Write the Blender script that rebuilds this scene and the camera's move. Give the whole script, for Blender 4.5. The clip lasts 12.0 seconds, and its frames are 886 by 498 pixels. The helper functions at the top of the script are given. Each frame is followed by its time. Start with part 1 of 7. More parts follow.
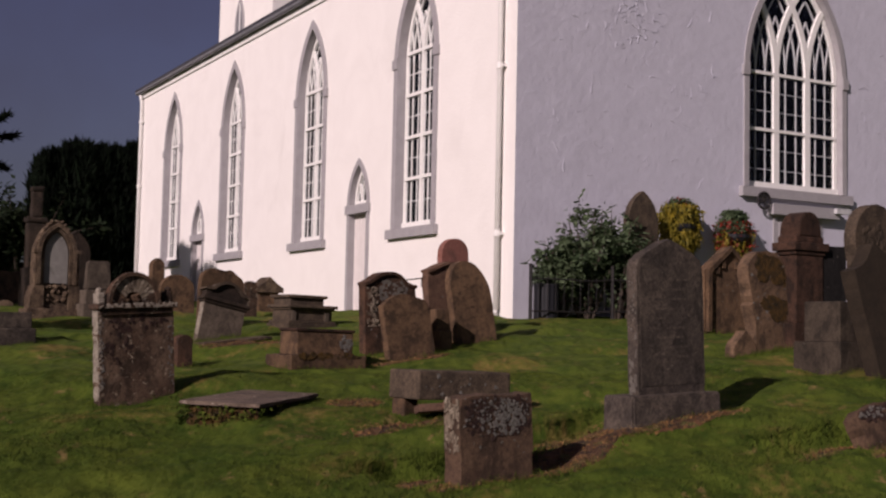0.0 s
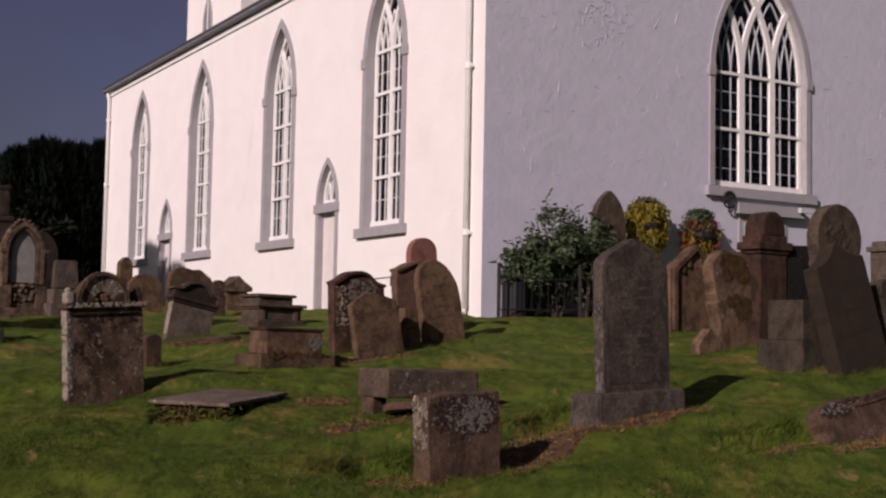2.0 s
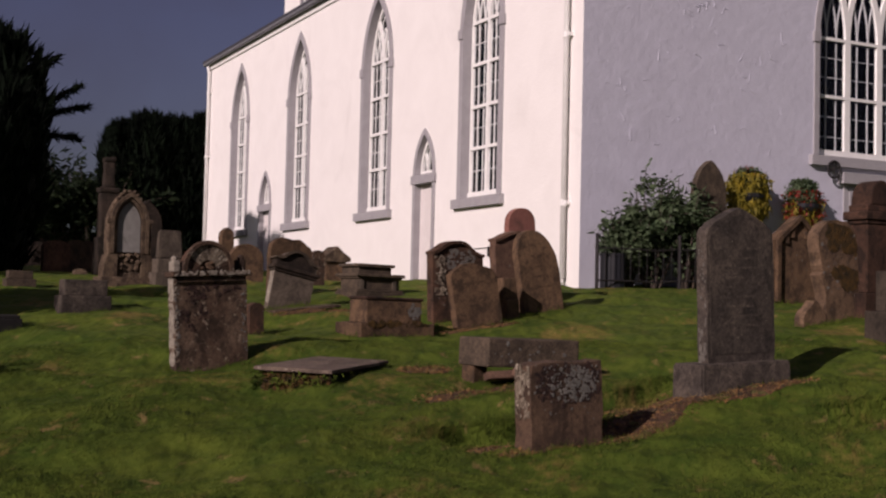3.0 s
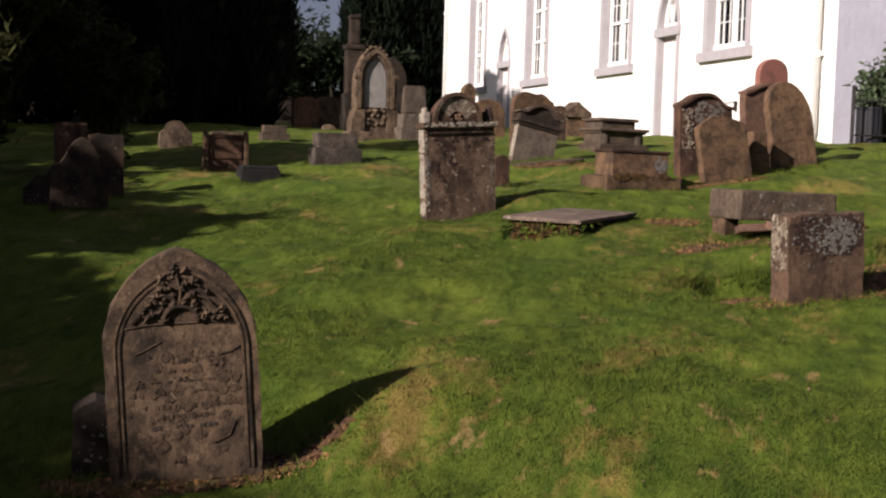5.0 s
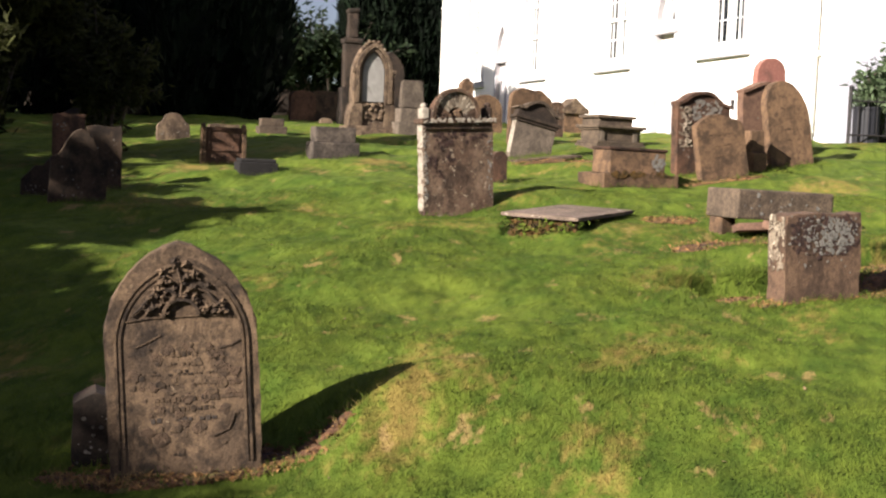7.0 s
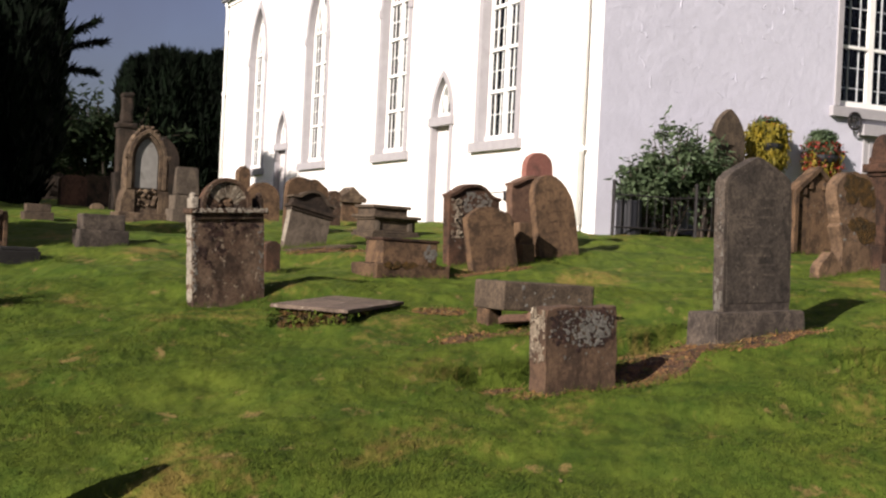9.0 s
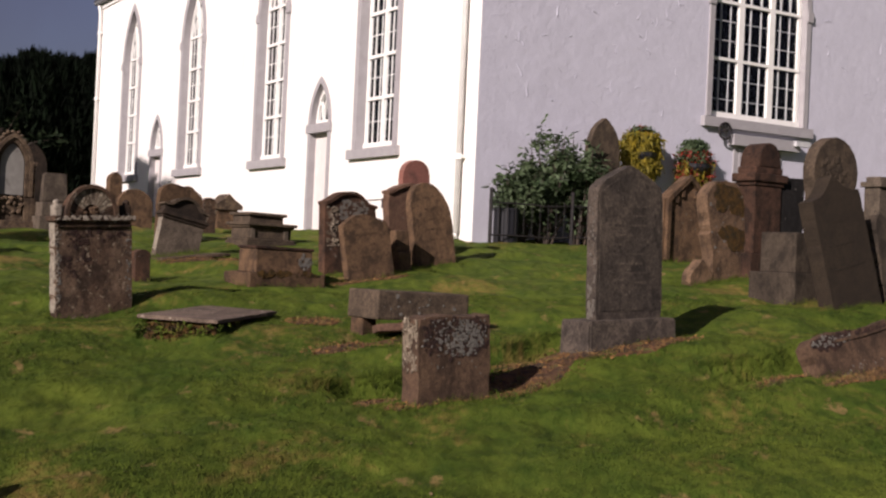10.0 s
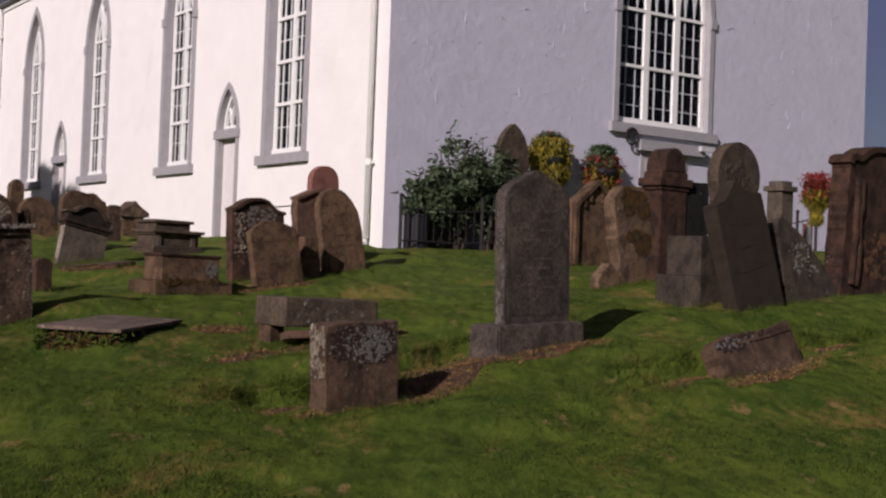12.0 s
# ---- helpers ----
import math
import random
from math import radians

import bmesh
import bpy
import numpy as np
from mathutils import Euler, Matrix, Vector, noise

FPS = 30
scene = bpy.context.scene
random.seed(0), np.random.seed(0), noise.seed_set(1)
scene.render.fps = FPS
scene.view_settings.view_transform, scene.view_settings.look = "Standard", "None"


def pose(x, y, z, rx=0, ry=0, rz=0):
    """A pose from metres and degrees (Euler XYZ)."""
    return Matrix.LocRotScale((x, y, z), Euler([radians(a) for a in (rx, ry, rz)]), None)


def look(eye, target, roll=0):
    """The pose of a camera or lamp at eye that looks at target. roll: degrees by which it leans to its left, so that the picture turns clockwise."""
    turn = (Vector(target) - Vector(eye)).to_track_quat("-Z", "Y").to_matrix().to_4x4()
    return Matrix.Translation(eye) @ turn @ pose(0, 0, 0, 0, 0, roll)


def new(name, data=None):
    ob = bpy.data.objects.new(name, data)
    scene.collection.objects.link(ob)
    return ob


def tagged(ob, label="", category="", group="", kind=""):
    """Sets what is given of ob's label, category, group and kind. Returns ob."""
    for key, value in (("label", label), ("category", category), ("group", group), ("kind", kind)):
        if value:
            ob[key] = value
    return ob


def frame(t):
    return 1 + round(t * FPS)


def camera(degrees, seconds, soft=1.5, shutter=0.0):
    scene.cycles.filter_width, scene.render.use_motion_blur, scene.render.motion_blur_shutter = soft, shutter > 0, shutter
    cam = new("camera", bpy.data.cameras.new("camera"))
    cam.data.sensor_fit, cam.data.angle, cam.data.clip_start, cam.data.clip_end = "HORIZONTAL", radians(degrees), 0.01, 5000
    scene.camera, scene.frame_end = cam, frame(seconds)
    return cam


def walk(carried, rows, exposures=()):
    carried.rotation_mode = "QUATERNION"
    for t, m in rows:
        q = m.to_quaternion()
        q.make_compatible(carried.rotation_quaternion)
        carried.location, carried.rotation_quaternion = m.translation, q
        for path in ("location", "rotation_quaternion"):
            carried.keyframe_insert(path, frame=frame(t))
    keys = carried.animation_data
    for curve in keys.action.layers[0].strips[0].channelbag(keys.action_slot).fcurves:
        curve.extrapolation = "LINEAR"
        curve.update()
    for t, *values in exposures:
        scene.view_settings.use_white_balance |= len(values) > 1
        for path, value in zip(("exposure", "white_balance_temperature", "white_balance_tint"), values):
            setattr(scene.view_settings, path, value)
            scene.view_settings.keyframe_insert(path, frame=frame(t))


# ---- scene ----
cam = camera(39.16, 12.0, soft=2.3)
# seconds, eye x y z, yaw, pitch, roll
ROWS = [
    (0, 0.000, 0.000, 1.900, -29.51, 3.98, 1.18),
    (0.5, -0.005, -0.018, 1.897, -29.85, 3.97, 1.10),
    (1, -0.016, -0.055, 1.899, -30.56, 3.95, 1.05),
    (1.5, -0.038, -0.079, 1.906, -31.07, 3.93, 1.03),
    (2, -0.044, -0.081, 1.905, -30.95, 3.93, 1.05),
    (2.5, -0.044, -0.049, 1.896, -29.62, 3.58, 1.15),
    (3, -0.088, -0.051, 1.880, -26.64, 2.55, 1.37),
    (3.5, -0.123, -0.033, 1.856, -23.39, 1.09, 1.55),
    (5.5, -0.222, -0.022, 1.796, -15.07, -5.28, 1.76),
    (6, -0.231, -0.037, 1.794, -14.84, -5.64, 1.90),
    (6.5, -0.231, -0.020, 1.796, -15.24, -5.36, 2.03),
    (7, -0.235, -0.038, 1.814, -16.35, -4.43, 2.29),
    (9, -0.122, -0.058, 1.872, -26.09, -0.08, 2.72),
    (9.5, -0.054, -0.015, 1.872, -28.71, 0.26, 2.67),
    (10, -0.009, 0.019, 1.884, -31.51, 0.51, 2.61),
    (10.5, 0.033, 0.055, 1.881, -33.52, 0.69, 2.44),
    (11, 0.041, 0.049, 1.882, -34.91, 0.80, 2.29),
    (11.5, 0.036, 0.035, 1.880, -35.52, 0.89, 2.22),
    (12, 0.042, 0.039, 1.883, -35.53, 0.95, 2.11),
]


def gaze(x, y, z, yaw, pitch, roll):
    a, b = radians(yaw), radians(pitch)
    return look((x, y, z), (x - math.sin(a) * math.cos(b), y + math.cos(a) * math.cos(b), z + math.sin(b)), roll)


EXPOSURES = [(0.0, -0.20, 6500, 30), (2.5, -0.20, 6500, 30), (3.5, -0.12, 6500, 28), (5.5, 1.30, 6500, 16), (6.0, 1.62, 6500, 14), (6.5, 1.8, 6500, 13), (7.0, 1.92, 6500, 12), (9.0, 0.99, 6500, 14), (9.5, 0.70, 6500, 17), (10.5, 0.19, 6400, 24), (11.0, 0.07, 6250, 24), (12.0, -0.09, 6150, 23)]
walk(cam, [(t, gaze(*p)) for t, *p in ROWS], EXPOSURES)

# ---- light ----
SUN_AZ, SUN_EL = -153.5, 26.0          # towards the sun, degrees from +x
world = bpy.data.worlds.new("world")
scene.world = world
world.use_nodes = True
wn = world.node_tree
sky = wn.nodes.new("ShaderNodeTexSky")
sky.sky_type, sky.sun_disc = "NISHITA", False
sky.sun_elevation, sky.sun_rotation = radians(SUN_EL), radians(90 - SUN_AZ)
sky.air_density, sky.dust_density, sky.ozone_density = 1.0, 2.5, 3.0
wn.nodes["Background"].inputs["Strength"].default_value = 0.036
tint = wn.nodes.new("ShaderNodeHueSaturation")
tint.inputs["Hue"].default_value, tint.inputs["Saturation"].default_value = 0.535, 0.86
cloud, cmap, veil = wn.nodes.new("ShaderNodeTexNoise"), wn.nodes.new("ShaderNodeMapRange"), wn.nodes.new("ShaderNodeMix")
cloud.inputs["Scale"].default_value, cloud.inputs["Detail"].default_value = 5.0, 5.0
cmap.inputs["From Min"].default_value, cmap.inputs["From Max"].default_value, cmap.inputs["To Max"].default_value = 0.45, 0.75, 0.5
veil.data_type = "RGBA"
veil.inputs[7].default_value = (1.7, 1.6, 2.0, 1)
wn.links.new(cloud.outputs["Fac"], cmap.inputs["Value"])
wn.links.new(cmap.outputs["Result"], veil.inputs["Factor"])
wn.links.new(sky.outputs[0], tint.inputs["Color"])
wn.links.new(tint.outputs[0], veil.inputs[6])
wn.links.new(veil.outputs[2], wn.nodes["Background"].inputs[0])
sun = new("sun", bpy.data.lights.new("sun", "SUN"))
sun.data.energy, sun.data.angle, sun.data.color = 4.5, radians(0.6), (1.0, 0.92, 0.83)
sd = Vector((math.cos(radians(SUN_AZ)) * math.cos(radians(SUN_EL)), math.sin(radians(SUN_AZ)) * math.cos(radians(SUN_EL)), math.sin(radians(SUN_EL))))
sun.matrix_world = look((0, 0, 30), Vector((0, 0, 30)) - sd)


# ---- materials ----
def material(name, colour, rough=0.85, metal=0.0, second=None, scale=4.0, spots=None, spot_scale=9.0, spot_cut=0.58, bump=0.3,
             bump_scale=40.0, big=None, big_scale=0.8, big_cut=0.5, island=0.0, spec=0.35, distort=0.6, bump_dist=0.02, spots2=None, spot2_scale=30.0, spot2_cut=0.62, upright=0.0, thin=0.0, soft=1.0):
    m = bpy.data.materials.new(name)
    m.use_nodes = True
    nt = m.node_tree
    nd, lk = nt.nodes, nt.links
    bs = nd["Principled BSDF"]
    bs.inputs["Roughness"].default_value = rough
    bs.inputs["Metallic"].default_value = metal
    bs.inputs["Specular IOR Level"].default_value = spec
    geo = nd.new("ShaderNodeNewGeometry")
    pos = geo.outputs["Position"]

    def noise_of(sc, det=5.0, ro=0.6, dist=distort):
        n = nd.new("ShaderNodeTexNoise")
        n.inputs["Scale"].default_value, n.inputs["Detail"].default_value = sc, det
        n.inputs["Roughness"].default_value, n.inputs["Distortion"].default_value = ro, dist
        lk.new(pos, n.inputs["Vector"])
        return n.outputs["Fac"]

    def ramp(src, lo, hi):
        r = nd.new("ShaderNodeMapRange")
        r.inputs["From Min"].default_value, r.inputs["From Max"].default_value = lo, hi
        lk.new(src, r.inputs["Value"])
        return r.outputs["Result"]

    def mix(fac, a, b):
        x = nd.new("ShaderNodeMix")
        x.data_type = "RGBA"
        lk.new(fac, x.inputs["Factor"])
        for s, i in ((a, 6), (b, 7)):
            if isinstance(s, tuple):
                x.inputs[i].default_value = (*s, 1)
            else:
                lk.new(s, x.inputs[i])
        return x.outputs[2]

    second = second or tuple(c * 0.75 for c in colour)
    col = mix(ramp(noise_of(scale), 0.35, 0.65), colour, second)
    if big:
        col = mix(ramp(noise_of(big_scale, 4), big_cut - 0.06 * (soft - 1), big_cut + 0.12 + 0.06 * (soft - 1)), col, big)
    if spots:
        col = mix(ramp(noise_of(spot_scale, 6, 0.65), spot_cut - 0.03 * (soft - 1), spot_cut + 0.05 + 0.03 * (soft - 1)), col, spots)
    if spots2:
        col = mix(ramp(noise_of(spot2_scale, 4, 0.6), spot2_cut - 0.03 * (soft - 1), spot2_cut + 0.04 + 0.03 * (soft - 1)), col, spots2)
    if island:
        h = nd.new("ShaderNodeHueSaturation")
        lk.new(ramp(geo.outputs["Random Per Island"], 0, 1), h.inputs["Value"])
        h.inputs["Value"].default_value = 1
        r = nd.new("ShaderNodeMapRange")
        r.inputs["To Min"].default_value, r.inputs["To Max"].default_value = 1 - island, 1 + island
        lk.new(geo.outputs["Random Per Island"], r.inputs["Value"])
        lk.new(r.outputs["Result"], h.inputs["Value"])
        lk.new(col, h.inputs["Color"])
        col = h.outputs["Color"]
    lk.new(col, bs.inputs["Base Color"])
    if upright:
        c = nd.new("ShaderNodeVectorMath")
        c.operation = "MULTIPLY_ADD"
        c.inputs[1].default_value, c.inputs[2].default_value = (1 - upright,) * 3, (0, 0, upright)
        lk.new(geo.outputs["Normal"], c.inputs[0])
        lk.new(c.outputs[0], bs.inputs["Normal"])
    if thin:
        tl, ms = nd.new("ShaderNodeBsdfTranslucent"), nd.new("ShaderNodeMixShader")
        lk.new(col, tl.inputs["Color"])
        if upright:
            lk.new(c.outputs[0], tl.inputs["Normal"])
        ms.inputs[0].default_value = thin
        lk.new(bs.outputs[0], ms.inputs[1])
        lk.new(tl.outputs[0], ms.inputs[2])
        lk.new(ms.outputs[0], nd["Material Output"].inputs[0])
    if bump:
        b = nd.new("ShaderNodeBump")
        b.inputs["Strength"].default_value, b.inputs["Distance"].default_value = bump, bump_dist
        lk.new(noise_of(bump_scale, 8, 0.65, 0.2), b.inputs["Height"])
        lk.new(b.outputs["Normal"], bs.inputs["Normal"])
    return m


M = {}
M["limewash"] = material("limewash", (0.80, 0.77, 0.74), 0.9, second=(0.76, 0.73, 0.70), scale=1.2, bump=0.35, bump_scale=14, bump_dist=0.02, big=(0.72, 0.69, 0.66), big_scale=0.5, big_cut=0.62)
# Gable finish: a greyer wash, with the wall's blue shade mixed into its colour.
M["shaded_harling"] = material("shaded_harling", (0.505, 0.50, 0.575), 0.92, second=(0.47, 0.465, 0.535), scale=2.0, bump=0.5, bump_scale=5.0, bump_dist=0.035, big=(0.45, 0.445, 0.51), big_scale=0.6, big_cut=0.58)
M["grey_paint"] = material("grey_paint", (0.34, 0.325, 0.335), 0.7, second=(0.30, 0.285, 0.295), scale=5, bump=0.15)
M["white_paint"] = material("white_paint", (0.80, 0.79, 0.76), 0.45, second=(0.74, 0.73, 0.70), scale=6, bump=0.05, spec=0.4)
M["leading"] = material("leading", (0.50, 0.50, 0.50), 0.5, second=(0.42, 0.42, 0.43), scale=9, bump=0.05)
M["door_paint"] = material("door_paint", (0.72, 0.67, 0.65), 0.5, second=(0.67, 0.62, 0.60), scale=6, bump=0.08)
M["slate"] = material("slate", (0.055, 0.055, 0.065), 0.6, second=(0.035, 0.035, 0.04), scale=7, bump=0.3)
M["lead"] = material("lead", (0.22, 0.22, 0.24), 0.6, bump=0.1)
M["iron"] = material("iron", (0.015, 0.015, 0.017), 0.5, second=(0.025, 0.02, 0.018), scale=20, bump=0.2)
M["plastic_black"] = material("plastic_black", (0.02, 0.02, 0.024), 0.4, bump=0.05)
M["dark_inside"] = material("dark_inside", (0.10, 0.09, 0.08), 0.9, bump=0.1)


def stone(name, light, mid, dark, lichen=(0.30, 0.29, 0.26), lichen_cut=0.66, lichen_scale=26.0, moss=None, moss_cut=0.6, grain=120.0, rough=0.92, bump=0.7, streak=0.5):
    """Weathered stone: mottling, dark stains that run down, fine grain, crusts of lichen, and a pitted surface."""
    m = bpy.data.materials.new(name)
    m.use_nodes = True
    nd, lk = m.node_tree.nodes, m.node_tree.links
    bs = nd["Principled BSDF"]
    bs.inputs["Roughness"].default_value, bs.inputs["Specular IOR Level"].default_value = rough, 0.25
    geo, obj = nd.new("ShaderNodeNewGeometry"), nd.new("ShaderNodeObjectInfo")
    off = nd.new("ShaderNodeVectorMath")
    off.operation = "MULTIPLY_ADD"
    off.inputs[1].default_value = (1, 1, 1)
    cmb = nd.new("ShaderNodeCombineXYZ")
    mul = nd.new("ShaderNodeMath")
    mul.operation, mul.inputs[1].default_value = "MULTIPLY", 37.0
    lk.new(obj.outputs["Random"], mul.inputs[0])
    lk.new(mul.outputs[0], cmb.inputs[0])
    lk.new(geo.outputs["Position"], off.inputs[0])
    lk.new(cmb.outputs[0], off.inputs[2])

    def nz(sc, det=6.0, ro=0.62, stretch=1.0):
        n = nd.new("ShaderNodeTexNoise")
        n.inputs["Scale"].default_value, n.inputs["Detail"].default_value, n.inputs["Roughness"].default_value = sc, det, ro
        src = off.outputs[0]
        if stretch != 1.0:
            s = nd.new("ShaderNodeVectorMath")
            s.operation, s.inputs[1].default_value = "MULTIPLY", (1, 1, stretch)
            lk.new(src, s.inputs[0])
            src = s.outputs[0]
        lk.new(src, n.inputs["Vector"])
        return n.outputs["Fac"]

    def rng(src, lo, hi, a=0.0, b=1.0):
        r = nd.new("ShaderNodeMapRange")
        for k, v in (("From Min", lo), ("From Max", hi), ("To Min", a), ("To Max", b)):
            r.inputs[k].default_value = v
        lk.new(src, r.inputs["Value"])
        return r.outputs["Result"]

    def mix(f, a, b, mode="MIX"):
        x = nd.new("ShaderNodeMix")
        x.data_type, x.blend_type = "RGBA", mode
        if isinstance(f, float):
            x.inputs["Factor"].default_value = f
        else:
            lk.new(f, x.inputs["Factor"])
        for s, k in ((a, 6), (b, 7)):
            if isinstance(s, tuple):
                x.inputs[k].default_value = (*s, 1)
            else:
                lk.new(s, x.inputs[k])
        return x.outputs[2]

    col = mix(rng(nz(3.2), 0.40, 0.60), mid, light)
    col = mix(rng(nz(6.5, 8, 0.7, 0.75), 0.46, 0.60, 0, streak + 0.35), col, dark)
    col = mix(rng(nz(27, 6, 0.72), 0.50, 0.64, 0, 0.62), col, dark)
    col = mix(rng(nz(14, 6, 0.72), 0.56, 0.70, 0, 0.45), col, light)
    col = mix(rng(nz(grain, 3, 0.7), 0.3, 0.7), col, mix(1.0, col, (0.45, 0.45, 0.45), "MULTIPLY"))
    if moss:
        col = mix(rng(nz(3.4, 7, 0.65), moss_cut, moss_cut + 0.05), col, moss)
    col = mix(rng(nz(lichen_scale, 7, 0.7), lichen_cut, lichen_cut + 0.05), col, lichen)
    col = mix(rng(nz(lichen_scale * 0.28, 8, 0.75), lichen_cut - 0.02, lichen_cut + 0.10, 0, 0.5), col, lichen)
    hs = nd.new("ShaderNodeHueSaturation")
    lk.new(rng(obj.outputs["Random"], 0, 1, 0.82, 1.15), hs.inputs["Value"])
    lk.new(col, hs.inputs["Color"])
    lk.new(hs.outputs[0], bs.inputs["Base Color"])
    b1, b2 = nd.new("ShaderNodeBump"), nd.new("ShaderNodeBump")
    b1.inputs["Strength"].default_value, b1.inputs["Distance"].default_value = bump, 0.014
    b2.inputs["Strength"].default_value, b2.inputs["Distance"].default_value = bump, 0.003
    lk.new(nz(9, 6, 0.65), b1.inputs["Height"])
    lk.new(nz(70, 6, 0.7), b2.inputs["Height"])
    lk.new(b1.outputs["Normal"], b2.inputs["Normal"])
    lk.new(b2.outputs["Normal"], bs.inputs["Normal"])
    return m


M["red_sandstone"] = stone("red_sandstone", (0.134, 0.0691, 0.041), (0.0856, 0.0451, 0.0279), (0.0278, 0.0182, 0.0131), lichen_cut=0.66)
M["pink_sandstone"] = stone("pink_sandstone", (0.225, 0.13, 0.0861), (0.177, 0.101, 0.0672), (0.091, 0.0538, 0.0377), lichen=(0.257, 0.192, 0.131), lichen_cut=0.70, streak=0.2)
M["flaking_stone"] = stone("flaking_stone", (0.198, 0.13, 0.0861), (0.123, 0.0739, 0.0476), (0.0321, 0.0202, 0.0139), lichen=(0.31, 0.254, 0.184), lichen_cut=0.60, lichen_scale=15, streak=0.45, bump=1.0)
M["brown_sandstone"] = stone("brown_sandstone", (0.193, 0.115, 0.064), (0.131, 0.0787, 0.0443), (0.0481, 0.0307, 0.0197), lichen=(0.257, 0.192, 0.123), lichen_cut=0.69)
M["lichen_stone"] = stone("lichen_stone", (0.125, 0.075, 0.046), (0.074, 0.045, 0.030), (0.020, 0.013, 0.010), lichen=(0.30, 0.27, 0.21), lichen_cut=0.60, lichen_scale=16, bump=1.0)
M["low_stone"] = stone("low_stone", (0.150, 0.092, 0.056), (0.100, 0.060, 0.038), (0.045, 0.028, 0.019), lichen=(0.24, 0.19, 0.13), lichen_cut=0.70, lichen_scale=20, bump=1.0)
M["moss_stone"] = stone("moss_stone", (0.23, 0.144, 0.0861), (0.161, 0.0998, 0.0599), (0.0589, 0.0384, 0.0246), moss=(0.0642, 0.0365, 0.0082), moss_cut=0.62, lichen_cut=0.66, bump=1.0)
M["dark_stone"] = stone("dark_stone", (0.0535, 0.0365, 0.0254), (0.0353, 0.025, 0.018), (0.015, 0.0115, 0.0082), lichen=(0.268, 0.23, 0.172), lichen_cut=0.69)
M["granite"] = stone("granite", (0.131, 0.0941, 0.064), (0.0942, 0.0691, 0.0476), (0.0385, 0.0288, 0.0213), lichen=(0.257, 0.211, 0.16), lichen_cut=0.68, lichen_scale=34, grain=55, bump=0.9, streak=0.3)
M["grey_granite"] = stone("grey_granite", (0.128, 0.100, 0.078), (0.080, 0.064, 0.052), (0.026, 0.021, 0.018), lichen=(0.26, 0.225, 0.18), lichen_cut=0.655, lichen_scale=42, grain=45, bump=1.0, streak=0.35)
M["grey_stone"] = stone("grey_stone", (0.161, 0.127, 0.0943), (0.114, 0.0893, 0.0672), (0.0514, 0.0394, 0.0295), lichen_cut=0.70, grain=80, bump=0.5, streak=0.3)
M["pale_stone"] = stone("pale_stone", (0.198, 0.139, 0.0886), (0.102, 0.0691, 0.0443), (0.0375, 0.025, 0.0172), lichen=(0.407, 0.346, 0.262), lichen_cut=0.64, bump=0.9)
M["near_stone"] = stone("near_stone", (0.155, 0.102, 0.0607), (0.0877, 0.0576, 0.0353), (0.0235, 0.0163, 0.0115), lichen=(0.257, 0.192, 0.127), lichen_cut=0.66, bump=1.0, streak=0.6)
M["plain_dark"] = stone("plain_dark", (0.042, 0.030, 0.019), (0.034, 0.024, 0.016), (0.022, 0.016, 0.011), lichen=(0.12, 0.10, 0.07), lichen_cut=0.70, streak=0.1, bump=0.5)
M["block_stone"] = stone("block_stone", (0.086, 0.066, 0.047), (0.062, 0.047, 0.034), (0.026, 0.020, 0.015), lichen=(0.19, 0.17, 0.13), lichen_cut=0.68, bump=0.9)
# Stone under the trees, with their shade put into its dark colour.
M["shaded_stone"] = stone("shaded_stone", (0.0642, 0.0413, 0.0254), (0.0428, 0.0278, 0.0172), (0.00963, 0.00672, 0.00492), lichen=(0.0749, 0.0672, 0.0492), lichen_cut=0.68)
M["red_black"] = material("red_black", (0.038, 0.017, 0.012), 0.95, second=(0.018, 0.010, 0.008), scale=25, bump=0.8, bump_scale=60)
M["crust_brown"] = material("crust_brown", (0.075, 0.046, 0.027), 0.95, second=(0.045, 0.029, 0.018), scale=25, bump=0.8, bump_scale=60)
M["dark_red"] = stone("dark_red", (0.095, 0.048, 0.030), (0.058, 0.030, 0.019), (0.016, 0.010, 0.007), lichen=(0.20, 0.16, 0.11), lichen_cut=0.67, bump=1.0)
M["marble"] = material("marble", (0.235, 0.225, 0.205), 0.7, second=(0.17, 0.16, 0.145), scale=5, big=(0.13, 0.12, 0.105), big_scale=6, big_cut=0.56, bump=0.2)
M["lichen_flute"] = stone("lichen_flute", (0.321, 0.264, 0.193), (0.214, 0.163, 0.115), (0.0535, 0.0346, 0.023), lichen=(0.428, 0.365, 0.279), lichen_cut=0.56, bump=0.9)
M["moss"] = material("moss", (0.085, 0.043, 0.007), 0.98, second=(0.016, 0.012, 0.004), scale=14, bump=1.0, bump_scale=50, bump_dist=0.03)
M["straw"] = material("straw", (0.30, 0.200, 0.075), 0.9, second=(0.13, 0.085, 0.028), scale=12, bump=0, island=0.5)
M["ledger_stone"] = stone("ledger_stone", (0.225, 0.165, 0.125), (0.150, 0.108, 0.082), (0.060, 0.044, 0.034), lichen=(0.40, 0.34, 0.27), lichen_cut=0.62, lichen_scale=12, grain=80, bump=0.6, streak=0.3)
# Pale lichen with the sun's brightness on left edges put into its colour.
M["sunlit_lichen"] = material("sunlit_lichen", (0.35, 0.31, 0.25), 0.95, second=(0.17, 0.14, 0.108), scale=26, bump=0.9, bump_scale=60)
M["side_lichen"] = material("side_lichen", (0.16, 0.145, 0.122), 0.95, second=(0.085, 0.073, 0.062), scale=22, bump=0.9, bump_scale=60)
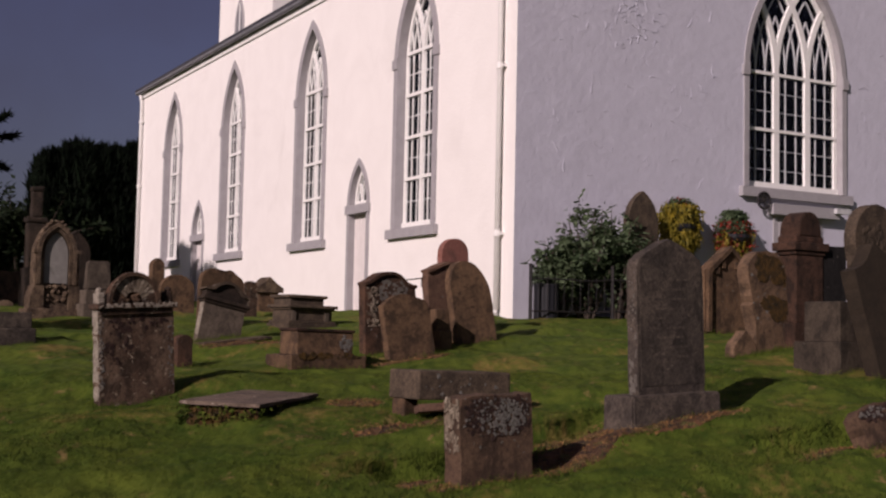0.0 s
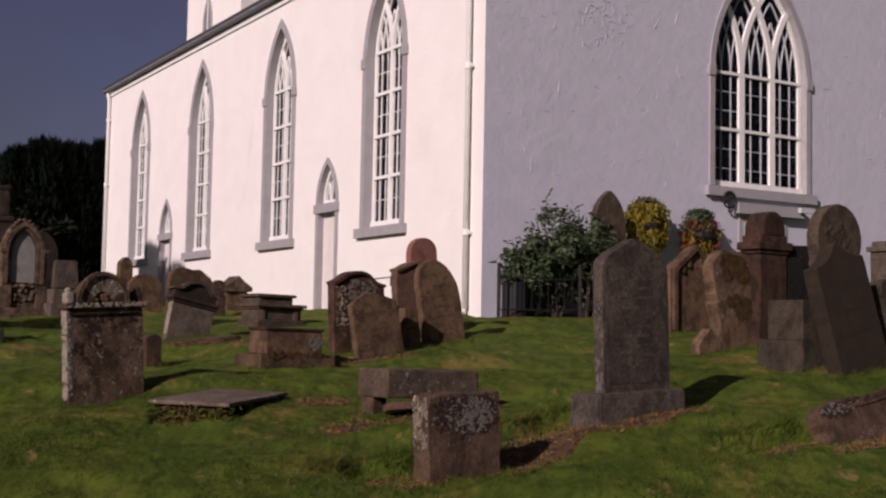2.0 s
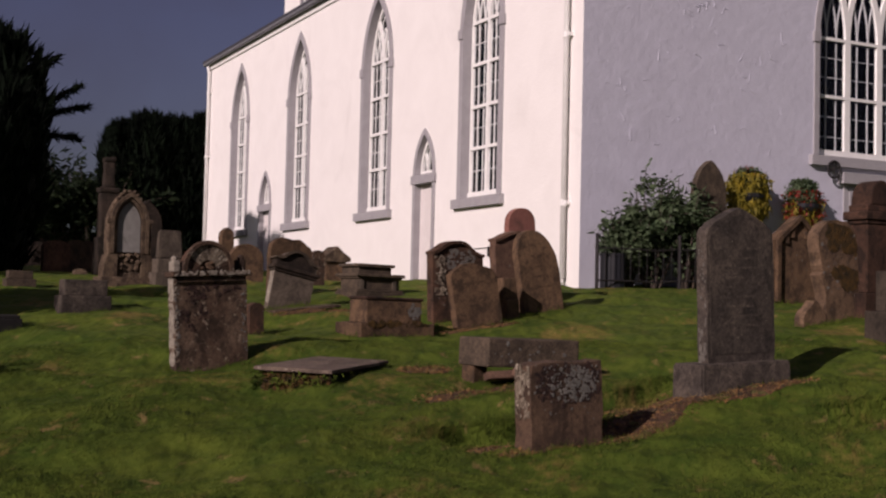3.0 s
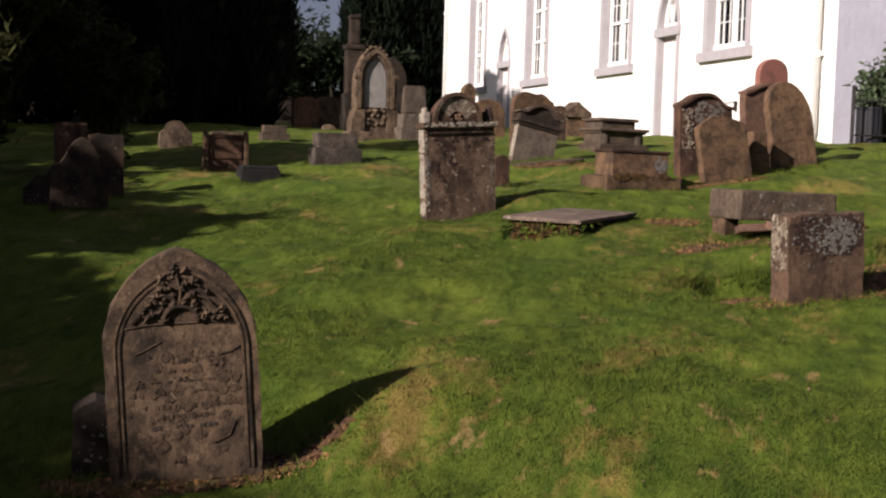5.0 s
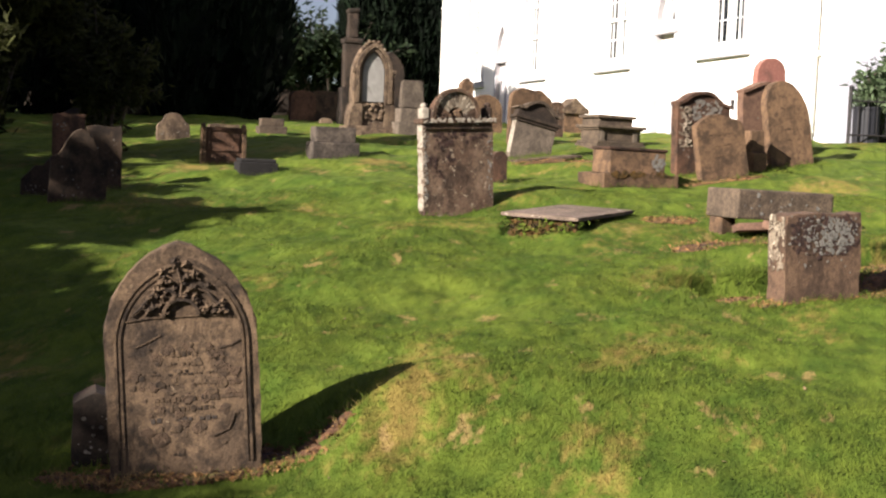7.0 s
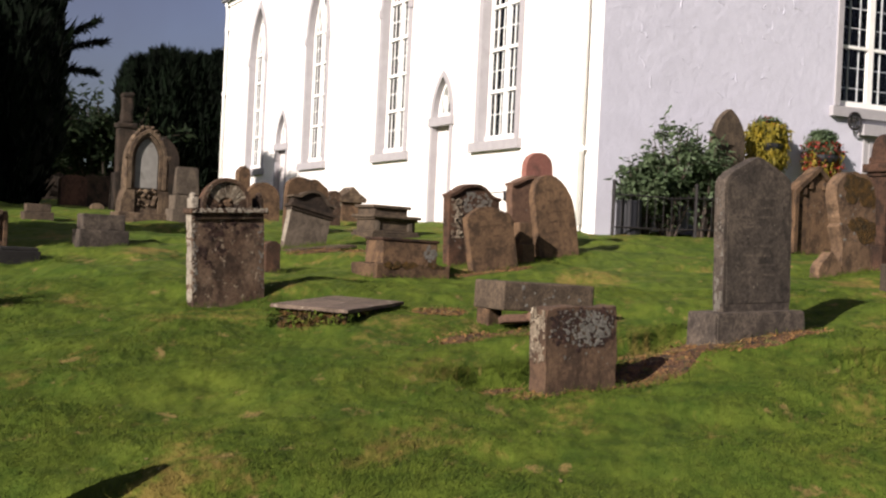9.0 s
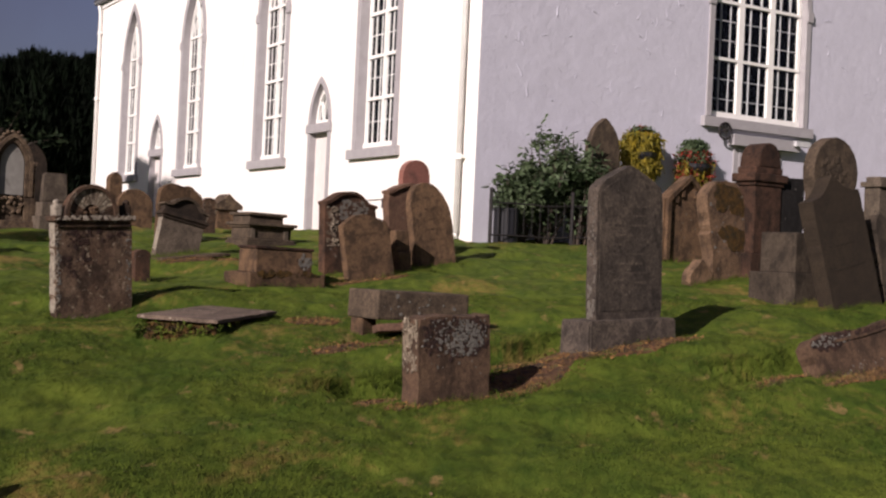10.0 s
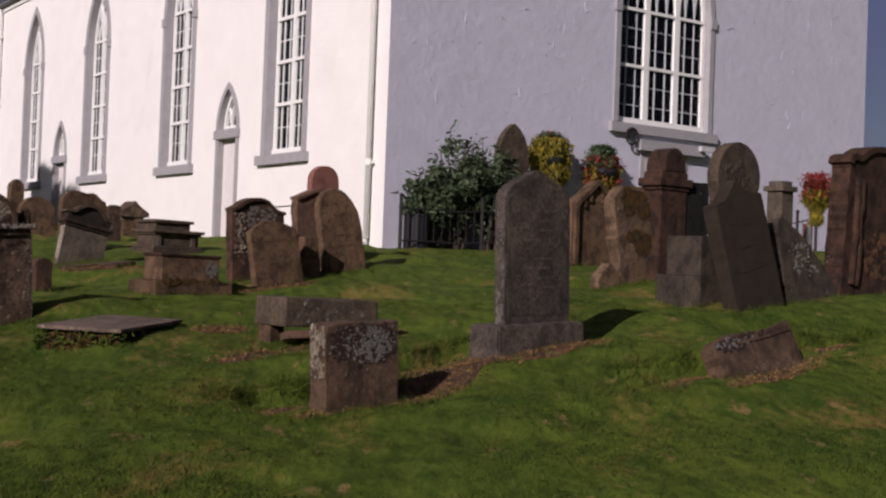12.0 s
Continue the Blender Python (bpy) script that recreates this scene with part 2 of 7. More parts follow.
M["red_granite"] = material("red_granite", (0.25, 0.105, 0.080), 0.6, second=(0.19, 0.078, 0.060), scale=30, spots=(0.29, 0.15, 0.12), spot_scale=70, spot_cut=0.58, bump=0.25, big=(0.14, 0.065, 0.05), big_scale=4, big_cut=0.56)
M["carving_dark"] = material("carving_dark", (0.040, 0.030, 0.023), 0.95, second=(0.028, 0.021, 0.017), scale=8, bump=0.4)
M["soil"] = material("soil", (0.150, 0.070, 0.030), 0.98, second=(0.030, 0.017, 0.010), scale=9, spots=(0.09, 0.085, 0.02), spot_scale=7, spot_cut=0.56, spots2=(0.16, 0.10, 0.05), spot2_scale=28, spot2_cut=0.62, bump=1.0, bump_scale=35, bump_dist=0.04)


def turf_material(name, thin=False):
    """Mown grass: deep and yellow green in soft drifts, straw-coloured dry patches with ragged edges, fine streaks and a tufted relief."""
    m = bpy.data.materials.new(name)
    m.use_nodes = True
    nd, lk = m.node_tree.nodes, m.node_tree.links
    bs = nd["Principled BSDF"]
    bs.inputs["Roughness"].default_value, bs.inputs["Specular IOR Level"].default_value = 0.95, 0.1
    geo = nd.new("ShaderNodeNewGeometry")

    # mown up the slope: drifts are longer that way
    base = nd.new("ShaderNodeCombineXYZ")
    for k, v in enumerate(((0.86, -0.51, 0.0), (0.32, 0.54, 0.0))):
        d = nd.new("ShaderNodeVectorMath")
        d.operation, d.inputs[1].default_value = "DOT_PRODUCT", v
        lk.new(geo.outputs["Position"], d.inputs[0])
        lk.new(d.outputs["Value"], base.inputs[k])

    def nz(sc, det=4.0, ro=0.55, dist=0.4):
        n = nd.new("ShaderNodeTexNoise")
        n.inputs["Scale"].default_value, n.inputs["Detail"].default_value = sc, det
        n.inputs["Roughness"].default_value, n.inputs["Distortion"].default_value = ro, dist
        lk.new(base.outputs[0], n.inputs["Vector"])
        return n.outputs["Fac"]

    def rng(src, lo, hi, a=0.0, b=1.0):
        r = nd.new("ShaderNodeMapRange")
        for k, v in (("From Min", lo), ("From Max", hi), ("To Min", a), ("To Max", b)):
            r.inputs[k].default_value = v
        lk.new(src, r.inputs["Value"])
        return r.outputs["Result"]

    def mix(f, a, b):
        x = nd.new("ShaderNodeMix")
        x.data_type = "RGBA"
        lk.new(f, x.inputs["Factor"])
        for s, k in ((a, 6), (b, 7)):
            if isinstance(s, tuple):
                x.inputs[k].default_value = (*s, 1)
            else:
                lk.new(s, x.inputs[k])
        return x.outputs[2]

    def maths(op, a, b):
        x = nd.new("ShaderNodeMath")
        x.operation = op
        for k, s in enumerate((a, b)):
            if isinstance(s, float):
                x.inputs[k].default_value = s
            else:
                lk.new(s, x.inputs[k])
        return x.outputs[0]

    col = mix(rng(nz(0.75, 3), 0.36, 0.64), (0.0300, 0.058, 0.0070), (0.071, 0.095, 0.012))
    col = mix(rng(nz(2.6, 4, 0.6), 0.42, 0.70, 0, 0.6), col, (0.0866, 0.106, 0.0140))
    col = mix(rng(nz(1.9, 4, 0.6), 0.48, 0.68, 0, 0.62), col, (0.0150, 0.0400, 0.0045))
    fine = nz(80, 2, 0.6, 0.0)
    col = mix(rng(fine, 0.35, 0.72, 0, 0.38), col, (0.090, 0.122, 0.0130))
    col = mix(rng(nz(13, 4, 0.65, 0.2), 0.40, 0.66, 0, 0.32), col, (0.100, 0.126, 0.0185))
    col = mix(rng(nz(6, 3, 0.55, 0.2), 0.45, 0.68, 0, 0.50), col, (0.0130, 0.034, 0.0045))
    # dry straw patches, broken up by the finer noise
    dry = maths("ADD", nz(0.95, 4, 0.6, 0.6), maths("MULTIPLY", nz(16, 3, 0.6), 0.34))
    col = mix(rng(dry, 0.735, 0.86, 0, 0.62), col, (0.20, 0.126, 0.040))
    small = maths("ADD", nz(3.8, 3, 0.5, 0.3), maths("MULTIPLY", nz(30, 3, 0.6), 0.25))
    col = mix(rng(small, 0.77, 0.84, 0, 0.75), col, (0.2109, 0.1425, 0.057))
    lk.new(col, bs.inputs["Base Color"])
    if thin:
        up = nd.new("ShaderNodeVectorMath")
        up.operation, up.inputs[1].default_value, up.inputs[2].default_value = "MULTIPLY_ADD", (0.25, 0.25, 0.25), (0, 0, 0.75)
        lk.new(geo.outputs["Normal"], up.inputs[0])
        lk.new(up.outputs[0], bs.inputs["Normal"])
        hs, iv = nd.new("ShaderNodeHueSaturation"), rng(geo.outputs["Random Per Island"], 0, 1, 0.95, 1.75)
        lk.new(iv, hs.inputs["Value"])
        lk.new(col, hs.inputs["Color"])
        lk.new(hs.outputs[0], bs.inputs["Base Color"])
    else:
        b1, b2 = nd.new("ShaderNodeBump"), nd.new("ShaderNodeBump")
        b1.inputs["Strength"].default_value, b1.inputs["Distance"].default_value = 0.75, 0.14
        b2.inputs["Strength"].default_value, b2.inputs["Distance"].default_value = 0.35, 0.014
        lk.new(nz(3.5, 2, 0.5, 0.0), b1.inputs["Height"])
        lk.new(fine, b2.inputs["Height"])
        lk.new(b1.outputs["Normal"], b2.inputs["Normal"])
        lk.new(b2.outputs["Normal"], bs.inputs["Normal"])
    return m


M["turf"] = turf_material("turf")
M["blade"] = turf_material("blade", True)
M["lichen"] = material("lichen", (0.165, 0.155, 0.135), 0.95, second=(0.085, 0.077, 0.068), scale=30, bump=0.8, bump_scale=70)
# Leaf green taken almost to black: the crowns' deep shade is in the colour.
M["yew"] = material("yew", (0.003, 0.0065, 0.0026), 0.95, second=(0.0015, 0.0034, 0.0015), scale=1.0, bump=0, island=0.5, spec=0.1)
M["leaf"] = material("leaf", (0.095, 0.130, 0.066), 0.55, second=(0.036, 0.060, 0.026), scale=2, bump=0, island=0.45, spec=0.2, thin=0.3)
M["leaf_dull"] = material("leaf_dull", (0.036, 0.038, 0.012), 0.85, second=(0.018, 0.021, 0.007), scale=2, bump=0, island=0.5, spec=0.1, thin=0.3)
# Broadleaf green with the yew's shade already in the colour.
M["leaf_shaded"] = material("leaf_shaded", (0.010, 0.018, 0.010), 0.8, second=(0.016, 0.024, 0.009), scale=1.2, bump=0, island=0.5, spec=0.1, thin=0.2)
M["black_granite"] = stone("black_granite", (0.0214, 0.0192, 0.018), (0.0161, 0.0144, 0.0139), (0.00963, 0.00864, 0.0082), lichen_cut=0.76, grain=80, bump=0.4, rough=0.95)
M["leaf_yellow"] = material("leaf_yellow", (0.27, 0.200, 0.014), 0.7, second=(0.12, 0.110, 0.012), scale=6, bump=0, island=0.3, thin=0.3)
M["petal_red"] = material("petal_red", (0.19, 0.010, 0.010), 0.6, second=(0.22, 0.030, 0.012), scale=8, bump=0, island=0.35, thin=0.2)
M["fallen_leaf"] = material("fallen_leaf", (0.20, 0.14, 0.07), 0.8, second=(0.14, 0.09, 0.04), scale=5, bump=0, island=0.4)
M["litter"] = material("litter", (0.200, 0.105, 0.034), 0.9, second=(0.070, 0.038, 0.013), scale=30, bump=0, island=0.5)
M["red_paint"] = material("red_paint", (0.10, 0.010, 0.012), 0.5, second=(0.08, 0.008, 0.010), scale=6, bump=0.1)
M["bark"] = material("bark", (0.06, 0.045, 0.035), 0.95, bump=0.8, bump_scale=20)


def glass_material():
    m = bpy.data.materials.new("window_glass")
    m.use_nodes = True
    nd, lk = m.node_tree.nodes, m.node_tree.links
    nd.remove(nd["Principled BSDF"])
    tr, gl, fr, mx = (nd.new("ShaderNodeBsdf" + k) if k != "Fresnel" else nd.new("ShaderNodeFresnel") for k in ("Transparent", "Glossy", "Fresnel", "Transparent"))
    nd.remove(mx)
    mx = nd.new("ShaderNodeMixShader")
    tr.inputs["Color"].default_value = (0.75, 0.78, 0.8, 1)
    gl.inputs["Roughness"].default_value = 0.03
    fr.inputs["IOR"].default_value = 1.5
    lk.new(fr.outputs[0], mx.inputs[0])
    lk.new(tr.outputs[0], mx.inputs[1])
    lk.new(gl.outputs[0], mx.inputs[2])
    lk.new(mx.outputs[0], nd["Material Output"].inputs[0])
    return m


M["glass"] = glass_material()


# ---- building helpers ----
def part(name, bm, mat, parent=None, label="", smooth=False):
    me = bpy.data.meshes.new(name)
    bmesh.ops.recalc_face_normals(bm, faces=bm.faces)
    bm.to_mesh(me)
    bm.free()
    me.materials.append(M[mat])
    if smooth:
        me.polygons.foreach_set("use_smooth", [True] * len(me.polygons))
    ob = new(name, me)
    if parent:
        ob.parent = parent
    return tagged(ob, label) if label else ob


def thing(name, m, label, category, group="", kind=""):
    ob = new(name)
    ob.empty_display_size = 0.1
    ob.matrix_world = m
    return tagged(ob, label, category, group, kind)


def raw(name, verts, faces, mat, parent=None, smooth=False):
    me = bpy.data.meshes.new(name)
    me.from_pydata(verts, [], faces)
    me.materials.append(M[mat])
    if smooth:
        me.polygons.foreach_set("use_smooth", [True] * len(me.polygons))
    ob = new(name, me)
    if parent:
        ob.parent = parent
    return ob


def tris(name, v, mat, parent=None):
    """A mesh of separate triangles from an array (n, 3, 3)."""
    n = len(v)
    me = bpy.data.meshes.new(name)
    me.vertices.add(n * 3)
    me.vertices.foreach_set("co", v.astype(np.float32).ravel())
    me.loops.add(n * 3)
    me.loops.foreach_set("vertex_index", np.arange(n * 3, dtype=np.int32))
    me.polygons.add(n)
    me.polygons.foreach_set("loop_start", np.arange(0, n * 3, 3, dtype=np.int32))
    me.update(calc_edges=True)
    me.materials.append(M[mat])
    ob = new(name, me)
    if parent:
        ob.parent = parent
    return ob


def box(bm, x0, x1, y0, y1, z0, z1, bevel=0.0, m=None):
    r = bmesh.ops.create_cube(bm, size=1.0, matrix=Matrix.Translation(((x0 + x1) / 2, (y0 + y1) / 2, (z0 + z1) / 2)) @ Matrix.Diagonal((abs(x1 - x0), abs(y1 - y0), abs(z1 - z0), 1)))
    vs = r["verts"]
    if m:
        bmesh.ops.transform(bm, matrix=m, verts=vs)
    if bevel:
        es = {e for v in vs for e in v.link_edges}
        bmesh.ops.bevel(bm, geom=list(es), offset=bevel, segments=2, profile=0.6, affect="EDGES")
    return vs


def prism(bm, pts, y0, y1, to=None):
    """A polygon of (x, z) points pulled out along y from y0 to y1. to: a function that maps (x, y, z) to the place."""
    to = to or (lambda x, y, z: (x, y, z))
    a = [bm.verts.new(to(x, y0, z)) for x, z in pts]
    b = [bm.verts.new(to(x, y1, z)) for x, z in pts]
    fs = [bm.faces.new(a), bm.faces.new(b[::-1])]
    n = len(pts)
    for i in range(n):
        fs.append(bm.faces.new((a[i], b[i], b[(i + 1) % n], a[(i + 1) % n])))
    return a, b, fs


def tube(bm, pts, radius, sides=8, taper=None):
    """A round bar along points; taper: radius at the end."""
    pts = [Vector(p) for p in pts]
    rings = []
    for i, p in enumerate(pts):
        d = (pts[min(i + 1, len(pts) - 1)] - pts[max(i - 1, 0)]).normalized()
        u = d.cross(Vector((0.3, 0.2, 1.0)) if abs(d.z) < 0.9 else Vector((1, 0, 0))).normalized()
        w = d.cross(u)
        r = radius if taper is None else radius + (taper - radius) * i / (len(pts) - 1)
        rings.append([bm.verts.new(p + (u * math.cos(k * math.tau / sides) + w * math.sin(k * math.tau / sides)) * r) for k in range(sides)])
    for a, b in zip(rings, rings[1:]):
        for k in range(sides):
            bm.faces.new((a[k], a[(k + 1) % sides], b[(k + 1) % sides], b[k]))
    bm.faces.new(rings[0][::-1])
    bm.faces.new(rings[-1])


def arch_points(w, spring, rise, n=10):
    """A pointed arch from the left springing over the apex to the right one, as (u, z)."""
    R = (w * w / 4 + rise * rise) / w
    top = math.asin(min(1, rise / R))
    left = [(-w / 2 + R - R * math.cos(top * i / n), spring + R * math.sin(top * i / n)) for i in range(n + 1)]
    return left + [(-u, z) for u, z in left[-2::-1]]


# ---- ground ----
# worn hollows beside some stones: x, y, radius, depth
HOLLOWS = ((0.80, 5.80, 0.22, 0.15), (5.2, 7.5, 0.35, 0.05), (5.0, 7.15, 0.28, 0.05), (6.35, 6.35, 0.3, 0.05), (4.9, 8.8, 0.35, 0.04))


# low banks of turf: x, y, radius, height
MOUNDS = ((3.78, 9.72, 0.62, 0.10), (1.03, 5.62, 0.23, 0.085), (1.38, 5.82, 0.32, 0.095))


# earth dug level in front of small turf banks: ends of the bank's line, depth, width of the level
SCOOPS = ((3.72, 7.72, 4.85, 7.90, 0.18, 0.66), (5.0, 7.98, 6.1, 8.10, 0.13, 0.55), (6.40, 6.80, 7.5, 6.56, 0.15, 0.55), (8.15, 6.70, 9.8, 6.92, 0.14, 0.55))


def ground_z(x, y):
    s = 0.8 * x + y
    s = 4 + 0.8 * np.logaddexp(0, (s - 4) / 0.8)
    z = 2.88 - 3.72 * np.exp(-s / 15)
    for cx, cy, r, d in HOLLOWS:
        z = z - d * np.exp(-((x - cx) ** 2 + (y - cy) ** 2) / (r * r))
    for cx, cy, r, d in MOUNDS:
        z = z + d * np.exp(-((x - cx) ** 2 + (y - cy) ** 2) / (r * r))
    z = z + 0.17 * np.exp(-((x - 1.65) ** 2 + (y - 6.05) ** 2) / 0.9)
    z = z - 0.13 * np.exp(-((x - 5.5) ** 2 + (y - 13) ** 2) / 20) + 0.06 * np.exp(-((x - 11.5) ** 2 + (y - 15.5) ** 2) / 10)
    return z - 0.15 * np.exp(-((x - 11) ** 2 + (y - 25) ** 2) / 30)


LATTICE = np.random.default_rng(12).random((256, 256))


def drift(x, y):
    """Smooth random relief between -1 and 1, one hump to a unit."""
    i, j = np.floor(x), np.floor(y)
    u, v = x - i, y - j
    u, v = u * u * u * (u * (6 * u - 15) + 10), v * v * v * (v * (6 * v - 15) + 10)
    i, j = np.mod(i, 256).astype(int), np.mod(j, 256).astype(int)
    i1, j1 = (i + 1) % 256, (j + 1) % 256
    return 2 * ((LATTICE[i, j] * (1 - u) + LATTICE[i1, j] * u) * (1 - v) + (LATTICE[i, j1] * (1 - u) + LATTICE[i1, j1] * u) * v) - 1


def lumps(x, y):
    """Uneven turf: long swells along the slope, hummocks and small tussocks."""
    x, y = np.asarray(x, float), np.asarray(y, float)
    a, b = 0.86 * x - 0.51 * y, 0.51 * x + 0.86 * y
    dug = 0.0
    for x0, y0, x1, y1, dep, wide in SCOOPS:
        l = math.hypot(x1 - x0, y1 - y0)
        c, s = (x1 - x0) / l, (y1 - y0) / l
        u, v = (x - x0) * c + (y - y0) * s, -(x - x0) * s + (y - y0) * c
        v = v + 0.05 * np.sin(5.0 * u + x0) + 0.025 * np.sin(13 * u)
        ends = np.clip((u + 0.02) / 0.07, 0, 1) * np.clip((l - u) / 0.35, 0, 1)
        dug = dug + dep * ends * np.clip(1 + v / wide, 0, 1) * np.clip((0.045 - v) / 0.075, 0, 1)
    return -dug + 0.072 * drift(a * 0.62 + 3.1, b * 0.95 + 7.7) + 0.040 * drift(a * 1.5 + 40.3, b * 2.3 + 11.9) + 0.017 * drift(a * 3.4 + 90.1, b * 4.6 + 55.5)


def gz(x, y):
    return float(ground_z(x, y) + lumps(x, y))


def seat_z(x, y):
    """The level at which the stones are set."""
    return float(ground_z(x, y) + 0.036 * np.sin(1.9 * x + 0.7 * np.sin(1.3 * y)) * np.sin(1.6 * y + 1.1 * np.sin(0.9 * x)) + 0.034 * np.sin(4.3 * x + 1.7 * y + 1.0) * np.sin(3.7 * y - 1.3 * x)
                 + 0.015 * np.sin(9.1 * x - 4.7 * y) * np.sin(8.3 * y + 3.1 * x))


def build_ground():
    far = 20 * 1.45 ** np.arange(1, 11)
    xs = np.concatenate([-8 - far[::-1] + 20, np.arange(-8, 3, 0.11), np.arange(3, 10, 0.045), np.arange(10, 27.01, 0.11), 27 + far - 20])
    ys = np.concatenate([-2 - far[::-1] + 20, np.arange(-2, 6, 0.11), np.arange(6, 8.6, 0.04), np.arange(8.6, 34.01, 0.11), 34 + far - 20])
    X, Y = np.meshgrid(xs, ys)
    Z = ground_z(X, Y) + lumps(X, Y)
    n, m = X.shape
    v = np.stack([X, Y, Z], -1).reshape(-1, 3)
    i = np.arange(n * m).reshape(n, m)
    f = np.stack([i[:-1, :-1], i[:-1, 1:], i[1:, 1:], i[1:, :-1]], -1).reshape(-1, 4)
    ob = raw("ground", v.tolist(), f.tolist(), "turf", smooth=True)
    tagged(ob, "sloping churchyard lawn of mown grass with dry patches", "ground", kind="structure")


build_ground()


# ---- church ----
WX, GY, EAVE, GX1, WY1 = 10.94, 17.0, 9.27, 23.43, 39.0
THICK = 0.75


def on_long(u0):
    """Window plane of the long wall: u runs along -y so that it reads left to right from outside."""
    return lambda u, d, z: (WX + d, u0 - u, z)


def on_gable(u0):
    return lambda u, d, z: (u0 + u, GY + d, z)


def wall_with_openings(name, length0, length1, z0, top, openings, to, mat):
    """openings: (centre, half width, sill z, arch points or None); top: function of the length giving the wall's top."""
    bm = bmesh.new()
    cur = length0
    for c, w, sill, spring, rise in openings:
        for a, b in ((cur, c - w / 2),):
            prism(bm, [(a, z0), (b, z0), (b, top(b)), (a, top(a))], 0, THICK, to)
        if sill > z0 + 0.05:
            prism(bm, [(c - w / 2, z0), (c + w / 2, z0), (c + w / 2, sill), (c - w / 2, sill)], 0, THICK, to)
        ar = [(c + u, z) for u, z in arch_points(w, spring, rise)]
        half = len(ar) // 2
        prism(bm, ar[:half + 1] + [(c, top(c)), (c - w / 2, top(c - w / 2))], 0, THICK, to)
        prism(bm, ar[half:] + [(c + w / 2, top(c + w / 2)), (c, top(c))], 0, THICK, to)
        cur = c + w / 2
    prism(bm, [(cur, z0), (length1, z0), (length1, top(length1)), (cur, top(cur))], 0, THICK, to)
    return part(name, bm, mat)


LW, LSILL, LSPR, LRISE = 1.42, 3.93, 7.15, 1.55
LONG = [20.49, 25.42, 30.45, 35.5]
DOORS = [22.85, 33.0]
DW, DSPR, DRISE = 0.80, 4.55, 0.80
ops = sorted([(-y, LW + 0.12, LSILL - 0.06, LSPR, LRISE + 0.09) for y in LONG] + [(-y, DW + 0.12, 2.25, DSPR, DRISE + 0.08) for y in DOORS])
wl = wall_with_openings("wall_west", -WY1, -GY, 1.2, lambda u: EAVE, ops, lambda u, d, z: (WX + d, -u, z), "limewash")
# the end face, in the gable's plane, takes the gable's shaded colour
wl.data.materials.append(M["shaded_harling"])
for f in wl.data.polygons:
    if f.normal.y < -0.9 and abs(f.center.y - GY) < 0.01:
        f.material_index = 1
tagged(wl, "sunlit whitewashed long church wall with pointed windows", "wall", kind="structure")
MIDX = (WX + GX1) / 2
PITCH = math.tan(radians(30))
GW, GSILL, GSPR, GRISE, GC = 2.40, 4.76, 6.93, 2.15, 17.22
wg = wall_with_openings("wall_south", WX + THICK, GX1, 1.2, lambda x: EAVE + PITCH * (MIDX - WX - abs(x - MIDX)), [(GC, GW + 0.12, GSILL - 0.06, GSPR, GRISE + 0.09)], lambda u, d, z: (u, GY + d, z), "shaded_harling")
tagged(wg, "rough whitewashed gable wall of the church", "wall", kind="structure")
bm = bmesh.new()
box(bm, GX1 - THICK, GX1, GY + THICK, WY1, 1.2, EAVE)
tagged(part("wall_east", bm, "limewash"), "whitewashed far long wall", "wall", kind="structure")
bm = bmesh.new()
prism(bm, [(WX + THICK, 1.2), (GX1 - THICK, 1.2), (GX1 - THICK, EAVE), (MIDX, EAVE + PITCH * (MIDX - WX)), (WX + THICK, EAVE)], WY1 - THICK, WY1)
tagged(part("wall_north", bm, "limewash"), "whitewashed far gable wall", "wall", kind="structure")
bm = bmesh.new()
box(bm, WX + THICK, GX1 - THICK, GY + THICK, WY1 - THICK, 2.2, 2.36)
tagged(part("floor", bm, "dark_inside"), "dim church floor", "floor", kind="structure")
bm = bmesh.new()
box(bm, WX + THICK, GX1 - THICK, GY + THICK, WY1 - THICK, EAVE - 0.35, EAVE - 0.2)
tagged(part("ceiling", bm, "dark_inside"), "dim church ceiling", "ceiling", kind="structure")


def build_roof():
    bm = bmesh.new()
    h = PITCH * (MIDX - WX)
    o = 0.20
    for s in (-1, 1):
        x0 = MIDX + s * (MIDX - WX + o)
        z0 = EAVE + 0.25 - PITCH * o
        prism(bm, [(x0, z0), (MIDX, EAVE + h + 0.25), (MIDX, EAVE + h + 0.36), (x0, z0 + 0.10)], GY + 0.05, WY1 + 0.12)
    roof = part("roof", bm, "slate")
    tagged(roof, "dark slate pitched church roof", "roof", kind="structure")
    for s in (-1, 1):
        bm = bmesh.new()
        x = MIDX + s * (MIDX - WX + 0.13)
        n = 7
        prof = [(x + 0.075 * math.cos(math.pi + math.pi * i / n), EAVE + 0.145 + 0.075 * math.sin(math.pi + math.pi * i / n)) for i in range(n + 1)]
        prism(bm, prof, GY + 0.02, WY1 + 0.1)
        part("gutter", bm, "lead", roof, "grey half-round gutter")
        bm = bmesh.new()
        box(bm, *sorted((MIDX + s * (MIDX - WX), MIDX + s * (MIDX - WX + 0.045))), GY + 0.03, WY1 + 0.08, EAVE - 0.06, EAVE + 0.15)
        part("fascia", bm, "white_paint", roof)


build_roof()


BARS = [0]


